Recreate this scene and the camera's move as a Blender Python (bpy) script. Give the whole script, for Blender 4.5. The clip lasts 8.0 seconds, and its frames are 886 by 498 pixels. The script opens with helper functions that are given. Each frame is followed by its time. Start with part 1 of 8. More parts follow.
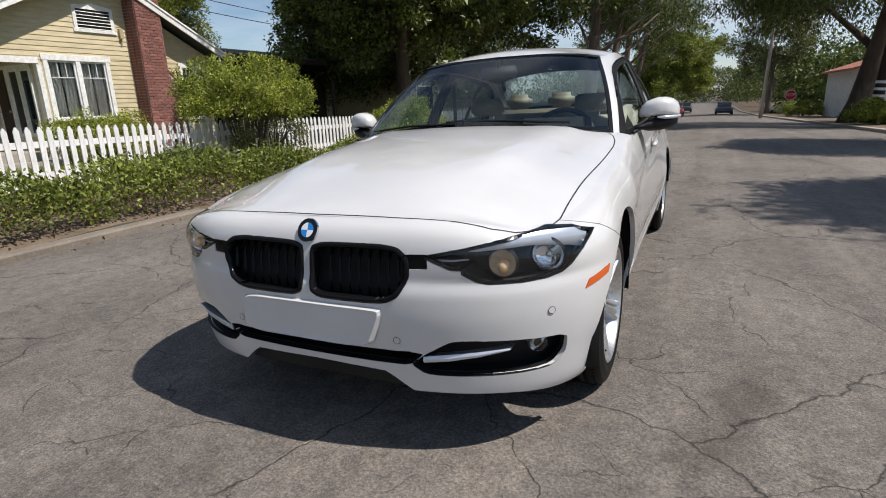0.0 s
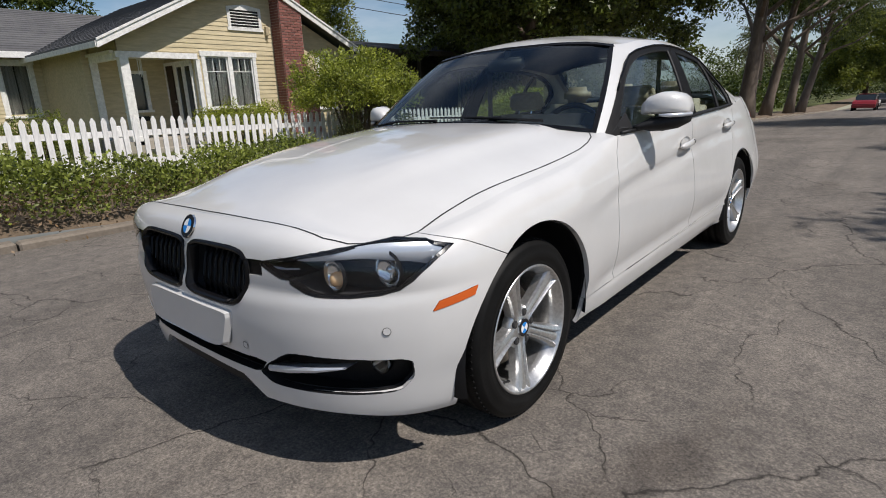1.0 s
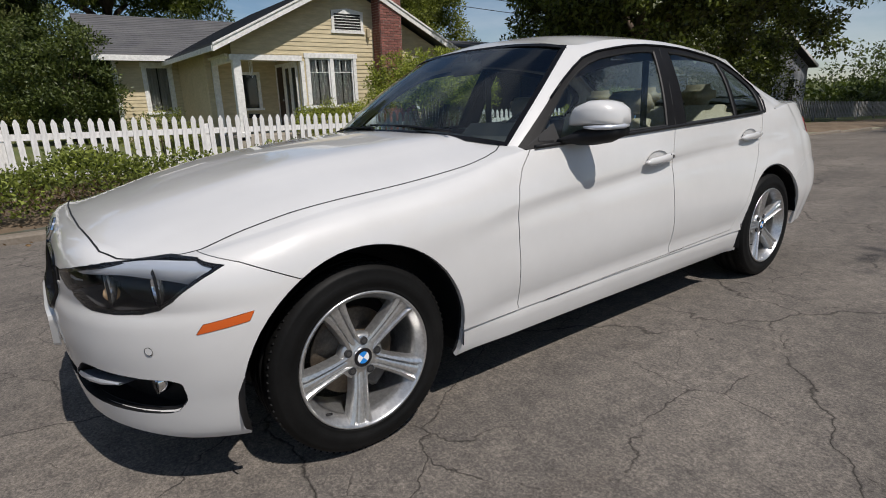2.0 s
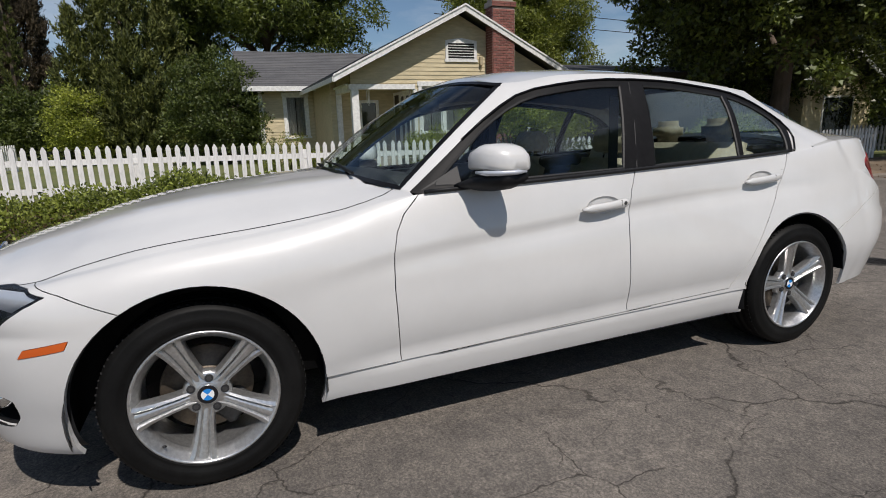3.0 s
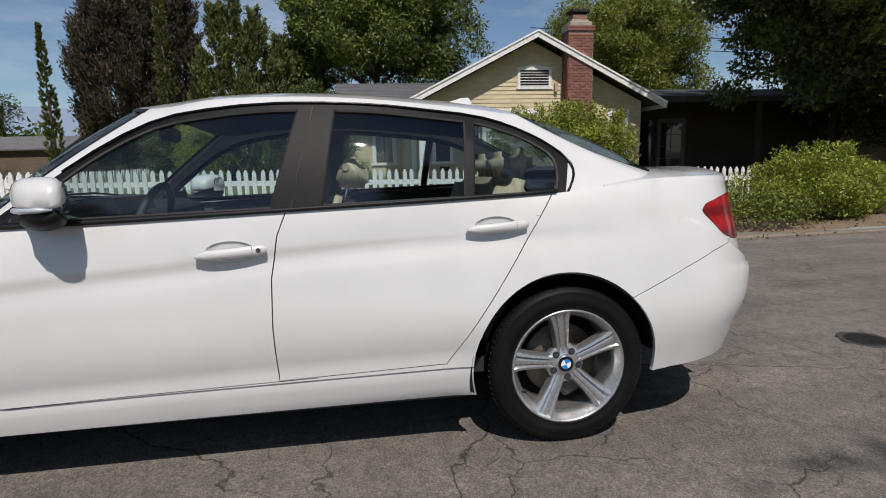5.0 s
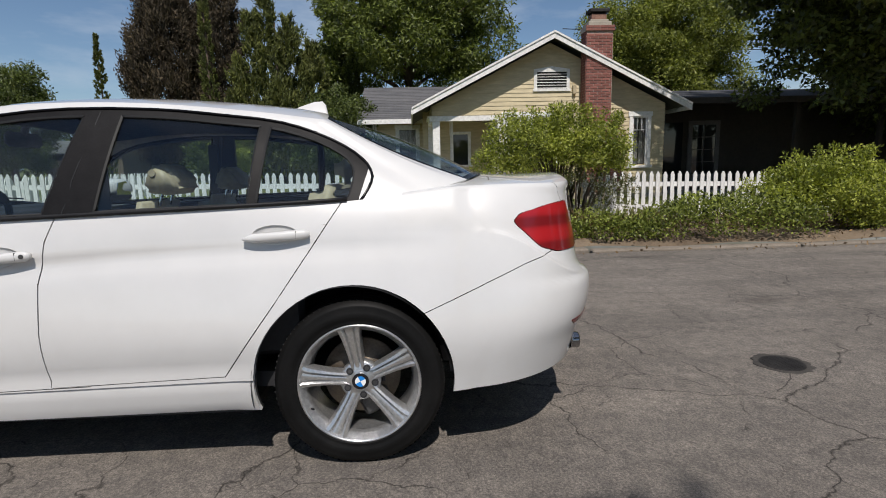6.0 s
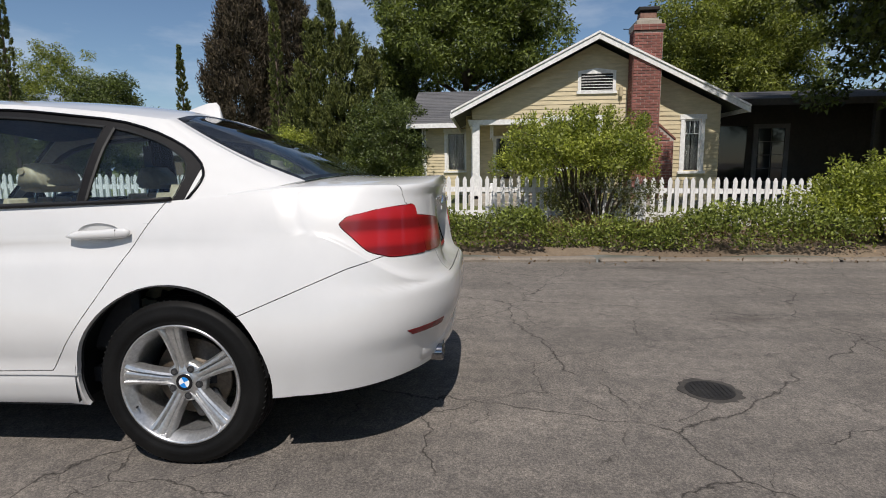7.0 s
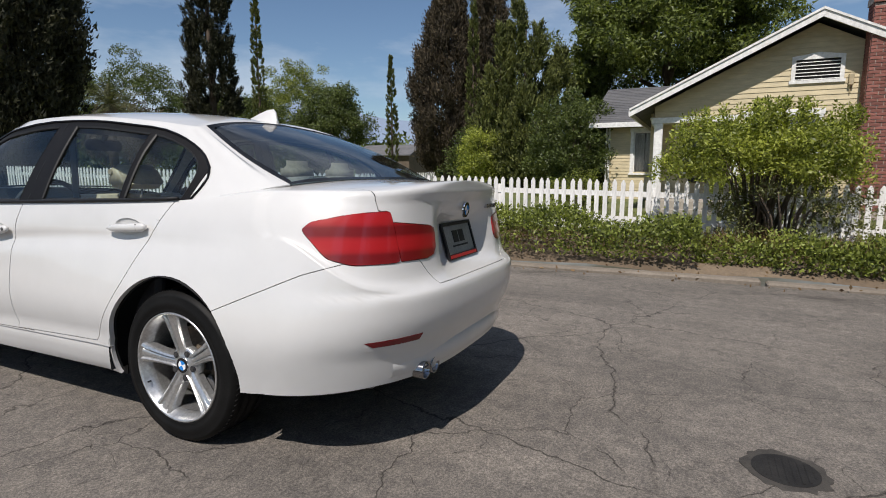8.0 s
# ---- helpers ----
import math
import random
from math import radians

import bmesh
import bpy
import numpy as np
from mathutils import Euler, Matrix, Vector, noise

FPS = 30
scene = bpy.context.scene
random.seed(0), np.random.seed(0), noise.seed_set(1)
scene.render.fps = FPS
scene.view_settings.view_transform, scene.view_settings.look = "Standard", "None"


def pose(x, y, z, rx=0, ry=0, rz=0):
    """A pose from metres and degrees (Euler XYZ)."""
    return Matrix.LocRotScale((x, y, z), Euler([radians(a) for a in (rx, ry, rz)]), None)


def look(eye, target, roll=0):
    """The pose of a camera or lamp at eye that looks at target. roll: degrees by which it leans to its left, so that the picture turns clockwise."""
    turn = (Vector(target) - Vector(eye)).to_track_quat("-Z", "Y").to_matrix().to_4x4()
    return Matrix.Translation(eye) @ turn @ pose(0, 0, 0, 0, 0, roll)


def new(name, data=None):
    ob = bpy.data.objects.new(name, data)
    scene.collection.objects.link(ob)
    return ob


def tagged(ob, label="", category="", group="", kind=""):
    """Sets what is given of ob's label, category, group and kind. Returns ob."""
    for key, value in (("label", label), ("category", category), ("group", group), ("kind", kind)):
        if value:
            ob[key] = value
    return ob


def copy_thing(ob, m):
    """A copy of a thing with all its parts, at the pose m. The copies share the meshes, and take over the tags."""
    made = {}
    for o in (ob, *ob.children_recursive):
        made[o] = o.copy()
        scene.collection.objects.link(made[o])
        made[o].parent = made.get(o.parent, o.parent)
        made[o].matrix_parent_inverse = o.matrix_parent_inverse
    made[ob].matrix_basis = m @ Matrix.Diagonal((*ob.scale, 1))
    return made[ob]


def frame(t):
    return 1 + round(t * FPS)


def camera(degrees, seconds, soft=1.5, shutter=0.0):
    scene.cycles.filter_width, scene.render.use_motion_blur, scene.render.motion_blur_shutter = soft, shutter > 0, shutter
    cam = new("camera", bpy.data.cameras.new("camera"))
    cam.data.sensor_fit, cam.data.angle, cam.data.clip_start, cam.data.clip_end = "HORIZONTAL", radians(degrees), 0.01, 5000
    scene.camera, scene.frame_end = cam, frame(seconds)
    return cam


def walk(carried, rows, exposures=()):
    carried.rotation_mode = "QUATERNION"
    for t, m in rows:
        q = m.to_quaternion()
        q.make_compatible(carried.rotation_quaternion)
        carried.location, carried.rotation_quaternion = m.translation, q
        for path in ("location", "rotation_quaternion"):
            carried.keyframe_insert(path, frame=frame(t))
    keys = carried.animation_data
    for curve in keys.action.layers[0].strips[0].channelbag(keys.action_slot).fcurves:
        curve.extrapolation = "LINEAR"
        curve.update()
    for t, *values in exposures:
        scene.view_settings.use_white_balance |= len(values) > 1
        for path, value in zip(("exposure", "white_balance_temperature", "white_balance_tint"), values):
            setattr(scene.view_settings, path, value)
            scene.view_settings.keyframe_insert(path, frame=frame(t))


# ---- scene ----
cam = camera(78.8, 8.0, soft=1.0)
PATH = [
    (0, (1.119, -2.083, 1.137), (0.280, -0.348, 0.605), -1.89),
    (0.5, (1.453, -1.831, 1.120), (0.352, -0.250, 0.583), -1.78),
    (1, (1.755, -1.499, 1.132), (0.494, -0.047, 0.584), -1.88),
    (2.5, (2.472, -0.314, 1.154), (0.781, 0.628, 0.651), -1.62),
    (3, (2.639, 0.121, 1.186), (0.832, 0.852, 0.739), -1.71),
    (3.5, (2.697, 0.591, 1.174), (0.833, 1.186, 0.758), -1.53),
    (4, (2.751, 1.076, 1.172), (0.848, 1.556, 0.789), -1.46),
    (4.5, (2.761, 1.558, 1.151), (0.825, 1.918, 0.799), -1.47),
    (5, (2.763, 2.044, 1.152), (0.812, 2.326, 0.814), -1.32),
    (6.5, (2.753, 3.499, 1.129), (0.778, 3.496, 0.816), -1.13),
    (7, (2.660, 3.933, 1.114), (0.689, 3.781, 0.811), -0.81),
    (7.5, (2.478, 4.324, 1.111), (0.553, 3.875, 0.806), -0.48),
    (8, (2.283, 4.695, 1.128), (0.494, 3.852, 0.832), -0.20),
]
walk(cam, [(t, look(eye, target, roll)) for t, eye, target, roll in PATH], [(0, 0.30), (1, 0.05), (2.5, -0.17), (4.5, -0.11), (6.5, 0.04), (8, 0.12)])

# ---- light: high sun over the street's far side, clear sky with thin cloud ----
SUN_TO = Vector((0.66, 0.06, 1.0)).normalized()
SUN_ELEV = math.asin(SUN_TO.z)
SUN_AZ = math.atan2(SUN_TO.x, SUN_TO.y)
world = bpy.data.worlds.new("sky")
scene.world = world
world.use_nodes = True
wn, wl = world.node_tree.nodes, world.node_tree.links
wn.clear()
sky = wn.new("ShaderNodeTexSky")
sky.sky_type, sky.sun_disc = "NISHITA", False
sky.sun_elevation, sky.sun_rotation = SUN_ELEV, SUN_AZ
sky.air_density, sky.dust_density, sky.ozone_density = 1.0, 0.15, 4.0
wcoord = wn.new("ShaderNodeTexCoord")
wmap = wn.new("ShaderNodeMapping")
wmap.inputs["Scale"].default_value = (1.0, 1.0, 3.6)
cloud = wn.new("ShaderNodeTexNoise")
cloud.inputs["Scale"].default_value, cloud.inputs["Detail"].default_value, cloud.inputs["Roughness"].default_value = 1.5, 7, 0.6
cramp = wn.new("ShaderNodeValToRGB")
cramp.color_ramp.elements[0].position, cramp.color_ramp.elements[1].position = 0.44, 0.72
cramp.color_ramp.elements[0].color, cramp.color_ramp.elements[1].color = (0, 0, 0, 1), (0.7, 0.7, 0.7, 1)
cmix = wn.new("ShaderNodeMixRGB")
cmix.inputs[2].default_value = (8.5, 9.0, 9.8, 1)
wback = wn.new("ShaderNodeBackground")
wback.inputs["Strength"].default_value = 0.080
wout = wn.new("ShaderNodeOutputWorld")
wl.new(wcoord.outputs["Generated"], wmap.inputs["Vector"])
wl.new(wmap.outputs[0], cloud.inputs["Vector"])
wl.new(cloud.outputs["Fac"], cramp.inputs[0])
wl.new(cramp.outputs[0], cmix.inputs[0])
wl.new(sky.outputs[0], cmix.inputs[1])
wl.new(cmix.outputs[0], wback.inputs["Color"])
wl.new(wback.outputs[0], wout.inputs["Surface"])

sun_lamp = bpy.data.lights.new("sun", "SUN")
sun_lamp.energy, sun_lamp.angle, sun_lamp.color = 4.5, radians(0.6), (1.0, 0.935, 0.88)
sun = new("sun", sun_lamp)
sun.matrix_world = look(SUN_TO * 60, (0, 0, 0))


# ---- materials ----
def material(name, base, rough=0.6, metal=0.0, spec=0.5):
    m = bpy.data.materials.new(name)
    m.use_nodes = True
    b = m.node_tree.nodes["Principled BSDF"]
    b.inputs["Base Color"].default_value = (*base, 1)
    b.inputs["Roughness"].default_value = rough
    b.inputs["Metallic"].default_value = metal
    b.inputs["Specular IOR Level"].default_value = spec
    return m, m.node_tree.nodes, m.node_tree.links, b


def coords(n, l, scale=(1, 1, 1), kind="Object"):
    tc, mp = n.new("ShaderNodeTexCoord"), n.new("ShaderNodeMapping")
    mp.inputs["Scale"].default_value = scale
    l.new(tc.outputs[kind], mp.inputs["Vector"])
    return mp.outputs[0]


def noise_tex(n, l, vec, scale, detail=4, rough=0.55, distort=0.0):
    t = n.new("ShaderNodeTexNoise")
    t.inputs["Scale"].default_value, t.inputs["Detail"].default_value = scale, detail
    t.inputs["Roughness"].default_value, t.inputs["Distortion"].default_value = rough, distort
    l.new(vec, t.inputs["Vector"])
    return t.outputs["Fac"]


def ramp(n, l, fac, stops):
    r = n.new("ShaderNodeValToRGB")
    e = r.color_ramp.elements
    while len(e) < len(stops):
        e.new(0.5)
    for el, (p, c) in zip(e, stops):
        el.position = p
        el.color = (*c, 1) if len(c) == 3 else c
    l.new(fac, r.inputs[0])
    return r.outputs[0]


def blend(n, l, kind, fac, a, b):
    x = n.new("ShaderNodeMixRGB")
    x.blend_type = kind
    for slot, v in ((0, fac), (1, a), (2, b)):
        if isinstance(v, (int, float)):
            x.inputs[slot].default_value = v
        elif isinstance(v, tuple):
            x.inputs[slot].default_value = (*v, 1)
        else:
            l.new(v, x.inputs[slot])
    return x.outputs[0]


def bump(n, l, b, height, strength=0.3, dist=0.01):
    k = n.new("ShaderNodeBump")
    k.inputs["Strength"].default_value, k.inputs["Distance"].default_value = strength, dist
    l.new(height, k.inputs["Height"])
    l.new(k.outputs[0], b.inputs["Normal"])


def varied(name, a, b_, scale, rough=0.6, metal=0.0, bumpy=0.2, bdist=0.005, fine=8.0, stretch=(1, 1, 1), spec=0.5, island=0.0):
    """A surface that wanders between two colours at two scales, with fine relief."""
    m, n, l, b = material(name, a, rough, metal, spec)
    v = coords(n, l, stretch)
    big = noise_tex(n, l, v, scale, 5, 0.6)
    small = noise_tex(n, l, v, scale * fine, 4, 0.6)
    col = ramp(n, l, big, [(0.3, a), (0.7, b_)])
    tone = ramp(n, l, small, [(0.25, (0.78, 0.78, 0.78)), (0.75, (1.15, 1.15, 1.15))])
    col = blend(n, l, "MULTIPLY", 1.0, col, tone)
    if island:
        oi = n.new("ShaderNodeObjectInfo")
        vary = ramp(n, l, oi.outputs["Random"], [(0.0, (1 - island,) * 3), (1.0, (1 + island,) * 3)])
        col = blend(n, l, "MULTIPLY", 1.0, col, vary)
    l.new(col, b.inputs["Base Color"])
    bump(n, l, b, small, bumpy, bdist)
    return m


def leafy(name, dark, light, trans=0.25, rough=0.5):
    """Leaves that differ one from the next and let some light through."""
    m, n, l, b = material(name, light, rough, 0, 0.35)
    geo = n.new("ShaderNodeNewGeometry")
    col = ramp(n, l, geo.outputs["Random Per Island"], [(0.0, dark), (0.55, light), (1.0, tuple(min(1, c * 1.45) for c in light))])
    v = coords(n, l)
    patch = ramp(n, l, noise_tex(n, l, v, 0.9, 3), [(0.3, (0.7, 0.72, 0.7)), (0.7, (1.2, 1.15, 1.0))])
    col = blend(n, l, "MULTIPLY", 1.0, col, patch)
    l.new(col, b.inputs["Base Color"])
    tr = n.new("ShaderNodeBsdfTranslucent")
    l.new(blend(n, l, "MULTIPLY", 1.0, col, (1.5, 1.6, 0.7)), tr.inputs["Color"])
    mx = n.new("ShaderNodeMixShader")
    mx.inputs[0].default_value = trans
    out = n["Material Output"]
    l.new(b.outputs[0], mx.inputs[1])
    l.new(tr.outputs[0], mx.inputs[2])
    l.new(mx.outputs[0], out.inputs["Surface"])
    return m


def asphalt_material():
    m, n, l, b = material("asphalt", (0.1, 0.1, 0.1), 0.85, 0, 0.3)
    v = coords(n, l)
    grit = noise_tex(n, l, v, 95, 5, 0.85)
    mid = noise_tex(n, l, v, 14, 6, 0.7)
    blot = noise_tex(n, l, v, 0.7, 6, 0.65)
    wear = noise_tex(n, l, coords(n, l, (1.6, 0.12, 1)), 1.6, 5, 0.6)
    col = ramp(n, l, blot, [(0.3, (0.128, 0.116, 0.105)), (0.7, (0.205, 0.186, 0.167))])
    col = blend(n, l, "MULTIPLY", 0.8, col, ramp(n, l, wear, [(0.3, (0.72, 0.72, 0.72)), (0.7, (1.2, 1.18, 1.14))]))
    col = blend(n, l, "MULTIPLY", 1.0, col, ramp(n, l, mid, [(0.32, (0.72, 0.72, 0.73)), (0.7, (1.22, 1.2, 1.17))]))
    col = blend(n, l, "MULTIPLY", 1.0, col, ramp(n, l, grit, [(0.36, (0.45, 0.45, 0.45)), (0.52, (1.0, 1.0, 1.0)), (0.66, (1.75, 1.73, 1.68))]))
    stain = ramp(n, l, noise_tex(n, l, coords(n, l, (1.1, 0.5, 1)), 1.1, 6, 0.62, 0.6), [(0.60, (1, 1, 1)), (0.72, (0.62, 0.60, 0.59))])
    col = blend(n, l, "MULTIPLY", 1.0, col, stain)
    shift = v
    for scale, amount in ((2.4, 0.34), (11.0, 0.075), (42.0, 0.016)):
        warp = n.new("ShaderNodeTexNoise")
        warp.inputs["Scale"].default_value, warp.inputs["Detail"].default_value = scale, 5
        l.new(v, warp.inputs["Vector"])
        add_ = n.new("ShaderNodeVectorMath")
        add_.operation = "MULTIPLY_ADD"
        add_.inputs[1].default_value = (amount, amount, 0)
        l.new(warp.outputs["Color"], add_.inputs[0])
        l.new(shift, add_.inputs[2])
        shift = add_.outputs[0]
    height = grit
    for scale, width, thr, dark in ((0.62, 0.0046, (0.37, 0.44), 0.92), (1.35, 0.0058, (0.45, 0.52), 0.85), (3.1, 0.0095, (0.53, 0.60), 0.65)):
        vor = n.new("ShaderNodeTexVoronoi")
        vor.feature, vor.voronoi_dimensions = "DISTANCE_TO_EDGE", "2D"
        vor.inputs["Scale"].default_value = scale
        l.new(shift, vor.inputs["Vector"])
        line = ramp(n, l, vor.outputs["Distance"], [(0.0, (1, 1, 1)), (width * 0.45, (0.85, 0.85, 0.85)), (width, (0, 0, 0))])
        gate = ramp(n, l, noise_tex(n, l, v, 0.45 + scale * 0.8, 5, 0.6), [(thr[0], (0, 0, 0)), (thr[1], (dark, dark, dark))])
        crack = blend(n, l, "MULTIPLY", 1.0, line, gate)
        col = blend(n, l, "MIX", crack, col, (0.024, 0.021, 0.018))
        height = blend(n, l, "SUBTRACT", 1.0, height, crack)
    l.new(col, b.inputs["Base Color"])
    bump(n, l, b, height, 0.7, 0.006)
    return m


ASPHALT = asphalt_material()
CONCRETE = varied("old_concrete", (0.30, 0.27, 0.22), (0.40, 0.36, 0.30), 1.5, 0.9, bumpy=0.5, bdist=0.004, fine=30)
OLD_KERB = varied("weathered_kerb_concrete", (0.15, 0.125, 0.098), (0.24, 0.205, 0.165), 1.5, 0.95, bumpy=0.7, bdist=0.008, fine=20)
SOIL = varied("leaf_strewn_soil", (0.10, 0.07, 0.045), (0.20, 0.15, 0.10), 1.2, 0.95, bumpy=0.9, bdist=0.02, fine=14)
LAWN = varied("dry_lawn", (0.09, 0.12, 0.035), (0.17, 0.17, 0.06), 0.5, 0.95, bumpy=0.9, bdist=0.03, fine=60)
FENCE_WHITE = varied("white_fence_paint", (0.74, 0.73, 0.70), (0.82, 0.81, 0.79), 3, 0.6, bumpy=0.25, bdist=0.002, fine=12, stretch=(1, 1, 0.25), island=0.05)
TRIM_WHITE = varied("white_trim_paint", (0.74, 0.73, 0.70), (0.82, 0.81, 0.78), 1.5, 0.55, bumpy=0.15, bdist=0.002)
SIDING = varied("cream_siding_paint", (0.52, 0.44, 0.27), (0.60, 0.51, 0.33), 0.8, 0.6, bumpy=0.2, bdist=0.002, fine=20, stretch=(1, 0.2, 1))
# White fence paint darkened to grey; the tree's shade is in the colour.
FENCE_SHADED = varied("shaded_fence_paint", (0.24, 0.235, 0.225), (0.36, 0.35, 0.335), 3, 0.8, bumpy=0.3, bdist=0.002, fine=12, stretch=(1, 1, 0.25), island=0.1)
TAN_WALL = varied("brown_wall_paint", (0.11, 0.085, 0.06), (0.15, 0.115, 0.085), 0.8, 0.8, bumpy=0.2, bdist=0.003)
ROOF_GREY = varied("grey_shingle", (0.085, 0.085, 0.09), (0.14, 0.138, 0.14), 2.0, 0.95, bumpy=0.6, bdist=0.01, fine=12, stretch=(1, 0.5, 1), island=0.12)
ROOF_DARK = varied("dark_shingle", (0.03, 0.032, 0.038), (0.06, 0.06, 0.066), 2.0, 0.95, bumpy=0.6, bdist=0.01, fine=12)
BRICK = varied("red_brick", (0.20, 0.075, 0.06), (0.30, 0.125, 0.10), 2.5, 0.9, bumpy=0.5, bdist=0.004, fine=12, island=0.3)
MORTAR = varied("mortar", (0.36, 0.30, 0.26), (0.46, 0.40, 0.34), 4, 0.95)
DARK_ROOM = material("dark_interior", (0.02, 0.019, 0.017), 0.9)[0]
CURTAIN = varied("grey_curtain", (0.22, 0.21, 0.2), (0.33, 0.32, 0.3), 5, 0.9, stretch=(1, 6, 0.3))
BARK = varied("grey_brown_bark", (0.07, 0.05, 0.035), (0.16, 0.12, 0.09), 3, 0.95, bumpy=1.0, bdist=0.03, fine=6, stretch=(1, 1, 0.25))
PALE_BARK = varied("pale_bark", (0.12, 0.09, 0.068), (0.21, 0.17, 0.135), 2, 0.9, bumpy=0.7, bdist=0.02, fine=6, stretch=(1, 1, 0.3))
IRON = varied("cast_iron", (0.012, 0.011, 0.011), (0.03, 0.028, 0.026), 8, 0.7, 0.3, bumpy=0.5, bdist=0.004)
METAL_GREY = varied("galvanised_metal", (0.4, 0.41, 0.42), (0.5, 0.5, 0.5), 6, 0.45, 0.9)


def window_glass(name, tint=(0.02, 0.024, 0.026), rough=0.03):
    m, n, l, b = material(name, tint, rough, 0, 0.6)
    return m


HOUSE_GLASS = window_glass("dark_window_glass")


# ---- small mesh tools ----
def link_mesh(name, bm, mat, smooth=False):
    me = bpy.data.meshes.new(name)
    bm.to_mesh(me)
    bm.free()
    for mm in (mat if isinstance(mat, (list, tuple)) else [mat]):
        me.materials.append(mm)
    if smooth:
        me.polygons.foreach_set("use_smooth", [True] * len(me.polygons))
    return me


def part(name, bm, mat, parent=None, label="", smooth=False):
    ob = new(name, link_mesh(name, bm, mat, smooth))
    if parent is not None:
        ob.parent = parent
    if label:
        ob["label"] = label
    return ob


def thing(name, label, category, at=None, group="", kind=""):
    ob = new(name)
    ob.empty_display_size = 0.1
    if at is not None:
        ob.matrix_basis = at
    return tagged(ob, label, category, group, kind)


def box(bm, x0, x1, y0, y1, z0, z1, bev=0.0):
    r = bmesh.ops.create_cube(bm, size=1.0, matrix=Matrix.Translation(((x0 + x1) / 2, (y0 + y1) / 2, (z0 + z1) / 2)) @ Matrix.Diagonal((x1 - x0, y1 - y0, z1 - z0, 1)))
    if bev:
        es = list({e for v in r["verts"] for e in v.link_edges})
        bmesh.ops.bevel(bm, geom=es, offset=bev, segments=1, affect="EDGES")
    return bm


def boxes(*items, bev=0.0):
    bm = bmesh.new()
    for it in items:
        box(bm, *it, bev=bev)
    return bm


def prism(bm, pts, axis, a, b):
    """Extrudes a 2D outline along an axis from a to b; 2D coordinates are the other two axes in order."""
    def at(p, k):
        return {"x": (k, p[0], p[1]), "y": (p[0], k, p[1]), "z": (p[0], p[1], k)}[axis]
    va, vb = [bm.verts.new(at(p, a)) for p in pts], [bm.verts.new(at(p, b)) for p in pts]
    bm.faces.new(va)
    bm.faces.new(vb[::-1])
    for i in range(len(pts)):
        j = (i + 1) % len(pts)
        bm.faces.new((va[j], va[i], vb[i], vb[j]))
    bmesh.ops.recalc_face_normals(bm, faces=bm.faces)
    return bm


def tube(bm, pts, radii, seg=8):
    """A tapered tube through points."""
    rings = []
    for i, p in enumerate(pts):
        p = Vector(p)
        d = (Vector(pts[min(i + 1, len(pts) - 1)]) - Vector(pts[max(i - 1, 0)])).normalized()
        q = d.to_track_quat("Z", "Y")
        rings.append([bm.verts.new(p + q @ Vector((math.cos(2 * math.pi * k / seg) * radii[i], math.sin(2 * math.pi * k / seg) * radii[i], 0))) for k in range(seg)])
    for a, b in zip(rings, rings[1:]):
        for k in range(seg):
            bm.faces.new((a[k], a[(k + 1) % seg], b[(k + 1) % seg], b[k]))
    bm.faces.new(rings[0][::-1])
    bm.faces.new(rings[-1])
    return bm


# ---- ground: one sheet with a cross-falling road, kerb line and front yards ----
FALL = math.tan(radians(1.4))
KERB_X = -4.25


def drop(y):
    """The street runs slightly downhill beyond the house."""
    return 0.028 * (min(max(y, 14.0), 80.0) - 14.0)


def road_z(x, y):
    z = FALL * min(max(x, KERB_X), 1.8)
    if x > 1.8:
        z -= 0.02 * (min(x, 9) - 1.8)
    return z - 0.004 * min(max(y, 0.0), 5.0) - drop(y)


def yard_z(x, y):
    return 0.03 - 0.012 * (y - 3) * min(1, max(0, (12 - abs(y)) / 12)) - drop(y) if x < KERB_X else road_z(x, y)


def sheet(name, xs, ys, zf, mat):
    bm = bmesh.new()
    g = [[bm.verts.new((x, y, zf(x, y))) for y in ys] for x in xs]
    for i in range(len(xs) - 1):
        for j in range(len(ys) - 1):
            bm.faces.new((g[i][j], g[i + 1][j], g[i + 1][j + 1], g[i][j + 1]))
    return part(name, bm, mat, smooth=True)


ys = [-1500, -400, -120, -60, -30] + [-20 + i for i in range(0, 61)] + [60, 90, 150, 400, 1500]
tagged(sheet("road", [KERB_X + 0.02, -3, -2, -1, 0, 1, 1.8, 3, 5, 9, 40, 200, 1500], ys, road_z, ASPHALT), "worn grey asphalt street crossed by fine cracks", "road", kind="structure")


def verge_z(x, y):
    return yard_z(-5, y) + 0.02 * math.sin(3.1 * y + x * 5) - (0.08 if x > -4.5 else 0)


tagged(sheet("ground", [-1500, -400, -120, -60, -40, -30, -22, -16, -12, -9, -7.2], ys, lambda x, y: yard_z(x, y) - 0.01, LAWN), "thin dry front lawn behind the picket fence", "lawn", kind="structure")
tagged(sheet("planting_strip", [-7.2, -6.6, -6.2, -5.8, -5.4, -5.0, -4.7, KERB_X - 0.13], [-60, -30] + [-20 + 0.5 * i for i in range(0, 121)] + [60, 200], lambda x, y: verge_z(x, y), SOIL), "bare leaf-strewn soil strip between kerb and fence", "soil", kind="structure")
kerb = thing("kerb", "low worn concrete kerb along the street", "kerb", kind="structure")
rk = random.Random(4)
kbm = bmesh.new()
box(kbm, KERB_X - 0.15, KERB_X + 0.02, -1.45, 1.45, -0.3, 0.0, bev=0.02)
kmesh = link_mesh("kerbstone", kbm, OLD_KERB)
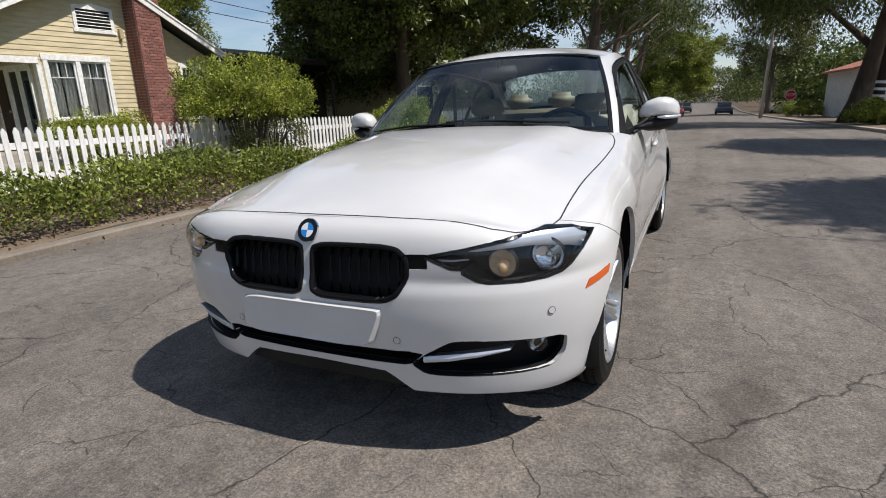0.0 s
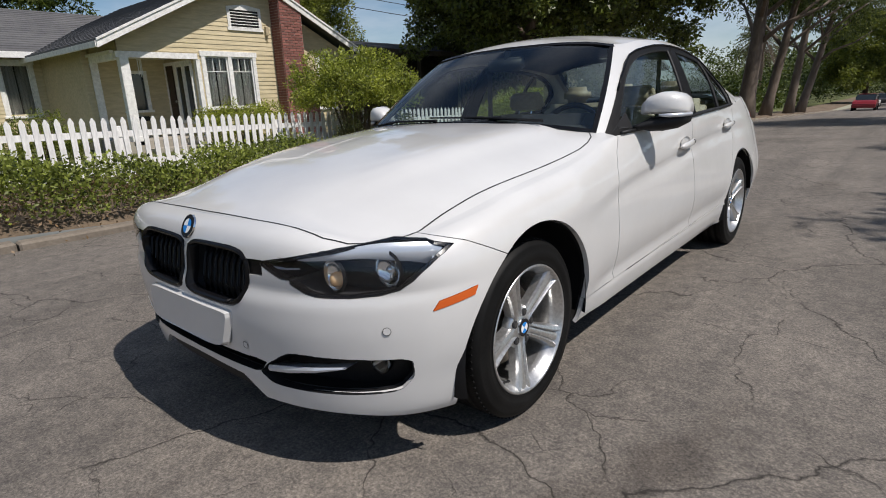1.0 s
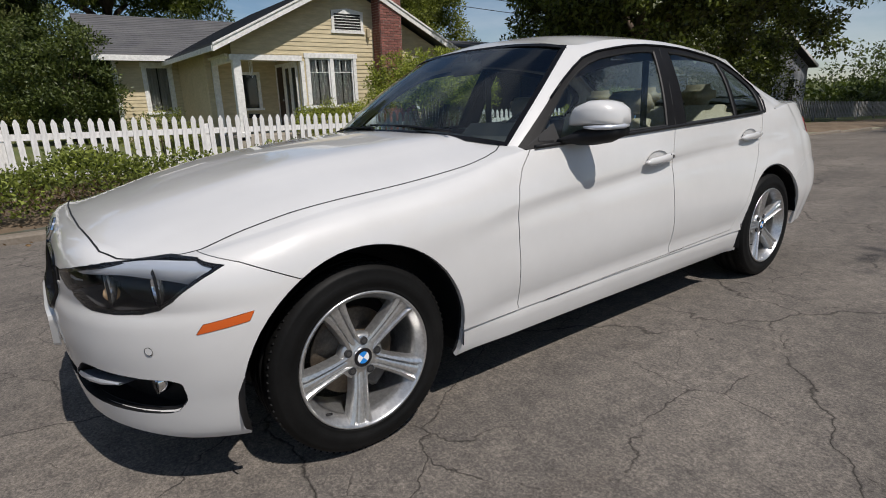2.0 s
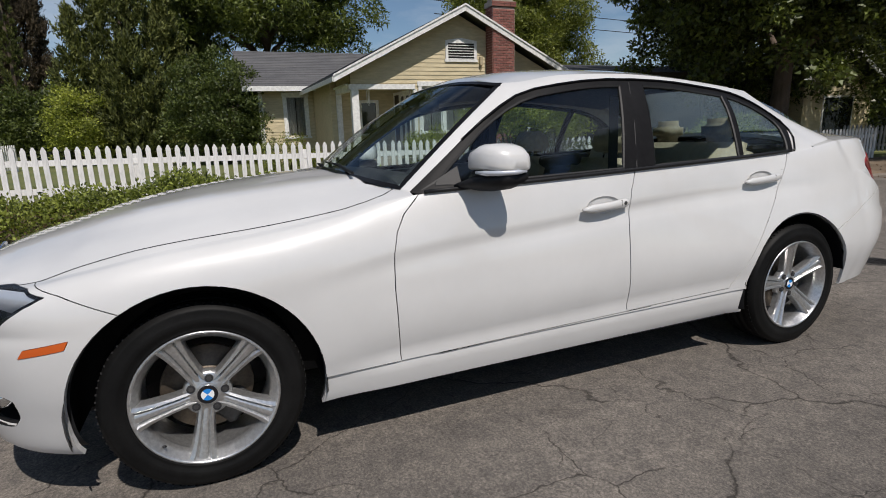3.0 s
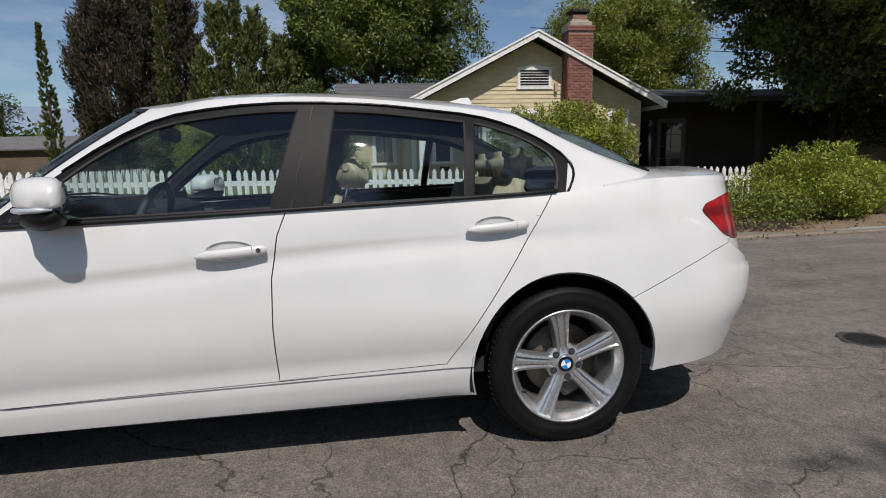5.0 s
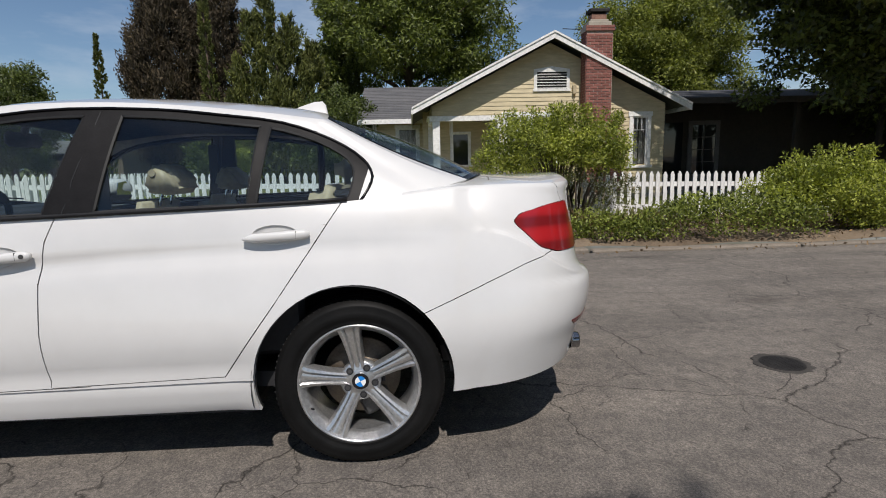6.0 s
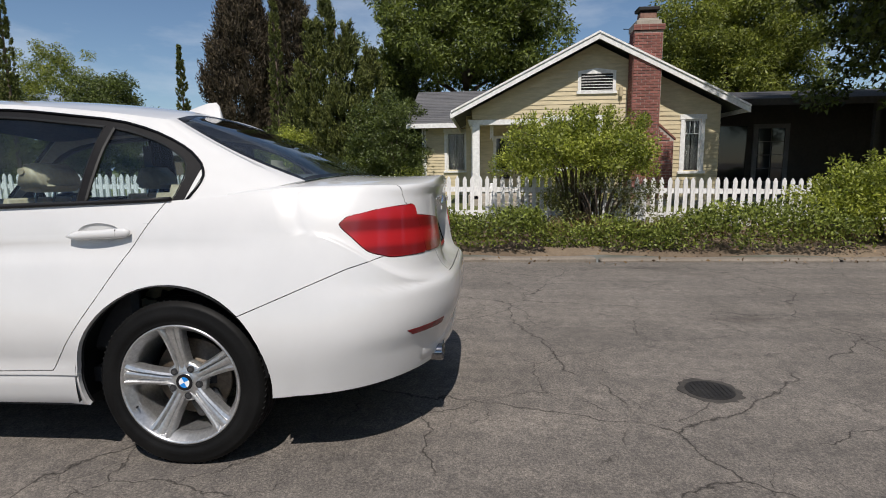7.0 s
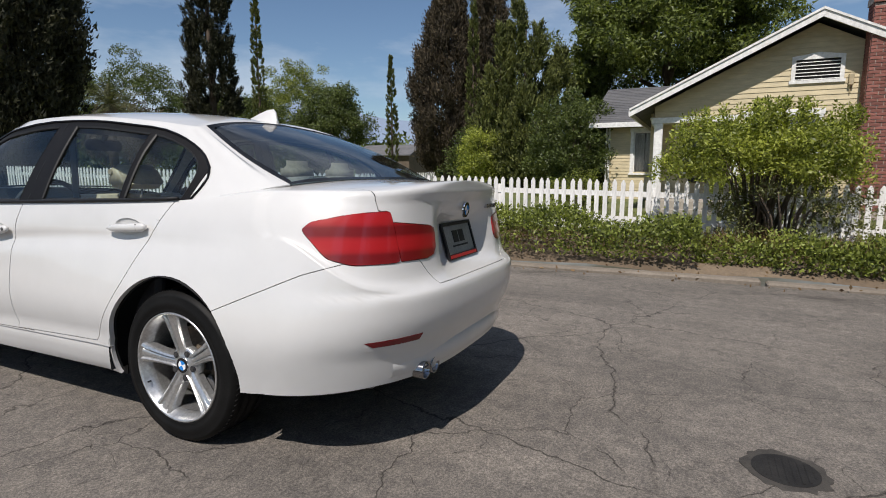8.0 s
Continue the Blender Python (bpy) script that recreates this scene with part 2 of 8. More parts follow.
for i in range(-8, 22):
    k = new("kerbstone", kmesh)
    k.parent = kerb
    y = i * 2.93 + 1
    k.matrix_basis = pose(rk.uniform(-0.015, 0.015), y, yard_z(-5, y) - 0.085 + rk.uniform(-0.02, 0.005), rk.uniform(-0.3, 0.3), 0, rk.uniform(-0.4, 0.4))
# manhole
mh = thing("manhole_cover", "round dark iron cover set flush in asphalt", "manhole", pose(0.0, 5.06, -0.0188))
bm = bmesh.new()
rm = random.Random(9)
ring_ = [(0.148 + rm.uniform(-0.012, 0.016), 2 * math.pi * k / 36) for k in range(36)]
prism(bm, [(r * math.cos(a), r * math.sin(a)) for r, a in ring_], "z", -0.01, 0.0035)
part("surround", bm, varied("tar_patch", (0.030, 0.027, 0.024), (0.065, 0.058, 0.05), 9, 0.9, bumpy=0.9, bdist=0.006, fine=9), mh)
bm = bmesh.new()
bmesh.ops.create_cone(bm, cap_ends=True, segments=36, radius1=0.118, radius2=0.115, depth=0.012)
part("lid", bm, IRON, mh)
bm = bmesh.new()
for k in range(-4, 5):
    w = math.sqrt(max(0.0, 0.1 ** 2 - (0.024 * k) ** 2))
    if w > 0.02:
        box(bm, -w, w, 0.024 * k - 0.004, 0.024 * k + 0.004, 0.005, 0.008)
part("tread_rib", bm, IRON, mh)["kind"] = "stuff"


# ---- cream bungalow behind the fence ----
HX = -12.3                        # gable wall
APEX_Y, APEX_Z, PITCH = 6.85, 4.36, 0.50
house = thing("bungalow", "cream clapboard bungalow with white trim and brick chimney", "house", pose(0, 0, 0))


def eave_z(y):
    return APEX_Z - PITCH * abs(y - APEX_Y)


def lapped(bm, y0, y1, z0, z1, x, step=0.112, top=None, proud=0.016):
    """Clapboards on a wall that faces the street; each board leans out at its foot."""
    z = z0
    while z < z1 - 0.01:
        zt = min(z + step, z1)
        a0, a1, b0, b1 = y0, y1, y0, y1
        if top:
            half = (APEX_Z - 0.16 - zt) / PITCH
            lo, hi = max(y0, APEX_Y - half), min(y1, APEX_Y + half)
            if hi - lo < 0.05:
                break
            half0 = (APEX_Z - 0.16 - z) / PITCH
            a0, a1, b0, b1 = max(y0, APEX_Y - half0), min(y1, APEX_Y + half0), lo, hi
        vs = [bm.verts.new(c) for c in ((x + proud, a0, z), (x + proud, a1, z), (x + 0.003, b1, zt), (x + 0.003, b0, zt), (x, a0, z), (x, a1, z))]
        bm.faces.new((vs[0], vs[1], vs[2], vs[3]))
        bm.faces.new((vs[4], vs[5], vs[1], vs[0]))
        z = zt
    return bm


def side_lapped(bm, x0, x1, z0, z1, y, step=0.112, sign=1, proud=0.016):
    z = z0
    while z < z1 - 0.01:
        zt = min(z + step, z1)
        vs = [bm.verts.new(c) for c in ((x0, y + sign * proud, z), (x1, y + sign * proud, z), (x1, y + sign * 0.003, zt), (x0, y + sign * 0.003, zt), (x0, y, z), (x1, y, z))]
        bm.faces.new((vs[0], vs[1], vs[2], vs[3]))
        bm.faces.new((vs[4], vs[5], vs[1], vs[0]))
        z = zt
    return bm


YL, YR = 3.62, 10.1
# wall core pieces round the porch opening and windows
bm = boxes((HX - 0.15, HX, 5.42, 5.62, -0.3, 2.36), (HX - 0.15, HX, 7.02, 9.17, -0.3, 2.36), (HX - 0.15, HX, 9.65, YR, -0.3, 2.36),
           (HX - 0.15, HX, 5.62, 7.02, -0.3, 1.02), (HX - 0.15, HX, 9.17, 9.65, -0.3, 0.92), (HX - 0.15, HX, 9.17, 9.65, 2.28, 2.36), (HX - 0.15, HX, YL, 5.42, 2.2, 2.36))
prism(bm, [(YL, 2.36), (YR, 2.36), (YR, eave_z(YR) - 0.14), (APEX_Y, APEX_Z - 0.14), (YL, eave_z(YL) - 0.14)], "x", HX - 0.15, HX)
gable = part("gable_wall", bm, SIDING, house, "cream lapped clapboard gable wall")


def boards(parent, y0, y1, z0, z1, x, step=0.112, top=False):
    """The same clapboards, each one a piece of the wall."""
    z = z0
    while z < z1 - 0.01:
        zt = min(z + step, z1)
        bm = lapped(bmesh.new(), y0, y1, z, zt, x, top=top)
        if not bm.verts:
            bm.free()
            break
        part("clapboard", bm, SIDING, parent)
        z = zt


boards(gable, YL, YR, 2.36, 4.3, HX, top=True)
boards(gable, 5.42, 5.55, 0.95, 2.36, HX)
boards(gable, 7.1, 9.1, 0.1, 2.36, HX)
boards(gable, 9.72, YR, 0.1, 2.36, HX)
boards(gable, 5.42, 7.1, 0.1, 0.95, HX)
boards(gable, 9.1, 9.72, 0.1, 0.84, HX)
bm = boxes((-19.5, HX - 0.15, YR - 0.15, YR, -0.3, 2.5))
side_lapped(bm, -19.5, HX, 0.1, 2.6, YR)
part("side_wall", bm, SIDING, house)
# foundation
part("foundation", boxes((HX - 0.12, HX + 0.02, 5.4, YR + 0.02, -0.4, 0.12)), CONCRETE, house)
# porch
part("porch_floor", boxes((-14.1, HX + 0.08, 3.5, 5.44, -0.3, 0.3)), CONCRETE, house)
part("porch_step", boxes((HX + 0.08, HX + 0.45, 3.9, 5.3, -0.3, 0.12)), CONCRETE, house)
bm = boxes((-14.2, -14.05, 3.4, 5.6, 0.0, 2.6))
lapped(bm, 3.45, 5.42, 0.3, 2.5, -14.05)
side_lapped(bm, -14.1, HX - 0.1, 0.3, 2.4, 5.42, sign=-1)
part("porch_wall", bm, SIDING, house)["kind"] = "stuff"
part("porch_ceiling", boxes((-14.1, HX - 0.15, 3.5, 5.45, 2.3, 2.36)), TRIM_WHITE, house)
bm = boxes((HX - 0.05, HX + 0.05, 3.55, 5.45, 2.2, 2.335))
part("porch_beam", bm, TRIM_WHITE, house, "white painted porch beam")
part("porch_post", boxes((HX - 0.14, HX + 0.05, 3.62, 3.82, 0.3, 2.2), (HX - 0.17, HX + 0.08, 3.59, 3.85, 0.2, 0.42), bev=0.01), TRIM_WHITE, house, "square white porch post")
part("porch_jamb", boxes((HX - 0.1, HX + 0.035, 5.40, 5.5, 0.1, 2.2)), TRIM_WHITE, house)
# entrance in the porch's side wall, standing in shade: door leaf and two tall panes in white frames
SW = 5.40
fd = part("front_door", boxes((-13.98, -13.50, SW - 0.03, SW + 0.02, 0.3, 2.12)), material("dark_stained_door", (0.05, 0.028, 0.018), 0.5)[0], house, "dark panelled front door")
part("door_trim", boxes((-14.05, -13.98, SW - 0.05, SW + 0.02, 0.3, 2.20), (-13.50, -13.40, SW - 0.05, SW + 0.02, 0.3, 2.12), (-13.98, -12.55, SW - 0.05, SW + 0.02, 2.12, 2.20)), TRIM_WHITE, fd)
part("door_panel", boxes((-13.90, -13.58, SW - 0.045, SW - 0.03, 0.45, 1.05), (-13.90, -13.58, SW - 0.045, SW - 0.03, 1.15, 2.0), bev=0.01), material("dark_stained_panel", (0.04, 0.022, 0.015), 0.45)[0], fd)
bm = bmesh.new()
bmesh.ops.create_uvsphere(bm, u_segments=10, v_segments=8, radius=0.03, matrix=Matrix.Translation((-13.56, SW - 0.06, 1.2)))
part("door_knob", bm, METAL_GREY, fd, smooth=True)
for a, b in ((-13.40, -12.98), (-12.94, -12.52)):
    pw_ = part("porch_window", boxes((a, a + 0.05, SW - 0.05, SW + 0.01, 0.62, 2.12), (b - 0.05, b, SW - 0.05, SW + 0.01, 0.62, 2.12), (a + 0.05, b - 0.05, SW - 0.05, SW + 0.01, 0.62, 0.70), (a + 0.05, b - 0.05, SW - 0.05, SW + 0.01, 2.06, 2.12)), TRIM_WHITE, house, "white framed tall porch window")
    part("pane", boxes((a + 0.05, b - 0.05, SW - 0.02, SW - 0.01, 0.70, 2.06)), HOUSE_GLASS, pw_)
bw_ = part("porch_window", boxes((-14.05, -13.97, 4.22, 4.31, 1.0, 2.0), (-14.05, -13.97, 4.76, 4.85, 1.0, 2.0), (-14.05, -13.97, 4.31, 4.76, 1.92, 2.0), (-14.05, -13.95, 4.18, 4.89, 0.94, 1.0)), TRIM_WHITE, house, "white framed window in the porch wall")
part("pane", boxes((-14.04, -14.015, 4.31, 4.76, 1.0, 1.92)), HOUSE_GLASS, bw_)
part("letter_box", boxes((-14.05, -13.9, 4.42, 4.72, 0.72, 0.84), bev=0.01), IRON, house)
# chime hanging under the porch beam
ch = thing("wind_chime", "white wind chime hanging under the porch beam", "wind chime", pose(HX - 0.25, 4.15, 2.3))
bm = bmesh.new()
bmesh.ops.create_cone(bm, cap_ends=True, segments=12, radius1=0.05, radius2=0.05, depth=0.02, matrix=Matrix.Translation((0, 0, -0.12)))
tube(bm, [(0, 0, 0), (0, 0, -0.12)], [0.004, 0.004], 5)
part("top_disc", bm, TRIM_WHITE, ch)
for k in range(5):
    a = k * 1.257
    part("tube", tube(bmesh.new(), [(0.04 * math.cos(a), 0.04 * math.sin(a), -0.13), (0.04 * math.cos(a), 0.04 * math.sin(a), -0.42 - 0.05 * (k % 3))], [0.009, 0.009], 8), TRIM_WHITE, ch)


def house_window(y0, y1, z0, z1, x, panes=1, curtain=True, parent=None, muntins=False, frame_w=0.09):
    """A framed sash window in a street-facing wall: casing, sill, each pane, curtain behind."""
    w = new("window")
    w.parent = parent or house
    f = frame_w
    part("casing", boxes((x - 0.02, x + 0.035, y0, y0 + f, z0, z1), (x - 0.02, x + 0.035, y1 - f, y1, z0, z1), (x - 0.02, x + 0.042, y0 - 0.03, y1 + 0.03, z1 - f, z1 + 0.03), bev=0.004), TRIM_WHITE, w)
    part("window_sill", boxes((x - 0.02, x + 0.07, y0 - 0.04, y1 + 0.04, z0 - 0.05, z0 + 0.02), bev=0.006), TRIM_WHITE, w)
    inner = (y1 - y0 - 2 * f)
    pw = inner / panes
    for i in range(panes):
        a, b = y0 + f + i * pw, y0 + f + (i + 1) * pw
        if i:
            part("mullion", boxes((x - 0.02, x + 0.035, a - 0.05, a + 0.05, z0, z1 - f)), TRIM_WHITE, w)
            a += 0.05
        if i < panes - 1:
            b -= 0.05
        s = 0.035
        part("sash", boxes((x - 0.05, x - 0.01, a, a + s, z0, z1 - f), (x - 0.05, x - 0.01, b - s, b, z0, z1 - f), (x - 0.05, x - 0.01, a + s, b - s, z0, z0 + s), (x - 0.05, x - 0.01, a + s, b - s, z1 - f - s, z1 - f)), TRIM_WHITE, w)
        part("pane", boxes((x - 0.035, x - 0.03, a + s, b - s, z0 + s, z1 - f - s)), HOUSE_PANE, w)
        if muntins:
            zt = z1 - f - s
            bars = [(x - 0.03, x - 0.015, a + s, b - s, zt - 0.34, zt - 0.322)]
            for k in (1, 2):
                yy = a + s + (b - a - 2 * s) * k / 3
                bars.append((x - 0.03, x - 0.015, yy - 0.008, yy + 0.008, zt - 0.33, zt))
            part("muntin", boxes(*bars), TRIM_WHITE, w)
        if curtain:
            bm = bmesh.new()
            n = 26
            top, bot = [], []
            for k in range(n + 1):
                yy = a + (b - a) * k / n
                xx = x - 0.13 + 0.018 * math.sin(k * 1.9)
                top.append(bm.verts.new((xx, yy, z1 - f)))
                bot.append(bm.verts.new((xx + 0.004 * math.sin(k), yy, z0)))
            gap = n // 2
            for k in range(n):
                if k != gap:
                    bm.faces.new((bot[k], bot[k + 1], top[k + 1], top[k]))
            part("curtain", bm, CURTAIN, w, smooth=True)
    part("room_dark", boxes((x - 0.6, x - 0.55, y0, y1, z0 - 0.2, z1 + 0.1)), DARK_ROOM, w)
    return w


HOUSE_PANE, hn, hl, hb = material("clear_window_glass", (0.9, 0.93, 0.92), 0.02)
hb.inputs["Transmission Weight"].default_value = 1.0
hb.inputs["IOR"].default_value = 1.3
house_window(5.55, 7.09, 1.0, 2.38, HX, panes=2, muntins=True, frame_w=0.1)
house_window(9.1, 9.72, 0.88, 2.34, HX, muntins=True, frame_w=0.1)

# gable vent
vent = part("gable_vent", boxes((HX - 0.02, HX + 0.04, 6.41, 6.49, 3.0, 3.5), (HX - 0.02, HX + 0.04, 7.31, 7.39, 3.0, 3.5), (HX - 0.02, HX + 0.045, 6.38, 7.42, 2.95, 3.02)), TRIM_WHITE, house, "white framed louvred gable vent")
bm = prism(bmesh.new(), [(6.41, 3.46), (7.39, 3.46), (7.39, 3.53), (6.9, 3.6), (6.41, 3.53)], "x", HX - 0.02, HX + 0.042)
part("vent_head", bm, TRIM_WHITE, vent)
part("vent_back", boxes((HX + 0.017, HX + 0.02, 6.49, 7.31, 3.02, 3.46)), DARK_ROOM, vent)
lv = prism(bmesh.new(), [(HX + 0.022, 0.012), (HX + 0.044, 0.0), (HX + 0.046, 0.004), (HX + 0.026, 0.018)], "y", 6.49, 7.31)
lmesh = link_mesh("louvre", lv, TRIM_WHITE)
for k in range(6):
    o = new("louvre", lmesh)
    o.parent = vent
    o.matrix_basis = pose(0, 0, 3.025 + 0.073 * k)
part("meter_box", boxes((HX, HX + 0.1, 7.47, 7.56, 2.86, 3.1), (HX + 0.02, HX + 0.05, 7.5, 7.52, 2.7, 2.86), bev=0.008), varied("tan_box", (0.4, 0.33, 0.2), (0.45, 0.37, 0.24), 3), house)

# roof: two slopes of shingle courses, rafters behind white barge boards
RX0, RX1 = -20.0, -11.85
for side in (-1, 1):
    ye = APEX_Y + side * 3.78
    bm = prism(bmesh.new(), [(APEX_Y, APEX_Z), (ye, eave_z(ye)), (ye, eave_z(ye) + 0.05), (APEX_Y, APEX_Z + 0.055)], "x", RX0, RX1)
    roof = part("roof", bm, ROOF_GREY, house, "grey composition shingle roof slope")
    bm = bmesh.new()
    for r in range(24):
        t0, t1 = r / 24, (r + 1) / 24
        ya, yb = ye + (APEX_Y - ye) * t0, ye + (APEX_Y - ye) * t1
        za, zb = eave_z(ya) + 0.075, eave_z(yb) + 0.055
        vs = [bm.verts.new(c) for c in ((RX0, ya, za), (RX1 + 0.01, ya, za), (RX1 + 0.01, yb, zb), (RX0, yb, zb), (RX0, ya, za - 0.02), (RX1 + 0.01, ya, za - 0.02))]
        bm.faces.new(vs[:4])
        bm.faces.new((vs[4], vs[5], vs[1], vs[0]))
    part("shingle_course", bm, ROOF_GREY, roof)
    bm = prism(bmesh.new(), [(APEX_Y, APEX_Z + 0.02), (ye, eave_z(ye) + 0.02), (ye, eave_z(ye) - 0.12), (APEX_Y, APEX_Z - 0.12)], "x", RX1, RX1 + 0.04)
    part("barge_board", bm, TRIM_WHITE, house, "white barge board")
    bm = prism(bmesh.new(), [(APEX_Y, APEX_Z + 0.075), (ye, eave_z(ye) + 0.075), (ye, eave_z(ye) + 0.025), (APEX_Y, APEX_Z + 0.025)], "x", RX1, RX1 + 0.065)
    part("barge_cap", bm, TRIM_WHITE, house)
    part("eave_fascia", boxes((RX0, RX1, ye - 0.02, ye + 0.02, eave_z(ye) - 0.1, eave_z(ye) + 0.02)), TRIM_WHITE, house)

# left wing, set well back, its own roof
LX = -18.0
bm = boxes((LX - 0.15, LX, 1.71, 2.54, -0.3, 2.56), (LX - 0.15, LX, 3.24, 3.66, -0.3, 2.56), (LX - 0.15, LX, 2.54, 3.24, -0.3, 0.98), (LX - 0.15, LX, 2.54, 3.24, 2.38, 2.56), (-25.0, LX - 0.15, 1.71, 1.83, -0.3, 2.56))
lapped(bm, 1.71, 2.45, 0.0, 2.56, LX)
lapped(bm, 3.35, 3.66, 0.0, 2.56, LX)
lapped(bm, 2.45, 3.35, 0.0, 0.90, LX)
side_lapped(bm, -25.0, LX, 0.0, 2.5, 1.71, sign=-1)
part("wing_wall", bm, SIDING, house)
house_window(2.45, 3.35, 0.92, 2.46, LX, frame_w=0.11)
part("corner_board", boxes((LX - 0.01, LX + 0.03, 1.68, 1.76, 0.0, 2.5)), TRIM_WHITE, house)
bm = prism(bmesh.new(), [(-17.43, 2.58), (-21.6, 4.23), (-25.8, 2.58), (-25.8, 2.66), (-21.6, 4.32), (-17.43, 2.66)], "y", 1.10, 7.0)
roof = part("wing_roof", bm, ROOF_GREY, house, "low grey shingle wing roof")
bm = bmesh.new()
for r in range(20):
    t0, t1 = r / 20, (r + 1) / 20
    xa, xb = -17.41 - 4.19 * t0, -17.41 - 4.19 * t1
    za, zb = 2.665 + 1.66 * t0 + 0.022, 2.665 + 1.66 * t1 + 0.004
    vs = [bm.verts.new(c) for c in ((xa, 1.08, za), (xa, 7.0, za), (xb, 7.0, zb), (xb, 1.08, zb), (xa, 1.08, za - 0.022), (xa, 7.0, za - 0.022))]
    bm.faces.new(vs[:4])
    bm.faces.new((vs[4], vs[5], vs[1], vs[0]))
part("shingle_course", bm, ROOF_GREY, roof)
part("wing_fascia", boxes((-17.43, -17.38, 1.10, 3.60, 2.50, 2.665)), TRIM_WHITE, house)
part("downpipe", tube(bmesh.new(), [(-17.8, 1.65, 2.5), (-17.9, 1.64, 2.2), (-17.9, 1.64, 0.0)], [0.03, 0.03, 0.03], 8), TRIM_WHITE, house)
# the main block's side wall, with the porch open to that side through a white frame
bm = boxes((LX, -14.0, 3.56, 3.68, -0.3, 2.62), (-14.0, HX - 0.14, 3.60, 3.68, 2.24, 2.62))
side_lapped(bm, LX, -14.0, 0.1, 2.6, 3.56, sign=-1)
side_lapped(bm, -14.0, HX, 2.30, 2.62, 3.60, sign=-1)
part("side_wall", bm, SIDING, house)["kind"] = "stuff"
part("porch_jamb", boxes((-14.0, -13.90, 3.55, 3.70, 0.3, 2.2), (-14.0, HX - 0.14, 3.55, 3.70, 2.16, 2.30)), TRIM_WHITE, house)

# Tree shade is put into these colours: darkened porch paint, greyed white trim.
PORCH_SHADE = varied("shaded_porch_paint", (0.05, 0.043, 0.035), (0.075, 0.065, 0.052), 1.5, 0.85)
WHITE_SHADED = varied("shaded_white_trim", (0.17, 0.165, 0.16), (0.24, 0.235, 0.22), 3, 0.8)
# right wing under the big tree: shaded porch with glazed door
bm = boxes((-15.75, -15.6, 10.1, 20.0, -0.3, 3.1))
part("rear_wing_wall", bm, PORCH_SHADE, house)
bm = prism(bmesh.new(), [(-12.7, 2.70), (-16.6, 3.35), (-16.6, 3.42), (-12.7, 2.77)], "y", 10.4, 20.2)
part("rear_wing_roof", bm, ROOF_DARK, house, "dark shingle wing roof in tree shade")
part("rear_wing_fascia", boxes((-12.72, -12.67, 10.4, 20.2, 2.60, 2.77)), PORCH_SHADE, house)
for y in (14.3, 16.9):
    part("porch_post", boxes((-12.95, -12.83, y, y + 0.12, 0.0, 2.70)), PORCH_SHADE, house)
part("porch_slab", boxes((-15.6, -12.9, 10.1, 20.0, -0.3, 0.12)), CONCRETE, house)
gd = part("glazed_door", boxes((-15.6, -15.55, 12.5, 12.64, 0.12, 2.3), (-15.6, -15.55, 13.46, 13.6, 0.12, 2.3), (-15.6, -15.55, 12.64, 13.46, 2.16, 2.3), (-15.6, -15.55, 12.64, 13.46, 0.12, 0.5)), WHITE_SHADED, house, "white glazed door coloured grey for deep shade")
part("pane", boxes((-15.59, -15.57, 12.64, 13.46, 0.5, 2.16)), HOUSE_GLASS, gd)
part("muntin", boxes(*[(-15.57, -15.555, 12.64, 13.46, z, z + 0.02) for z in (0.90, 1.32, 1.74)], (-15.57, -15.555, 13.04, 13.06, 0.5, 2.16)), WHITE_SHADED, gd)
part("porch_screen", boxes((-15.6, -15.57, 11.2, 12.3, 0.5, 2.25)), HOUSE_GLASS, house)

# brick chimney: stepped shoulder, corbelled top, flue and cap
chim = thing("chimney", "red brick chimney with stepped shoulder and metal cap", "chimney", pose(0, 0, 0))
bm = boxes((HX - 0.02, -11.865, 7.715, 8.415, -0.3, 4.4), (HX - 0.02, -11.865, 8.4, 8.8, -0.3, 1.72), (HX - 0.02, -11.84, 7.68, 8.45, 4.42, 4.56))
prism(bm, [(8.41, 1.72), (8.8, 1.72), (8.41, 2.06)], "x", HX - 0.02, -11.865)
part("mortar_core", bm, MORTAR, chim)
part("cap_slab", boxes((HX - 0.0, -11.87, 7.76, 8.37, 4.56, 4.66), (HX + 0.02, -11.93, 7.82, 8.31, 4.66, 4.72), bev=0.01), CONCRETE, chim)
part("flue", boxes((HX + 0.06, -11.95, 7.86, 8.26, 4.72, 4.86), bev=0.01), varied("terracotta_flue", (0.2, 0.1, 0.07), (0.3, 0.17, 0.12), 4), chim)
part("spark_cap", boxes((HX + 0.0, -11.9, 7.8, 8.33, 4.9, 4.99), (HX + 0.05, -11.96, 7.87, 8.25, 4.8, 4.9), bev=0.015), IRON, chim)
sh = prism(bmesh.new(), [(8.39, 2.09), (8.84, 1.70), (8.84, 1.75), (8.39, 2.15)], "x", HX - 0.02, -11.84)
part("shoulder_cap", sh, BRICK, chim)
COURSE, BL = 0.0705, 0.215
bm = boxes((-0.04, 0.0, 0.0, BL - 0.012, 0.0, COURSE - 0.013), bev=0.003)
brick_mesh = link_mesh("brick", bm, BRICK)
half_mesh = link_mesh("brick", boxes((-0.04, 0.0, 0.0, BL / 2 - 0.012, 0.0, COURSE - 0.013), bev=0.003), BRICK)
rb = random.Random(2)


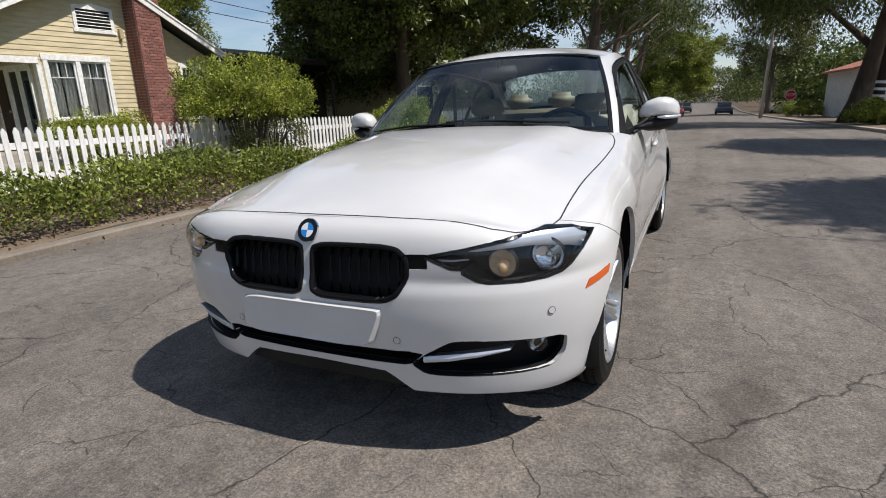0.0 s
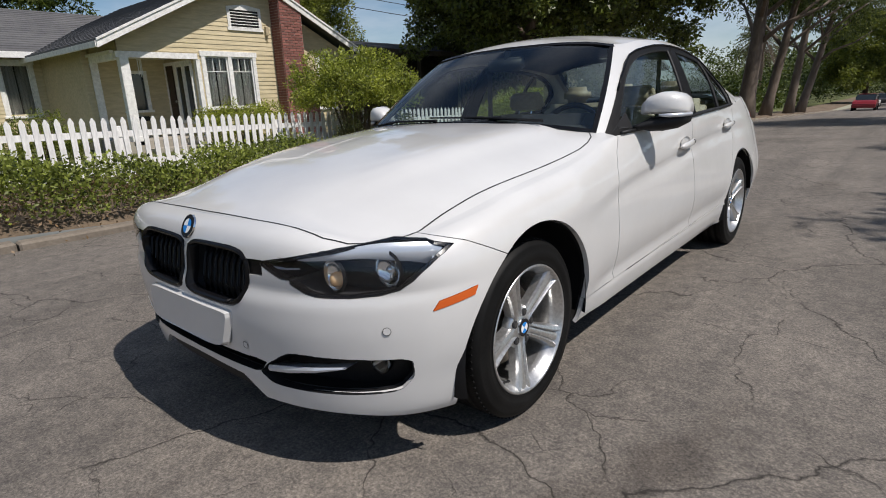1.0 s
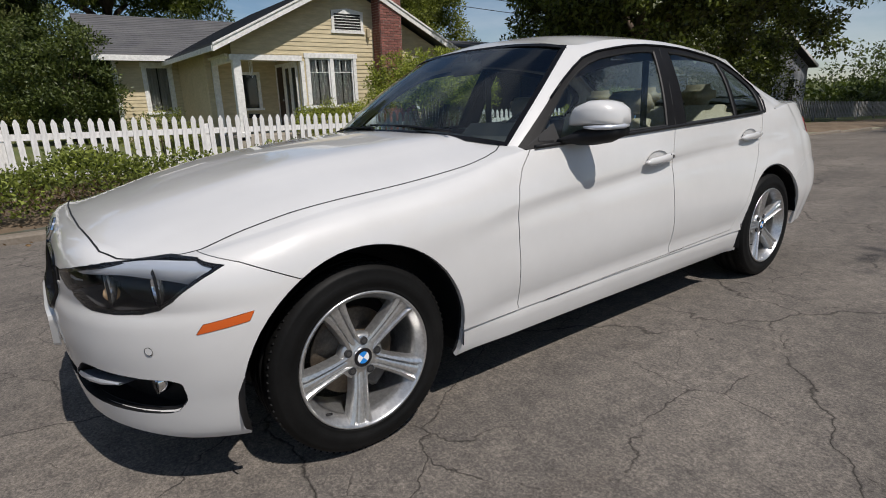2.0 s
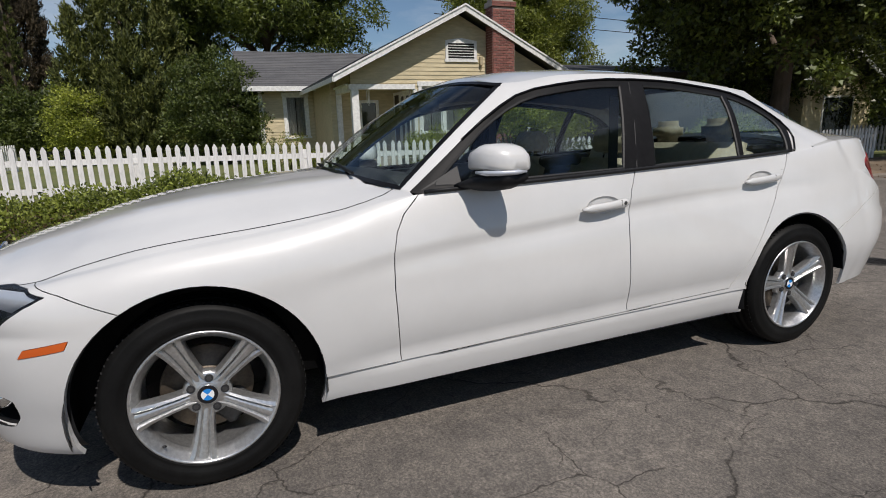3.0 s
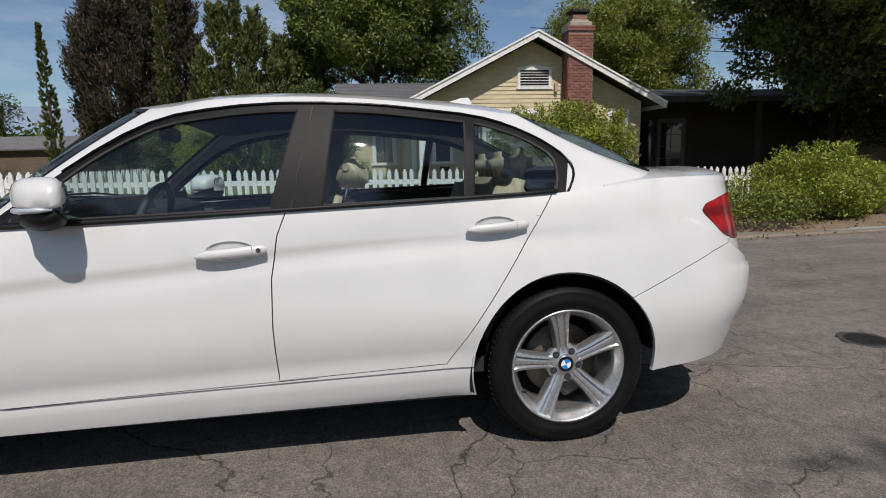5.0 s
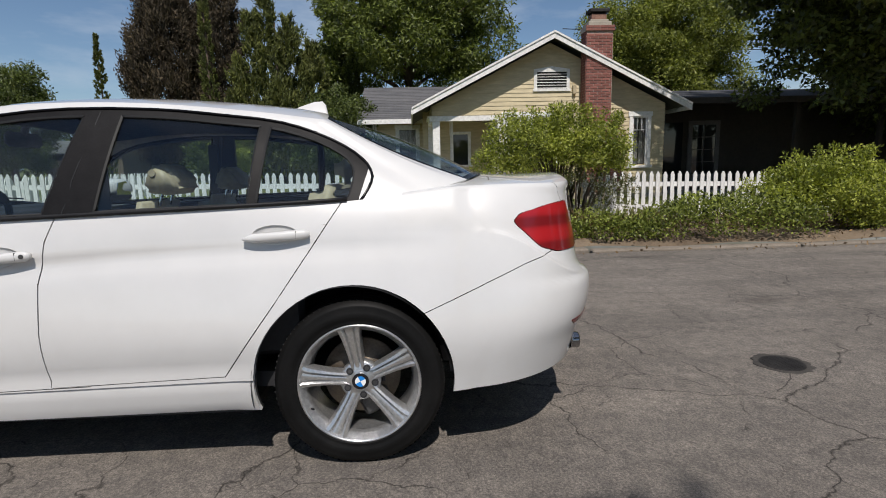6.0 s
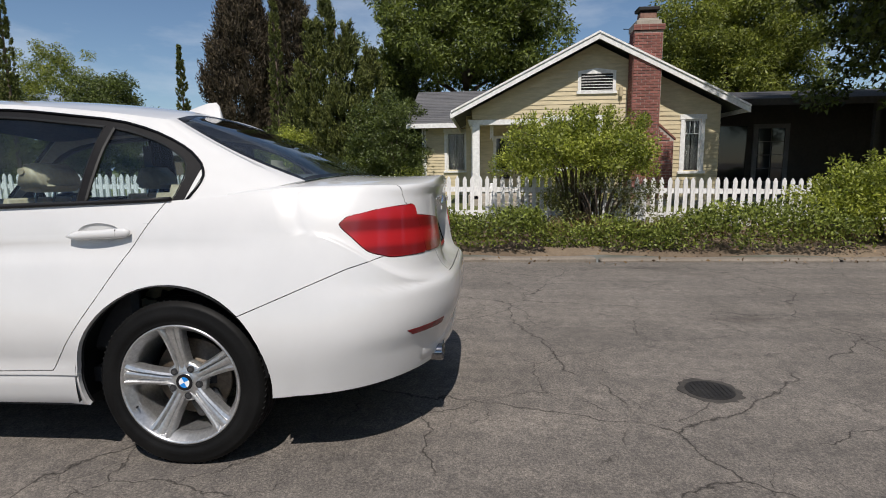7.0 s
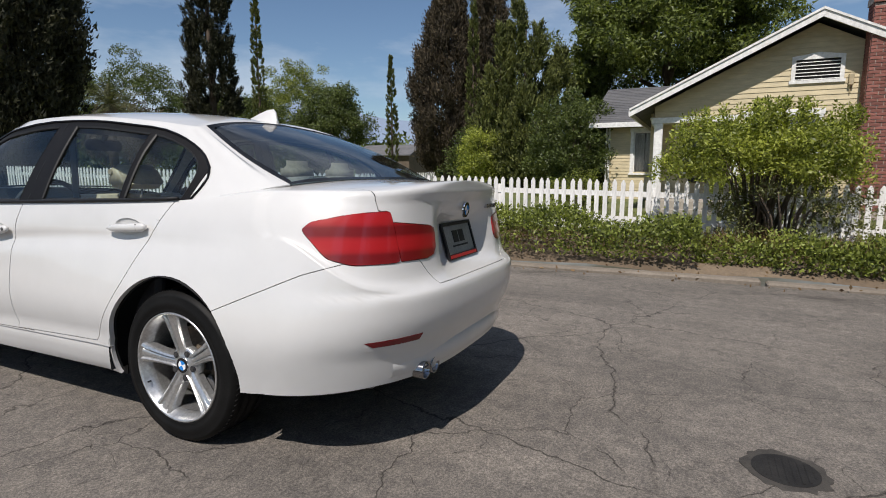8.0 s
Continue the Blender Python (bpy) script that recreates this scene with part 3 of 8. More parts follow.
def brick_face(y0, y1, z0, z1, x, count):
    bm_rest = bmesh.new()
    made = 0
    r = 0
    z = z0
    while z + COURSE <= z1 + 0.01:
        y = y0 - (BL / 2 if r % 2 else 0)
        while y < y1 - 0.02:
            a, b = max(y, y0), min(y + BL, y1)
            if b - a > 0.05:
                full = b - a > BL * 0.9
                if made < count and (full or abs(b - a - BL / 2) < 0.03):
                    o = new("brick", brick_mesh if full else half_mesh)
                    o.parent = chim
                    o.matrix_basis = pose(x + rb.uniform(0, 0.006), a, z)
                    made += 1
                else:
                    box(bm_rest, x - 0.04, x + rb.uniform(0, 0.006), a, b - 0.012, z, z + COURSE - 0.013)
            y += BL
        z += COURSE
        r += 1
    return bm_rest


rest = brick_face(7.715, 8.415, 0.2, 4.4, -11.855, 250)
rest2 = brick_face(8.42, 8.8, 0.2, 1.7, -11.855, 40)
for k in range(4):
    box(rest2, -11.895, -11.852 + rb.uniform(0, 0.004), 8.42, 8.78 - 0.083 * (k + 1), 1.705 + k * COURSE, 1.705 + (k + 1) * COURSE - 0.013)
part("bricks_far", rest, BRICK, chim)["kind"] = "stuff"
part("bricks_far", rest2, BRICK, chim)["kind"] = "stuff"
bm = bmesh.new()
for k in range(60):
    z = 0.4 + k * COURSE
    if z < 4.35:
        for j in range(2):
            box(bm, HX + 0.005 + j * 0.215, HX + 0.2 + j * 0.21, 8.385 if z > 1.75 else 8.77, (8.42 if z > 1.75 else 8.805), z, z + COURSE - 0.013)
            box(bm, HX + 0.005 + j * 0.215, HX + 0.2 + j * 0.21, 7.70, 7.73, z, z + COURSE - 0.013)
for k in range(2):
    for j in range(4):
        box(bm, -11.86, -11.825, 7.68 + j * 0.195, 7.865 + j * 0.195, 4.42 + k * COURSE, 4.42 + (k + 1) * COURSE - 0.012)
part("side_bricks", bm, BRICK, chim)["kind"] = "stuff"

# ---- white picket fence ----
FX = -6.9


def fence_top(y):
    return 1.0 - 0.018 * y if y < 12 else 0.784


def picket_fence(name, label, x0, y0, x1, y1, topf, step, mat, sizes, posts=2.4, base=0.1):
    f = thing(name, label, "fence")
    w, h, th = sizes
    pb = prism(bmesh.new(), [(-w / 2, base), (w / 2, base), (w / 2, h - w * 0.8), (w * 0.12, h), (-w * 0.12, h), (-w / 2, h - w * 0.8)], "x", 0.0, th)
    pm = link_mesh("picket", pb, mat)
    L = math.hypot(x1 - x0, y1 - y0)
    yaw = math.degrees(math.atan2(-(x1 - x0), y1 - y0))
    rr = random.Random(11)
    n = int(L / step)
    for i in range(n):
        s = (i + 0.5) / n
        x, y = x0 + (x1 - x0) * s, y0 + (y1 - y0) * s
        o = new("picket", pm)
        o.parent = f
        o.matrix_basis = pose(x, y, topf(y) - h + rr.uniform(-0.008, 0.008), rr.uniform(-0.9, 0.9), rr.uniform(-0.6, 0.6), yaw)
    m = int(L / posts)
    for i in range(m + 1):
        s = i / m
        x, y = x0 + (x1 - x0) * s, y0 + (y1 - y0) * s
        o = part("post", boxes((-0.1, -0.012, -0.05, 0.05, -0.35, h - 0.12), bev=0.006), mat, f)
        o.matrix_basis = pose(x, y, topf(y) - h, 0, 0, yaw)
    for zz in (0.24, h - 0.27):
        bm = bmesh.new()
        k = max(2, int(L / 2))
        prof = [(-0.05, 0), (-0.003, 0), (-0.003, 0.085), (-0.05, 0.085)]
        cs, sn = math.cos(radians(yaw)), math.sin(radians(yaw))
        prev = None
        for i in range(k + 1):
            s = i / k
            x, y = x0 + (x1 - x0) * s, y0 + (y1 - y0) * s
            ring = [bm.verts.new((x + a * cs, y + a * sn, topf(y) - h + zz + b)) for a, b in prof]
            if prev:
                for q in range(4):
                    bm.faces.new((prev[q], prev[(q + 1) % 4], ring[(q + 1) % 4], ring[q]))
            else:
                bm.faces.new(ring)
            prev = ring
        bm.faces.new(prev[::-1])
        bmesh.ops.recalc_face_normals(bm, faces=bm.faces)
        part("rail", bm, mat, f)
    return f


picket_fence("picket_fence", "white painted wooden picket fence along the yard", FX, -14.0, FX, 17.0, fence_top, 0.1345, FENCE_WHITE, (0.07, 0.92, 0.019))


# ---- plants ----
def leaf_mesh(name, pts, size, aspect, mat, rng, lay=0.0, droop=0.0, outward=None, far=False):
    """Thousands of small pointed leaves at the given places, as one mesh."""
    n = len(pts)
    d = rng.normal(size=(n, 3))
    if outward is not None:
        d = d * 0.8 + outward
    d[:, 2] -= droop
    d /= np.linalg.norm(d, axis=1)[:, None] + 1e-9
    u = rng.normal(size=(n, 3))
    u[:, 2] *= (1 - lay)
    w = np.cross(d, u)
    w /= np.linalg.norm(w, axis=1)[:, None] + 1e-9
    L = size * rng.uniform(0.6, 1.3, size=(n, 1))
    W = L * aspect * 0.5
    nrm = np.cross(d, w)
    k = 3 if far else 4
    v = np.empty((n, k, 3))
    if far:
        v[:, 0] = pts + w * W
        v[:, 1] = pts + d * L
        v[:, 2] = pts - w * W
    else:
        v[:, 0] = pts
        v[:, 1] = pts + d * L * 0.45 + w * W + nrm * L * 0.08
        v[:, 2] = pts + d * L
        v[:, 3] = pts + d * L * 0.45 - w * W + nrm * L * 0.08
    me = bpy.data.meshes.new(name)
    me.vertices.add(n * k)
    me.vertices.foreach_set("co", v.reshape(-1).astype(np.float32))
    me.loops.add(n * k)
    me.loops.foreach_set("vertex_index", np.arange(n * k, dtype=np.int32))
    me.polygons.add(n)
    me.polygons.foreach_set("loop_start", np.arange(0, n * k, k, dtype=np.int32))
    me.polygons.foreach_set("loop_total", np.full(n, k, dtype=np.int32))
    me.update(calc_edges=True)
    me.materials.append(mat)
    return me


def clumped(rng, clumps, per, spread, flat=0.75):
    """Leaf places gathered round clump centres."""
    c = np.repeat(np.asarray(clumps), per, axis=0)
    off = rng.normal(size=c.shape)
    off /= np.linalg.norm(off, axis=1)[:, None]
    off *= (rng.uniform(0, 1, size=(len(c), 1)) ** 0.45) * spread
    off[:, 2] *= flat
    return c + off, off / spread


def lumpy_ball(rng, n, centre, radii, shell=0.55, low=-1.0):
    """Clump centres in an uneven ellipsoid, most of them near its outside."""
    out = []
    ph = rng.uniform(0, 6.28, 6)
    while len(out) < n:
        d = rng.normal(size=3)
        d /= np.linalg.norm(d)
        if d[2] < low:
            continue
        a, e = math.atan2(d[1], d[0]), d[2]
        lump = 1 + 0.13 * math.sin(3 * a + ph[0]) + 0.12 * math.sin(5 * a + ph[1] + 3 * e) + 0.11 * math.sin(7 * e + ph[2]) + 0.06 * math.sin(11 * a + ph[3])
        r = (shell + (1 - shell) * rng.uniform(0, 1) ** 0.6) * lump
        out.append(np.asarray(centre) + d * r * np.asarray(radii))
    return np.array(out)


LEAF_HEDGE = leafy("hedge_leaf", (0.024, 0.038, 0.009), (0.19, 0.225, 0.05), 0.22)
LEAF_HEDGE_DRY = leafy("dry_hedge_twig", (0.05, 0.03, 0.018), (0.12, 0.075, 0.035), 0.1)
LEAF_BUSH = leafy("yellow_green_leaf", (0.075, 0.10, 0.02), (0.28, 0.31, 0.062), 0.32)
LEAF_BIG = leafy("dark_glossy_leaf", (0.012, 0.019, 0.005), (0.095, 0.12, 0.028), 0.18, 0.4)
LEAF_CYP = leafy("cypress_needle", (0.012, 0.0145, 0.009), (0.034, 0.035, 0.018), 0.06, 0.8)
LEAF_BROWN = leafy("brown_cypress_needle", (0.026, 0.020, 0.014), (0.066, 0.052, 0.034), 0.05, 0.85)
LEAF_JUN = leafy("juniper_needle", (0.02, 0.03, 0.010), (0.12, 0.135, 0.038), 0.12, 0.7)
LEAF_ASH = leafy("pinnate_leaf", (0.022, 0.035, 0.009), (0.125, 0.155, 0.036), 0.25, 0.5)
LEAF_OAK = leafy("oak_leaf", (0.022, 0.036, 0.010), (0.085, 0.11, 0.03), 0.2, 0.5)
LEAF_LIGHT = leafy("light_green_leaf", (0.05, 0.07, 0.016), (0.19, 0.215, 0.047), 0.28)
LEAF_GREY = leafy("grey_green_leaf", (0.04, 0.046, 0.02), (0.12, 0.13, 0.05), 0.2)
LEAF_PALM = leafy("palm_leaf", (0.035, 0.042, 0.016), (0.10, 0.105, 0.04), 0.12)


def branchy(bm, base, height, r0, limbs, rng, lean=(0, 0), spread=2.5, top=0.75, seg=8):
    """A trunk that tapers and forks into limbs; returns the limb tips."""
    x, y, z = base
    pts, rad = [], []
    n = 7
    for i in range(n + 1):
        s = i / n
        wob = r0 * 0.35 * math.sin(2.2 * s + x)
        pts.append((x + lean[0] * s + wob, y + lean[1] * s + wob * 0.6, z - 0.15 + height * s))
        rad.append(r0 * (1.35 if i == 0 else 1.0 - 0.6 * s))
    tube(bm, pts, rad, seg)
    tips = []
    for k in range(limbs):
        s = 0.45 + 0.5 * (k + 0.5) / limbs
        j = min(n - 1, int(s * n))
        st = Vector(pts[j])
        a = k * 2.4 + rng.uniform(-0.4, 0.4)
        ln = spread * rng.uniform(0.7, 1.15)
        p1 = st + Vector((math.cos(a) * ln * 0.4, math.sin(a) * ln * 0.4, ln * 0.35))
        p2 = st + Vector((math.cos(a) * ln, math.sin(a) * ln, ln * rng.uniform(0.5, 0.9)))
        p3 = p2 + Vector((math.cos(a + 0.5) * ln * 0.4, math.sin(a + 0.5) * ln * 0.4, ln * 0.3))
        r = rad[j] * 0.5
        tube(bm, [st, p1, p2, p3], [r, r * 0.75, r * 0.45, r * 0.15], 6)
        tips += [p2, p3]
    return tips


def tree(name, label, base, height, r0, crown_c, crown_r, clumps, per, leaf, size, mat_leaf, seed, bark=BARK, limbs=6, low=-0.6, spread=None, shell=0.5, droop=0.2, lean=(0, 0), trunk_h=None, cs=0.6, category="tree", group=""):
    rng = np.random.default_rng(seed)
    t = thing(name, label, category, pose(*base), group)
    bm = bmesh.new()
    branchy(bm, (0, 0, 0), trunk_h or height * 0.62, r0, limbs, rng, lean, spread or crown_r[0] * 0.55)
    part("trunk", bm, bark, t, smooth=True)
    cl = lumpy_ball(rng, clumps, crown_c, crown_r, shell, low)
    pts, off = clumped(rng, cl, per, cs)
    o = new("crown", leaf_mesh("crown", pts, size, leaf * 1.25, mat_leaf, rng, droop=droop, outward=off, far=True))
    o.parent = t
    return t


def conifer(name, label, base, height, radius, clumps, per, size, mat_leaf, seed, taper=0.8, ragged=0.25, group="", bare=0.02, peak=0.25, aspect=0.3, tips=()):
    """A tall narrow evergreen: upswept sprays on a column that tapers towards its tip."""
    rng = np.random.default_rng(seed)
    t = thing(name, label, "tree", pose(*base), group)
    tall = max([q[2] for q in tips] + [height])
    bm = tube(bmesh.new(), [(0, 0, -0.2), (0, 0, tall * 0.5), (0, 0, tall * 0.9)], [radius * 0.16 + 0.05, radius * 0.09 + 0.03, 0.02], 8)
    part("trunk", bm, BARK, t, smooth=True)
    s = rng.uniform(bare, 1, clumps)
    a = rng.uniform(0, 6.2832, clumps)
    ph = rng.uniform(0, 6.28, 4)
    prof = np.where(s < peak, 0.55 + 0.45 * (s / peak), (1 - (np.maximum(s - peak, 0) / (1 - peak)) ** 1.6) ** taper)
    lump = 1 + ragged * (0.5 * np.sin(3 * a + 9 * s + ph[0]) + 0.5 * np.sin(5 * a - 17 * s + ph[1]) + 0.5 * rng.normal(size=clumps))
    r = radius * prof * lump * (0.55 + 0.45 * rng.uniform(0, 1, clumps) ** 0.5)
    cl = np.stack([np.cos(a) * r, np.sin(a) * r, s * height], 1)
    if tips:
        pick_ = rng.choice(len(tips), size=clumps, p=np.array([q[2] * q[3] for q in tips]) / sum(q[2] * q[3] for q in tips))
        q_ = np.array(tips)[pick_]
        cl = np.stack([cl[:, 0] * q_[:, 3] + q_[:, 0], cl[:, 1] * q_[:, 3] + q_[:, 1], cl[:, 2] * q_[:, 2]], 1)
    per, size = int(per * 1.9), size * 0.65
    c = np.repeat(cl, per, axis=0)
    up = np.repeat(np.stack([np.cos(a) * 0.45, np.sin(a) * 0.45, np.ones(clumps)], 1), per, axis=0)
    k = rng.uniform(0, 1, (len(c), 1))
    pts = c + up * k * radius * 0.40 + rng.normal(size=c.shape) * radius * 0.06
    o = new("crown", leaf_mesh("crown", pts, size, aspect * 1.3, mat_leaf, rng, outward=up * 1.6, far=True))
    o.parent = t
    return t


def bush(name, label, centre, radii, clumps, per, size, mat_leaf, seed, low=-0.8, cs=0.22, stems=9, aspect=0.45, shell=0.55, category="bush", shoots=0, lift=0.0):
    rng = np.random.default_rng(seed)
    x, y, z = centre
    t = thing(name, label, category, pose(x, y, z))
    bm = bmesh.new()
    for k in range(stems):
        a = k * 2.4
        r = 0.72 * rng.uniform(0.3, 1)
        tube(bm, [(0.1 * math.cos(a), 0.1 * math.sin(a), -0.05), (radii[0] * r * 0.5 * math.cos(a), radii[1] * r * 0.5 * math.sin(a), radii[2] * 0.9 + lift * 0.7), (radii[0] * r * math.cos(a), radii[1] * r * math.sin(a), radii[2] * 1.5 + lift)], [0.025, 0.016, 0.005], 5)
    part("stem", bm, BARK, t, smooth=True)["kind"] = "stuff"
    cl = lumpy_ball(rng, clumps, (0, 0, radii[2] + lift), radii, shell, low)
    cl[:, 2] = np.maximum(cl[:, 2], 0.05)
    if shoots:
        tops = []
        for k in range(shoots):
            a, r = rng.uniform(0, 6.28), rng.uniform(0.1, 0.85)
            b0 = np.array((radii[0] * r * math.cos(a), radii[1] * r * math.sin(a), radii[2] * (1 + math.sqrt(1 - r * r)) + lift - 0.05))
            way = np.array((0.25 * math.cos(a), 0.25 * math.sin(a), 1.0))
            for q in range(5):
                tops.append(b0 + way * 0.07 * q)
        tp, to = clumped(rng, np.array(tops), 16, 0.07)
        o2 = new("shoot", leaf_mesh("shoot", tp, size, aspect, mat_leaf, rng, outward=to + np.array((0, 0, 0.6))))
        o2.parent = t
    pts, off = clumped(rng, cl, per, cs)
    o = new("foliage", leaf_mesh("foliage", pts, size, aspect, mat_leaf, rng, outward=off * 0.7 + np.array((0, 0, 0.3))))
    o.parent = t
    return t


# low clipped hedge in lengths along the kerb
def hedge(y0, y1, seed, h=0.46, back=0.0):
    rng = np.random.default_rng(seed)
    t = thing("low_hedge", "low clipped green hedge with bare brown stems", "hedge", pose(0, (y0 + y1) / 2, 0), "hedges along the kerb")
    L = y1 - y0
    n = int(L * 6000)
    yy = rng.uniform(-L / 2, L / 2, n)
    ang = rng.uniform(0.02, 1.0, n) * math.pi
    base = yard_z(-5, (y0 + y1) / 2)
    wob = 0.09 * np.sin(2.1 * (yy + y0)) + 0.06 * np.sin(5.3 * (yy + y0) + 1) + 0.05 * rng.normal(size=n)
    sh = 0.76 + 0.24 * rng.uniform(0, 1, n) ** 0.5
    rx = (0.59 + 0.5 * wob) * sh
    hz = (h + wob * 0.8) * sh
    cx = np.sign(np.cos(ang)) * np.abs(np.cos(ang)) ** 0.6 * rx
    cz = np.sin(ang) ** 0.62 * hz * 1.16 - 0.07
    thin = rng.uniform(0, 1, n) < 0.62 + 0.38 * np.sin(3.7 * (yy + y0) + 2.0 * cx) * np.sin(9.1 * cz + 1.3 * yy)
    cx, cz, yy, ang = cx[thin], cz[thin], yy[thin], ang[thin]
    n = len(yy)
    pts = np.stack([-4.96 - back + cx, yy, base + cz + 0.02], 1)
    out = np.stack([np.cos(ang), rng.normal(size=n) * 0.3, np.sin(ang) * 0.8], 1)
    o = new("foliage", leaf_mesh("foliage", pts, 0.052, 0.52, LEAF_HEDGE, rng, outward=out * 0.8))
    o.parent = t
    m = int(L * 900)
    yy = rng.uniform(-L / 2, L / 2, m)
    pts = np.stack([-5.08 - back + rng.uniform(-0.5, 0.5, m), yy, base + rng.uniform(0, 0.26, m)], 1)
    o = new("undergrowth", leaf_mesh("undergrowth", pts, 0.11, 0.08, LEAF_HEDGE_DRY, rng, outward=np.tile((0, 0, 0.6), (m, 1))))
    o.parent = t
    o["kind"] = "stuff"
    return t


for i, (a, b, h, back) in enumerate(((-14, -10.2, 0.46, 0), (-10.2, -6.4, 0.46, 0), (-6.4, -2.6, 0.46, 0), (-2.6, 1.2, 0.46, 0), (1.2, 4.75, 0.46, 0), (4.7, 5.6, 0.24, 0.30), (5.5, 7.2, 0.34, 0.06), (7.1, 8.9, 0.44, 0.0))):
    hedge(a, b, 20 + i, h, back)

# fallen leaves on the strip
rng = np.random.default_rng(5)
m = 1700
pts = np.stack([rng.uniform(-5.9, KERB_X + 0.25, m), rng.uniform(-12, 14, m), np.zeros(m)], 1)
pts[:, 2] = [verge_z(p[0], p[1]) + 0.012 if p[0] < KERB_X - 0.1 else (yard_z(-5, p[1]) + 0.006 if p[0] < KERB_X + 0.02 else FALL * (KERB_X + 0.2) + 0.012) for p in pts]
o = new("fallen_leaves", leaf_mesh("fallen_leaves", pts, 0.05, 0.5, leafy("dead_leaf", (0.07, 0.04, 0.02), (0.2, 0.13, 0.07), 0.05), rng, lay=0.95))
tagged(o, "dry brown leaves fallen along the kerb", "leaves", kind="stuff")

# lawn tufts behind the fence
m = 30000
pts = np.stack([rng.uniform(-12.0, -6.4, m), rng.uniform(-9, 12, m), np.zeros(m)], 1)
pts[:, 2] = [yard_z(p[0], p[1]) - 0.02 for p in pts]
o = new("grass", leaf_mesh("grass", pts, 0.09, 0.12, leafy("grass_blade", (0.06, 0.09, 0.02), (0.16, 0.17, 0.06), 0.2), rng, outward=np.tile((0, 0, 1.6), (m, 1))))
tagged(o, "short thin yellow-green grass", "grass", kind="stuff")

# shrubs
bush("shrub", "tall loose yellow-green shrub growing through the fence", (-6.35, 5.45, 0.0), (0.95, 1.30, 0.52), 140, 180, 0.055, LEAF_BUSH, 31, cs=0.2, low=-0.5, shell=0.4, stems=22, shoots=54, lift=0.72)
bush("shrub", "thin grey-green shrub at the foot of the taller one", (-6.1, 5.75, 0.0), (0.55, 0.95, 0.55), 70, 80, 0.045, LEAF_GREY, 32, cs=0.16, stems=16)
bush("shrub", "dense rounded yellow-green bush beside the kerb", (-5.4, 9.7, 0.0), (0.9, 1.22, 0.50), 220, 180, 0.055, LEAF_BUSH, 33, cs=0.2, shoots=18)
bush("shrub", "low green hedge bush under the front windows", (-11.6, 6.2, 0.0), (0.5, 1.3, 0.55), 90, 110, 0.06, LEAF_BUSH, 34, cs=0.2)
bush("shrub", "green bush at the corner of the house", (-12.4, 1.8, 0.0), (0.6, 0.9, 0.45), 60, 110, 0.06, LEAF_LIGHT, 35, cs=0.2)

# trees near the house
tree("street_tree", "large dark glossy-leaved tree over the yard", (-8.9, 15.6, 0), 10.5, 0.3, (0.4, 0.35, 5.5), (5.5, 5.9, 3.9), 700, 310, 0.6, 0.122, LEAF_BIG, 41, limbs=9, low=-0.78, shell=0.45, cs=0.52)
tree("street_tree", "dense dark tree deep in the shaded yard", (-13.4, 21.0, -0.2), 9.0, 0.3, (0, 0, 4.6), (4.4, 4.6, 4.2), 330, 150, 0.5, 0.16, LEAF_BIG, 44, limbs=7, low=-0.95, shell=0.4, cs=0.8)
tree("street_tree", "dense dark tree before the next house", (-11.6, 27.0, -0.4), 8.0, 0.3, (0, 0, 4.0), (3.4, 3.6, 3.8), 240, 170, 0.5, 0.14, LEAF_BIG, 45, limbs=6, low=-0.98, shell=0.4, cs=0.75)
tree("yard_tree", "broad light green tree behind the chimney", (-21.5, 13.9, 0), 8.5, 0.3, (0, 0, 5.2), (3.0, 3.1, 3.5), 460, 300, 0.36, 0.13, LEAF_LIGHT, 42, cs=0.62, shell=0.35)
tree("oak_tree", "tall dark oak spreading behind the house roof", (-27.5, 2.9, 0), 13.0, 0.5, (0, 0, 8.0), (4.6, 5.0, 5.5), 460, 230, 0.34, 0.21, LEAF_ASH, 43, cs=0.75, shell=0.3)


# ---- tall evergreens and trees beyond the yard ----
conifer("cypress_tree", "huge dark brown-green cypress with dense ragged sides", (-11.3, -22.2, 0), 17, 2.45, 1500, 46, 0.34, LEAF_CYP, 60, ragged=0.16, peak=0.3, aspect=0.35)
conifer("cypress_tree", "tall dark cypress with a blunt ragged top", (-23.3, -23.4, 0), 18, 1.35, 900, 46, 0.30, LEAF_CYP, 61, ragged=0.18, taper=0.45)
conifer("cypress_tree", "slender bright green young cypress", (-22.4, -18.7, 0), 11.6, 0.36, 420, 30, 0.17, LEAF_JUN, 62, taper=0.75, ragged=0.12)
conifer("cypress_tree", "slender green young cypress against the sky", (-32.2, -15.6, 0), 8.9, 0.40, 420, 30, 0.17, LEAF_JUN, 63, taper=0.8, ragged=0.12)
conifer("cypress_tree", "broad dark brown cypress with feathery tip", (-38.5, -14.0, 0), 14.8, 2.6, 1300, 46, 0.36, LEAF_BROWN, 64, ragged=0.3, taper=0.9, bare=0.06)
conifer("cypress_tree", "tall dark brown cypress", (-38.9, -10.7, 0), 15.2, 1.8, 900, 46, 0.34, LEAF_BROWN, 65, ragged=0.3, taper=0.6)
conifer("cypress_tree", "slender olive-green cypress before darker trees", (-30.5, -8.6, 0), 11.8, 0.45, 420, 30, 0.18, LEAF_JUN, 66, taper=0.75, ragged=0.14)
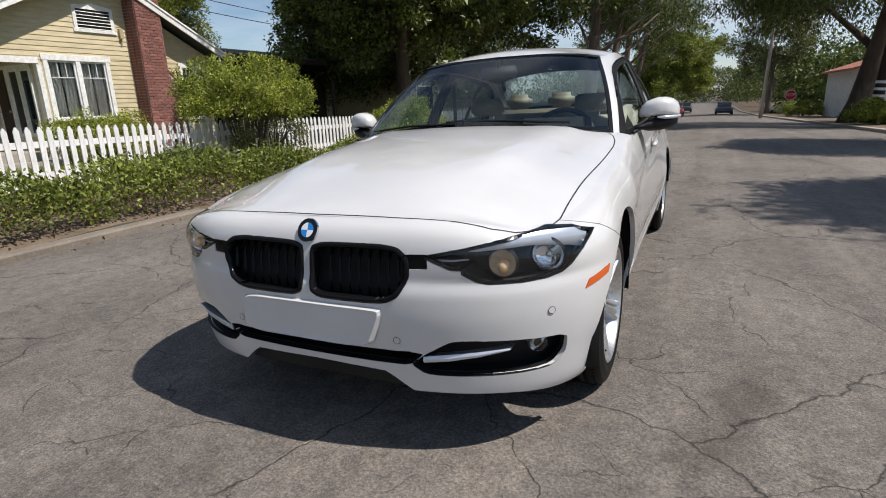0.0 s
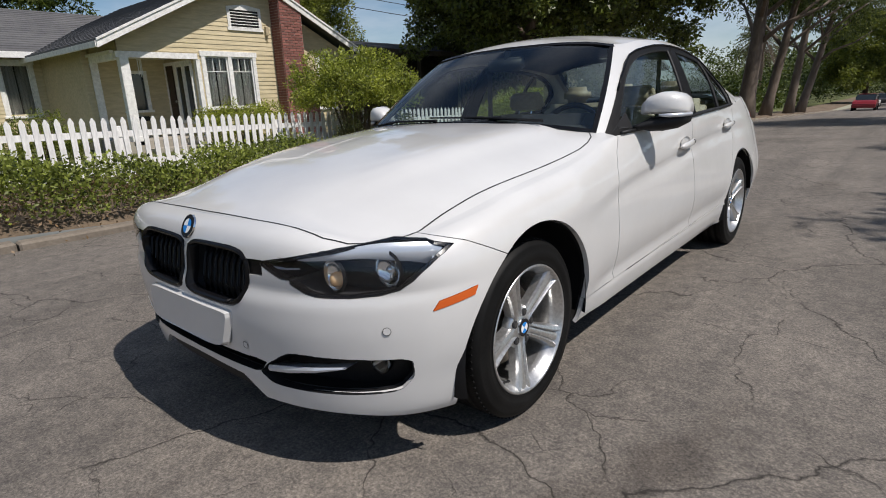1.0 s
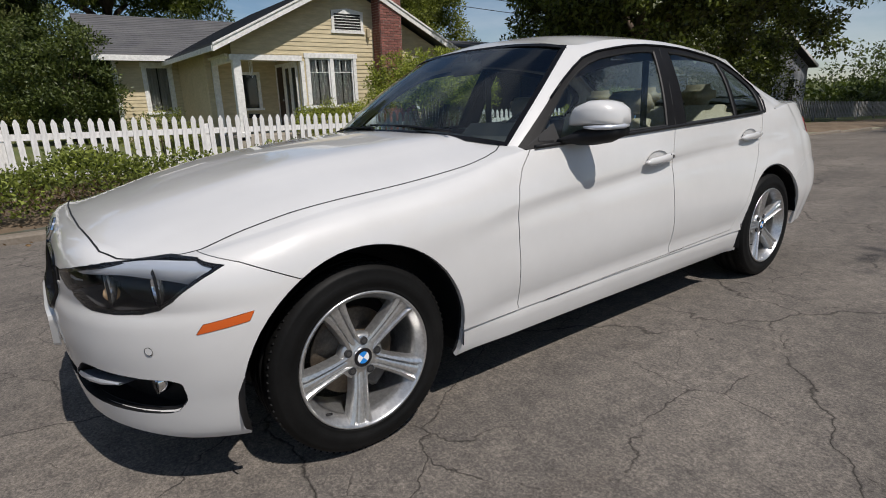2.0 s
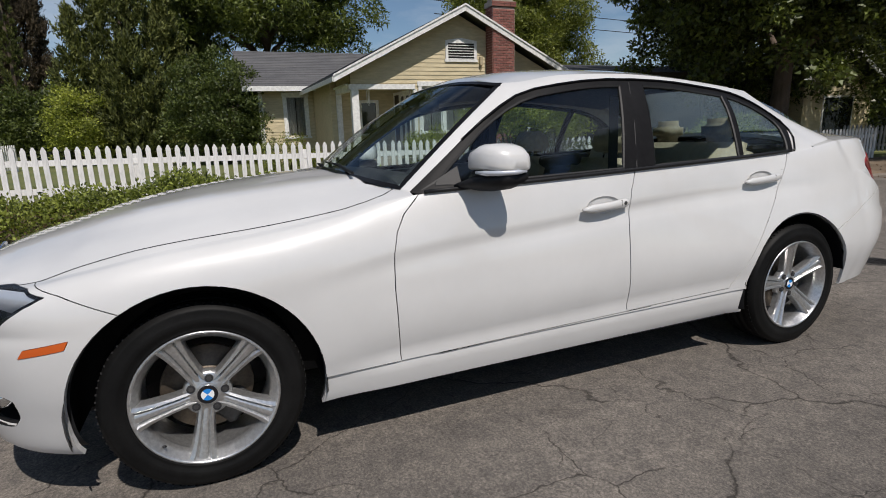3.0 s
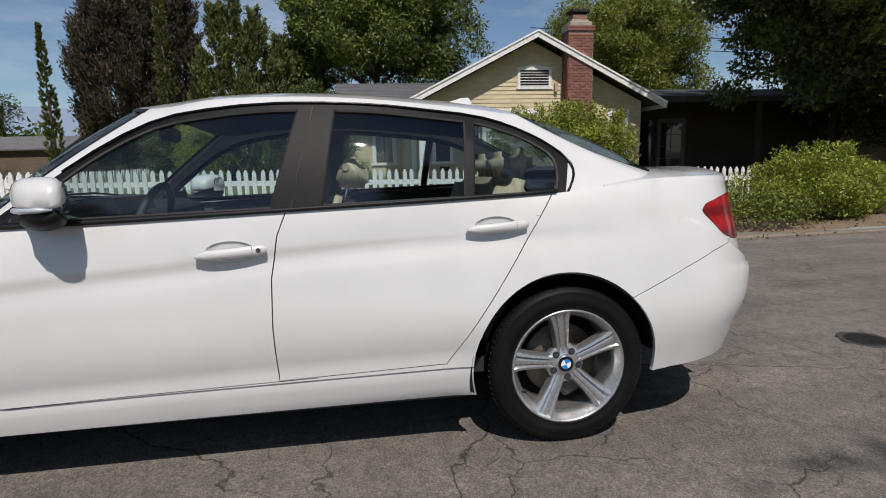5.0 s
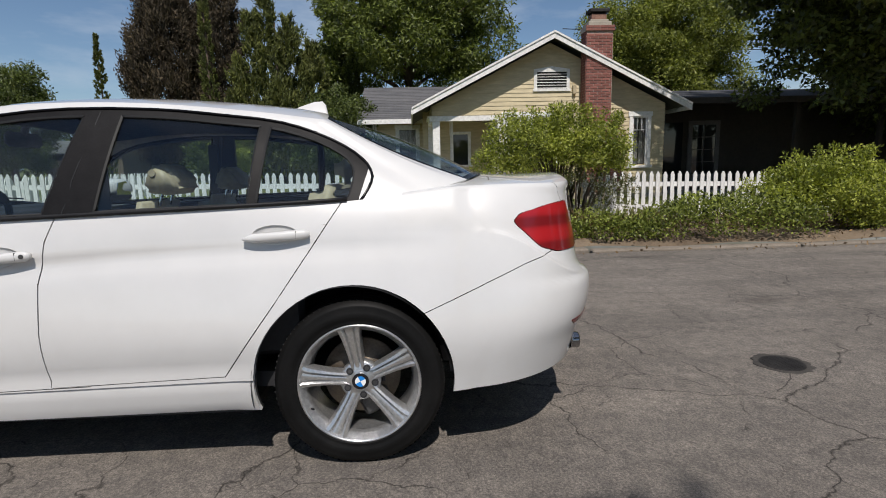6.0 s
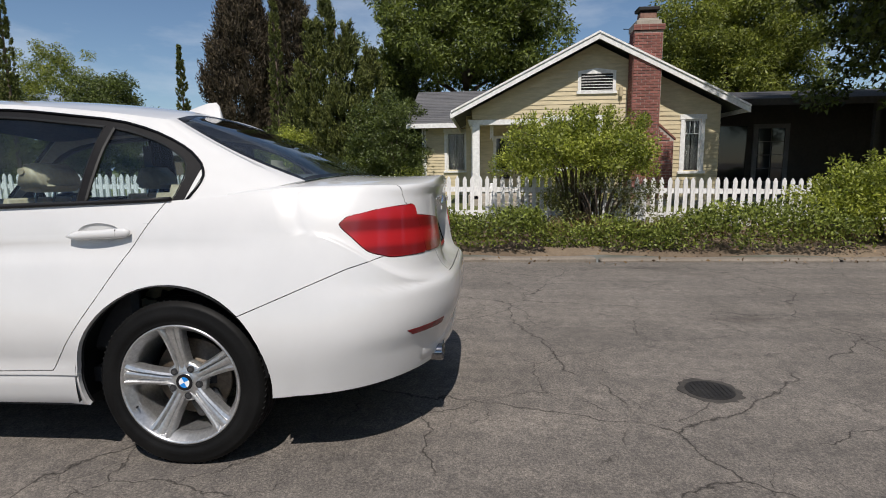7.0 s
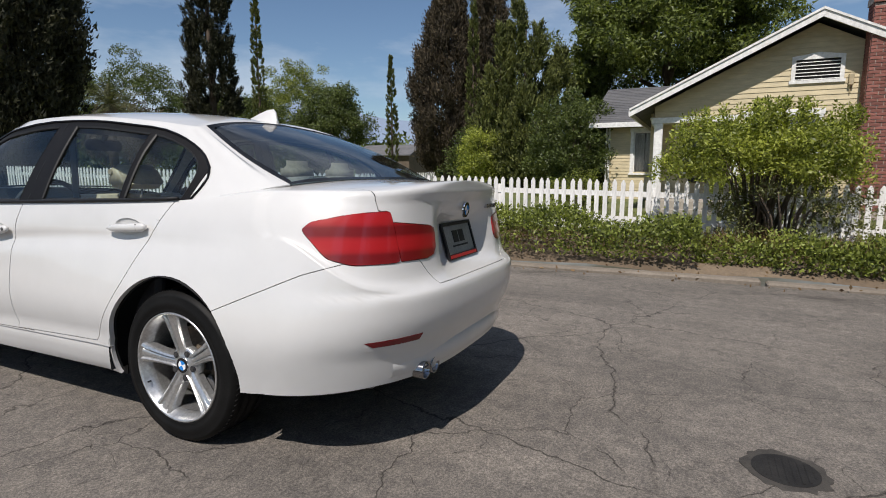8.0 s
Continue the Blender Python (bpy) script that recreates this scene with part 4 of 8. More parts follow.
conifer("juniper_tree", "upright ragged green juniper with several tips", (-22.9, -2.9, 0), 1.0, 1.0, 1150, 46, 0.24, LEAF_JUN, 67, ragged=0.42, taper=0.95, bare=0.0, tips=((0, -0.4, 8.4, 0.95), (0.4, -1.0, 7.4, 0.7), (0.2, 0.6, 7.3, 1.0), (-0.5, 1.5, 6.3, 1.1), (0.5, -1.6, 5.4, 0.8), (0.7, 0.2, 4.6, 1.3)))
conifer("juniper_tree", "darker upright juniper behind the first", (-27.0, -0.6, 0), 9.8, 1.0, 620, 44, 0.28, LEAF_OAK, 68, ragged=0.4, taper=0.9, bare=0.0)
bush("shrub", "yellow-green shrub at the foot of the evergreens", (-21.4, -4.6, 0), (1.0, 1.0, 1.45), 90, 120, 0.11, LEAF_BUSH, 70, cs=0.35)
bush("ivy_bank", "dark ivy-covered bank beside the house", (-18.6, 0.4, 0), (1.4, 1.7, 1.75), 260, 120, 0.11, LEAF_OAK, 71, cs=0.35, category="ivy")
for i, (x, y, rx, ry, rz) in enumerate(((-24.5, 4.5, 2.0, 3.5, 2.3), (-25.0, 11.0, 2.0, 4.0, 2.3), (-24.5, 18.0, 2.0, 4.0, 2.3), (-29.5, -6.5, 2.0, 3.0, 1.6))):
    bush("hedge_bank", "dense dark evergreen growth behind the house", (x, y, 0), (rx, ry, rz), 260, 110, 0.17, LEAF_OAK, 75 + i, cs=0.6, category="hedge")
# rounded trees to the left of the cypresses
for i, (x, y, h, r) in enumerate(((-30.5, -29.0, 7.0, 3.4), (-36.0, -24.0, 7.8, 3.6), (-43.0, -33.0, 11.5, 5.0), (-33.0, -45.0, 12.0, 5.5), (-28.0, -50.0, 11.0, 5.0))):
    tree("tree", "rounded green tree in the distance", (x, y, 0), h, 0.25, (0, 0, h * 0.56), (r, r, h * 0.44), 230, 190, 0.45, 0.17, (LEAF_OAK, LEAF_OAK, LEAF_LIGHT, LEAF_OAK, LEAF_LIGHT)[i], 80 + i, limbs=5, low=-0.95, cs=0.7)
tree("tree", "low leafless grey-brown tree", (-27.0, -37.0, 0), 6.5, 0.2, (0, 0, 3.8), (3.2, 3.2, 2.4), 160, 70, 0.2, 0.3, LEAF_BROWN, 90, limbs=6, low=-0.9, cs=0.7)


def palm(base, h, seed):
    rng = np.random.default_rng(seed)
    t = thing("palm_tree", "feather palm with drooping dry skirt", "palm tree", pose(*base))
    part("trunk", tube(bmesh.new(), [(0, 0, -0.2), (0.1, 0, h * 0.5), (0, 0, h)], [0.4, 0.32, 0.36], 10), BARK, t, smooth=True)
    for k in range(58):
        a, el = k * 2.4, rng.uniform(-0.95, 1.4)
        L = rng.uniform(2.3, 3.0)
        d = Vector((math.cos(a) * math.cos(el), math.sin(a) * math.cos(el), math.sin(el)))
        side_ = Vector((-math.sin(a), math.cos(a), 0))
        line = [Vector((0, 0, h)) + d * L * s + Vector((0, 0, -1.0 * s * s * (1.2 - 0.3 * el))) for s in np.linspace(0, 1, 23)]
        bm = tube(bmesh.new(), line[::2], [0.03 * (1 - q / 13) + 0.004 for q in range(12)], 4)
        for q in range(2, 22):
            p, way = line[q], (line[q + 1] - line[q - 1]).normalized()
            reach = 0.46 * math.sin(math.pi * (0.12 + 0.83 * q / 22)) + 0.05
            for sg_ in (-1, 1):
                tip = p + side_ * sg_ * reach + way * reach * 0.7 + Vector((0, 0, -reach * rng.uniform(0.25, 0.6)))
                bm.faces.new([bm.verts.new(c) for c in (p - way * 0.022, p + way * 0.022, tip)])
        part("frond", bm, LEAF_PALM if el > -0.35 else BARK, t)
    return t


palm((-22.8, -32.7, 0), 5.6, 3)
palm((-11.0, 62.0, -1.4), 7.0, 4)
palm((-13.0, 70.0, -1.6), 8.0, 5)

# ---- street trees and the far end of the street ----
for i, (x, y, h, lean_) in enumerate(((-5.0, 30.0, 12.0, (0.1, 0.3)), (-4.9, 34.5, 12.5, (0.9, 0.6)), (-4.9, 42.0, 13.0, (0.5, -0.3)), (-4.9, 46.5, 12.0, (1.3, 0.4)))):
    tree("gum_tree", "tall street tree with bare pale trunk", (x, y, -drop(y)), h, 0.42 if i == 0 else 0.3, (lean_[0], lean_[1], h * 0.72), (4.2, 4.2, h * 0.30), 240, 120, 0.3, 0.2, LEAF_OAK, 100 + i, bark=PALE_BARK, limbs=7, low=-0.9, droop=0.9, lean=lean_, trunk_h=h * 0.7, cs=0.8, spread=2.6, group="street trees")
tree("pepper_tree", "wide weeping street tree with dark leaning trunk", (6.5, 25.5, -0.3), 11, 0.45, (0.2, -0.3, 6.9), (5.8, 5.8, 4.1), 620, 140, 0.25, 0.2, LEAF_OAK, 110, limbs=8, low=-0.8, droop=1.4, lean=(0.8, 0.2), cs=0.9)
tree("street_tree", "leafy tree across the street that shades the road", (9.4, 5.2, 0), 10, 0.3, (0, 0, 7.4), (1.9, 1.9, 1.8), 260, 130, 0.4, 0.18, LEAF_OAK, 111, limbs=7, low=-0.9, cs=0.7)
tree("street_tree", "leafy tree across the street further along", (9.0, 11.6, 0), 10, 0.3, (0, 0, 7.2), (2.4, 1.6, 1.6), 260, 130, 0.4, 0.18, LEAF_OAK, 112, limbs=7, low=-0.9, cs=0.7)
tree("street_tree", "light green rounded street tree in the distance", (-3.6, 84.0, -1.8), 11.5, 0.35, (0, 0, 6.6), (5.2, 5.2, 5.0), 420, 150, 0.4, 0.30, LEAF_LIGHT, 113, low=-0.9, cs=0.9)
tree("street_tree", "tall thin-leaved tree in the distance", (6.9, 66.0, -1.5), 12, 0.3, (0, 0, 8.0), (4.0, 4.0, 4.2), 200, 110, 0.3, 0.28, LEAF_GREY, 114, low=-0.9, cs=0.9, bark=PALE_BARK)
rng = np.random.default_rng(7)
cl = []
for k in range(1500):
    y = rng.uniform(75, 170)
    side_ = -1 if rng.uniform() < 0.5 else 1
    edge = max(2.5, 7.5 - 0.03 * (y - 75))
    cl.append((side_ * rng.uniform(edge, edge + 16), y, -1.8 + rng.uniform(0.2, 1) ** 0.8 * rng.uniform(4, 9.5)))
for k in range(500):
    cl.append((rng.uniform(-14, 14), rng.uniform(165, 185), rng.uniform(-1.5, 7)))
for k in range(900):
    y = rng.uniform(44, 80)
    cl.append((rng.uniform(-26, -9.5), y, -1.2 + rng.uniform(0.2, 1) * rng.uniform(1.0, 2.6)))
for k in range(900):
    y = rng.uniform(50, 84)
    cl.append((rng.uniform(9.5, 28), y, -1.2 + rng.uniform(0.2, 1) * rng.uniform(2.5, 7.5)))
pts, off = clumped(rng, np.array(cl), 60, 1.3)
o = new("far_trees", leaf_mesh("far_trees", pts, 0.36, 0.65, LEAF_OAK, rng, outward=off, far=True))
tagged(o, "belt of mixed green trees closing the far street", "trees", kind="stuff")
# woods that close the view behind the yards
cl = []
for k in range(1500):
    a = rng.uniform(radians(95), radians(215))
    r = rng.uniform(62, 85)
    cl.append((-r * math.sin(a), r * math.cos(a), rng.uniform(0.1, 1) * rng.uniform(3, 5.5)))
for k in range(700):
    a = rng.uniform(radians(38), radians(95))
    r = rng.uniform(44, 60)
    cl.append((-r * math.sin(a), r * math.cos(a), rng.uniform(0.1, 1) * rng.uniform(1.5, 3.2)))
pts, off = clumped(rng, np.array(cl), 30, 1.9)
o = new("far_woods", leaf_mesh("far_woods", pts, 0.6, 0.65, LEAF_OAK, rng, outward=off, far=True))
tagged(o, "low woods and gardens far behind the houses", "trees", kind="stuff")
# hazy hills
hm = material("hazy_hill", (0.20, 0.25, 0.33), 1.0, 0, 0.0)[0]
bm = bmesh.new()
prev = None
for k in range(60):
    a = radians(60 + 120 * k / 59)
    r = 1300
    hgt = 95 + 45 * math.sin(3.1 * a + 1.2) + 25 * math.sin(9 * a) + 10 * math.sin(23 * a)
    cur = [bm.verts.new((-r * math.sin(a), r * math.cos(a), -5)), bm.verts.new((-r * 1.15 * math.sin(a), r * 1.15 * math.cos(a), hgt))]
    if prev:
        bm.faces.new((prev[0], cur[0], cur[1], prev[1]))
    prev = cur
tagged(part("backdrop", bm, hm, smooth=True), "pale blue hazy hills on the horizon", "hills", kind="structure")

# right-hand verge
tagged(sheet("pavement", [5.75, 6.4, 7.4, 9, 14, 40, 120], ys, lambda x, y: 0.03 + 0.02 * (x > 6) - drop(y), SOIL), "dry grass and soil verge across the street", "verge", kind="structure")
bm = bmesh.new()
prev = None
for y in ys:
    cur = [bm.verts.new((x, y, z - drop(y))) for x, z in ((5.6, -0.2), (5.6, 0.04), (5.62, 0.05), (5.78, 0.05), (5.78, -0.2))]
    if prev:
        for q in range(4):
            bm.faces.new((prev[q], cur[q], cur[q + 1], prev[q + 1]))
    prev = cur
tagged(part("kerb_far", bm, CONCRETE), "concrete kerb across the street", "kerb", kind="structure")
bush("shrub", "low yellow-green shrub on the verge", (6.9, 22.4, -0.22), (1.1, 0.9, 0.42), 130, 110, 0.08, LEAF_BUSH, 120)
bush("shrub", "low green shrub by the far corner", (7.4, 46.0, -0.9), (1.6, 1.6, 0.6), 110, 90, 0.1, LEAF_LIGHT, 121)


# ---- neighbouring houses ----
def plain_house(name, label, x0, x1, y0, y1, h, rise, wall, roofm, ridge="y", over=0.4, windows=(), face="x1"):
    t = thing(name, label, "house", pose(0, 0, -drop((y0 + y1) / 2)))
    part("wall", boxes((x0, x1, y0, y1, -0.2, h)), wall, t)
    if ridge == "y":
        xm = (x0 + x1) / 2
        pr_ = [(x0 - over, h - 0.1), (xm, h + rise), (x1 + over, h - 0.1), (x1 + over, h + 0.02), (xm, h + rise + 0.14), (x0 - over, h + 0.02)]
        part("roof", prism(bmesh.new(), pr_, "y", y0 - over, y1 + over), roofm, t)
        part("gable", prism(bmesh.new(), [(x0, h), (x1, h), (xm, h + rise - 0.1)], "y", y0, y1), wall, t)
    else:
        ym = (y0 + y1) / 2
        pr_ = [(y0 - over, h - 0.1), (ym, h + rise), (y1 + over, h - 0.1), (y1 + over, h + 0.02), (ym, h + rise + 0.14), (y0 - over, h + 0.02)]
        part("roof", prism(bmesh.new(), pr_, "x", x0 - over, x1 + over), roofm, t)
        part("gable", prism(bmesh.new(), [(y0, h), (y1, h), (ym, h + rise - 0.1)], "x", x0, x1), wall, t)
        for ye in (y0 - over, y1 + over):
            part("barge_board", prism(bmesh.new(), [(ye, h - 0.1), (ye, h + 0.06), (ym, h + rise + 0.18), (ym, h + rise + 0.02)], "x", x1 + over, x1 + over + 0.04), TRIM_WHITE, t)
    for (a, b, za, zb) in windows:
        w = part("window", boxes((x1, x1 + 0.03, a, b, za, zb)), TRIM_WHITE, t)
        part("pane", boxes((x1 + 0.03, x1 + 0.035, a + 0.07, b - 0.07, za + 0.07, zb - 0.07)), HOUSE_GLASS, w)
    return t


GREY_WALL = varied("grey_wall_paint", (0.22, 0.23, 0.25), (0.28, 0.29, 0.31), 0.8, 0.8)
WHITE_WALL = varied("white_stucco", (0.62, 0.60, 0.56), (0.70, 0.68, 0.64), 0.8, 0.9)
TILE = varied("red_roof_tile", (0.30, 0.10, 0.06), (0.40, 0.16, 0.10), 2, 0.8, bumpy=0.8, bdist=0.03, fine=6, stretch=(6, 1, 1))
plain_house("garage", "small cream gabled garage behind the trees", -17.5, -11.5, 20.5, 24.5, 2.5, 1.2, SIDING, ROOF_DARK, ridge="x", windows=((21.6, 23.4, 0.2, 2.1),))
plain_house("grey_house", "grey clapboard house with dark roof further along", -19.0, -12.5, 30.0, 39.0, 3.0, 1.8, GREY_WALL, ROOF_DARK, ridge="x", windows=((30.8, 31.8, 0.9, 2.3), (33.2, 34.4, 0.9, 2.3), (36.3, 37.3, 0.9, 2.3)))
plain_house("white_house", "white stucco house with red tile roof", 8.7, 17.0, 36.5, 46.0, 2.9, 1.3, WHITE_WALL, TILE, ridge="y")
plain_house("far_house", "low tan house beyond the evergreens", -56.0, -50.0, -31.0, -24.0, 2.6, 1.1, TAN_WALL, ROOF_GREY, ridge="y")
plain_house("far_house", "brown house with shingle roof behind a cypress", -14.5, -8.0, -33.0, -24.5, 3.0, 1.6, TAN_WALL, varied("brown_shingle", (0.12, 0.075, 0.05), (0.17, 0.11, 0.08), 2, 0.9), ridge="x")
picket_fence("picket_fence", "weathered white picket fence beside the street, greyed for tree shade", -8.2, 17.6, -8.2, 46.0, lambda y: 0.95 - drop(y), 0.2, FENCE_SHADED, (0.1, 0.9, 0.02), posts=2.8)
picket_fence("picket_fence", "white picket fence crossing the side yard", -7.2, -6.2, -20.0, -6.2, lambda y: 0.95, 0.2, FENCE_WHITE, (0.1, 0.9, 0.02), posts=2.6)

# ---- poles, sign, parked cars ----
WOOD_POLE = varied("dark_pole_wood", (0.035, 0.025, 0.02), (0.07, 0.05, 0.04), 2, 0.9, bumpy=0.8, bdist=0.01, fine=8, stretch=(1, 1, 0.1))
up_ = thing("utility_pole", "dark wooden utility pole with white bands", "pole", pose(6.85, 24.0, -0.28, 0, 3.5, 0))
part("pole", tube(bmesh.new(), [(0, 0, -0.3), (0, 0, 11)], [0.19, 0.13], 12), WOOD_POLE, up_, smooth=True)
part("guy_guard", tube(bmesh.new(), [(0.28, -0.1, 0), (0.62, -0.1, 6)], [0.03, 0.02], 8), METAL_GREY, up_)
for z in (0.75, 1.0, 1.25, 1.5):
    part("band", tube(bmesh.new(), [(0, 0, z), (0, 0, z + 0.1)], [0.195, 0.194], 12), TRIM_WHITE, up_)
lp = thing("street_lamp", "tall slim grey street lamp post", "street lamp", pose(4.75, 45.0, -0.87, 0, 0.8, 0))
part("post", tube(bmesh.new(), [(0, 0, -0.2), (0.1, 0, 8), (0.25, 0, 13)], [0.14, 0.1, 0.07], 10), METAL_GREY, lp, smooth=True)
part("arm", tube(bmesh.new(), [(0.2, 0, 12), (-1.6, 0, 12.6)], [0.05, 0.04], 8), METAL_GREY, lp)
part("lamp_head", boxes((-2.2, -1.5, -0.15, 0.15, 12.5, 12.68), bev=0.05), METAL_GREY, lp)
sg = thing("stop_sign", "red octagonal stop sign on a thin post", "sign", pose(7.6, 55.0, -1.95))
part("post", tube(bmesh.new(), [(0, 0.04, -0.2), (0, 0.04, 3.0)], [0.03, 0.03], 6), METAL_GREY, sg)
bm = bmesh.new()
prism(bm, [(0.46 * math.cos(math.pi / 8 + k * math.pi / 4), 2.55 + 0.46 * math.sin(math.pi / 8 + k * math.pi / 4)) for k in range(8)], "y", 0.0, 0.01)
part("border", bm, TRIM_WHITE, sg)
bm = bmesh.new()
prism(bm, [(0.42 * math.cos(math.pi / 8 + k * math.pi / 4), 2.55 + 0.42 * math.sin(math.pi / 8 + k * math.pi / 4)) for k in range(8)], "y", -0.004, 0.0)
part("panel", bm, material("sign_red", (0.42, 0.02, 0.025), 0.4)[0], sg)
txt = bpy.data.curves.new("sign_word", "FONT")
txt.body, txt.size, txt.align_x, txt.align_y = "STOP", 0.30, "CENTER", "CENTER"
txt.materials.append(TRIM_WHITE)
tob = new("sign_word", txt)
tob.parent = sg
tob.matrix_basis = pose(0, -0.008, 2.55, 90, 0, 0)


def far_car(x, y, rz, colour, label):
    c = thing("parked_car", label, "car", pose(x, y, road_z(x, y) - 0.01, 0, 0, rz), "parked cars in the distance")
    m_ = material("car_colour", colour, 0.3)[0]
    bm = prism(bmesh.new(), [(-2.1, 0.3), (-2.15, 0.6), (-2.0, 0.85), (-1.0, 0.95), (1.2, 0.97), (2.1, 0.9), (2.15, 0.35)], "x", -0.85, 0.85)
    bmesh.ops.bevel(bm, geom=list(bm.edges), offset=0.06, segments=2, affect="EDGES")
    part("body", bm, m_, c)
    bm = prism(bmesh.new(), [(-1.0, 0.93), (-0.4, 1.42), (0.9, 1.45), (1.6, 0.95)], "x", -0.72, 0.72)
    bmesh.ops.bevel(bm, geom=list(bm.edges), offset=0.05, segments=2, affect="EDGES")
    part("cabin", bm, HOUSE_GLASS, c)
    part("roof", boxes((-0.6, 0.6, -0.35, 0.85, 1.44, 1.47)), m_, c)
    for sx_ in (-0.8, 0.8):
        for wy in (-1.35, 1.35):
            bm = bmesh.new()
            bmesh.ops.create_cone(bm, cap_ends=True, segments=20, radius1=0.32, radius2=0.32, depth=0.2, matrix=Matrix.Translation((sx_, wy, 0.32)) @ Matrix.Rotation(math.pi / 2, 4, "Y"))
            part("wheel", bm, RUBBER_FAR, c)


RUBBER_FAR = material("far_tyre", (0.01, 0.01, 0.01), 0.8)[0]
far_car(-2.0, 62.0, 0, (0.25, 0.02, 0.03), "dark red car parked by the kerb")
far_car(-2.6, 80.0, 0, (0.6, 0.6, 0.6), "white car parked by the kerb")
far_car(-1.9, 92.0, 0, (0.05, 0.05, 0.06), "dark car parked by the kerb")
far_car(2.9, 70.0, 0, (0.08, 0.08, 0.09), "dark pickup standing in the street")
far_car(9.0, 66.0, 70, (0.55, 0.56, 0.58), "pale car on the side street")
# overhead wires
for z, x in ((6.2, -22.0), (6.9, -22.5)):
    bm = tube(bmesh.new(), [(x, y, z - 0.6 * math.sin(math.pi * (y - 10) / 40)) for y in range(10, 51, 4)], [0.018] * 11, 4)
    tagged(part("overhead_wire", bm, IRON), "thin black overhead wire", "wire")


# ---- the white sedan: materials ----
PAINT, pn, pk, pb = material("white_car_paint", (0.80, 0.795, 0.77), 0.42, 0, 0.5)
pb.inputs["Coat Weight"].default_value, pb.inputs["Coat Roughness"].default_value = 1.0, 0.03
pvec = coords(pn, pk)
dust = noise_tex(pn, pk, pvec, 3.0, 6, 0.6)
pk.new(ramp(pn, pk, dust, [(0.3, (0.585, 0.58, 0.568)), (0.7, (0.635, 0.63, 0.617))]), pb.inputs["Base Color"])
pk.new(ramp(pn, pk, noise_tex(pn, pk, pvec, 9.0, 5, 0.6), [(0.3, (0.30, 0.30, 0.30)), (0.75, (0.48, 0.48, 0.48))]), pb.inputs["Roughness"])
GLOSS_BLACK = material("gloss_black_trim", (0.006, 0.006, 0.007), 0.22, 0, 0.16)[0]
SATIN_BLACK = varied("satin_black_plastic", (0.008, 0.008, 0.009), (0.015, 0.015, 0.016), 6, 0.5, bumpy=0.15, bdist=0.001, spec=0.25)
PILLAR_BLACK = varied("pillar_black_vinyl", (0.006, 0.0056, 0.006), (0.010, 0.0095, 0.010), 20, 0.5, bumpy=0.1, bdist=0.0005, spec=0.14)
SEAL_AND_GAP = material("seal_and_gap_black", (0.006, 0.006, 0.006), 0.6)[0]
RUBBER = varied("tyre_rubber", (0.0045, 0.0045, 0.0045), (0.010, 0.0098, 0.0095), 7, 0.55, bumpy=0.3, bdist=0.001, fine=14, spec=0.14)
ALLOY = varied("silver_alloy", (0.56, 0.56, 0.56), (0.64, 0.64, 0.63), 10, 0.30, 0.85, bumpy=0.05, bdist=0.0005)
DARK_ALLOY = varied("inner_rim_metal", (0.10, 0.10, 0.10), (0.17, 0.165, 0.16), 8, 0.45, 0.8)
BRAKE = varied("brake_iron", (0.10, 0.085, 0.07), (0.24, 0.19, 0.14), 14, 0.5, 0.7)
REFLECT = material("lamp_reflector", (0.86, 0.87, 0.88), 0.12, 0.95)[0]
CHROME = material("chrome", (0.78, 0.79, 0.8), 0.08, 1.0)[0]
SILVER_PLASTIC = material("silver_reflector", (0.62, 0.65, 0.70), 0.28, 0.45)[0]
DARK_CHROME = material("dark_chrome", (0.30, 0.30, 0.31), 0.15, 1.0)[0]
ORANGE = material("amber_marker_lens", (0.55, 0.10, 0.015), 0.25)[0]
# Orange base colour paints the inner bowl's warm reflection onto its bulb.
BULB_WARM_LIGHT = material("warm_reflection_bulb", (0.95, 0.62, 0.34), 0.2, 0.35)[0]
BADGE_BLUE = material("badge_blue", (0.02, 0.22, 0.62), 0.15)[0]
BADGE_WHITE = material("badge_white", (0.8, 0.8, 0.8), 0.15)[0]
BADGE_BLACK = material("badge_black", (0.01, 0.01, 0.012), 0.15)[0]
BEIGE = varied("beige_leather", (0.42, 0.345, 0.23), (0.48, 0.40, 0.275), 6, 0.5, bumpy=0.15, bdist=0.001)
INNER_DARK = varied("dark_cabin_plastic", (0.018, 0.018, 0.02), (0.03, 0.03, 0.032), 6, 0.6, bumpy=0.15, bdist=0.001)
HEADLINE = varied("pale_headliner", (0.40, 0.36, 0.30), (0.46, 0.42, 0.35), 6, 0.9)


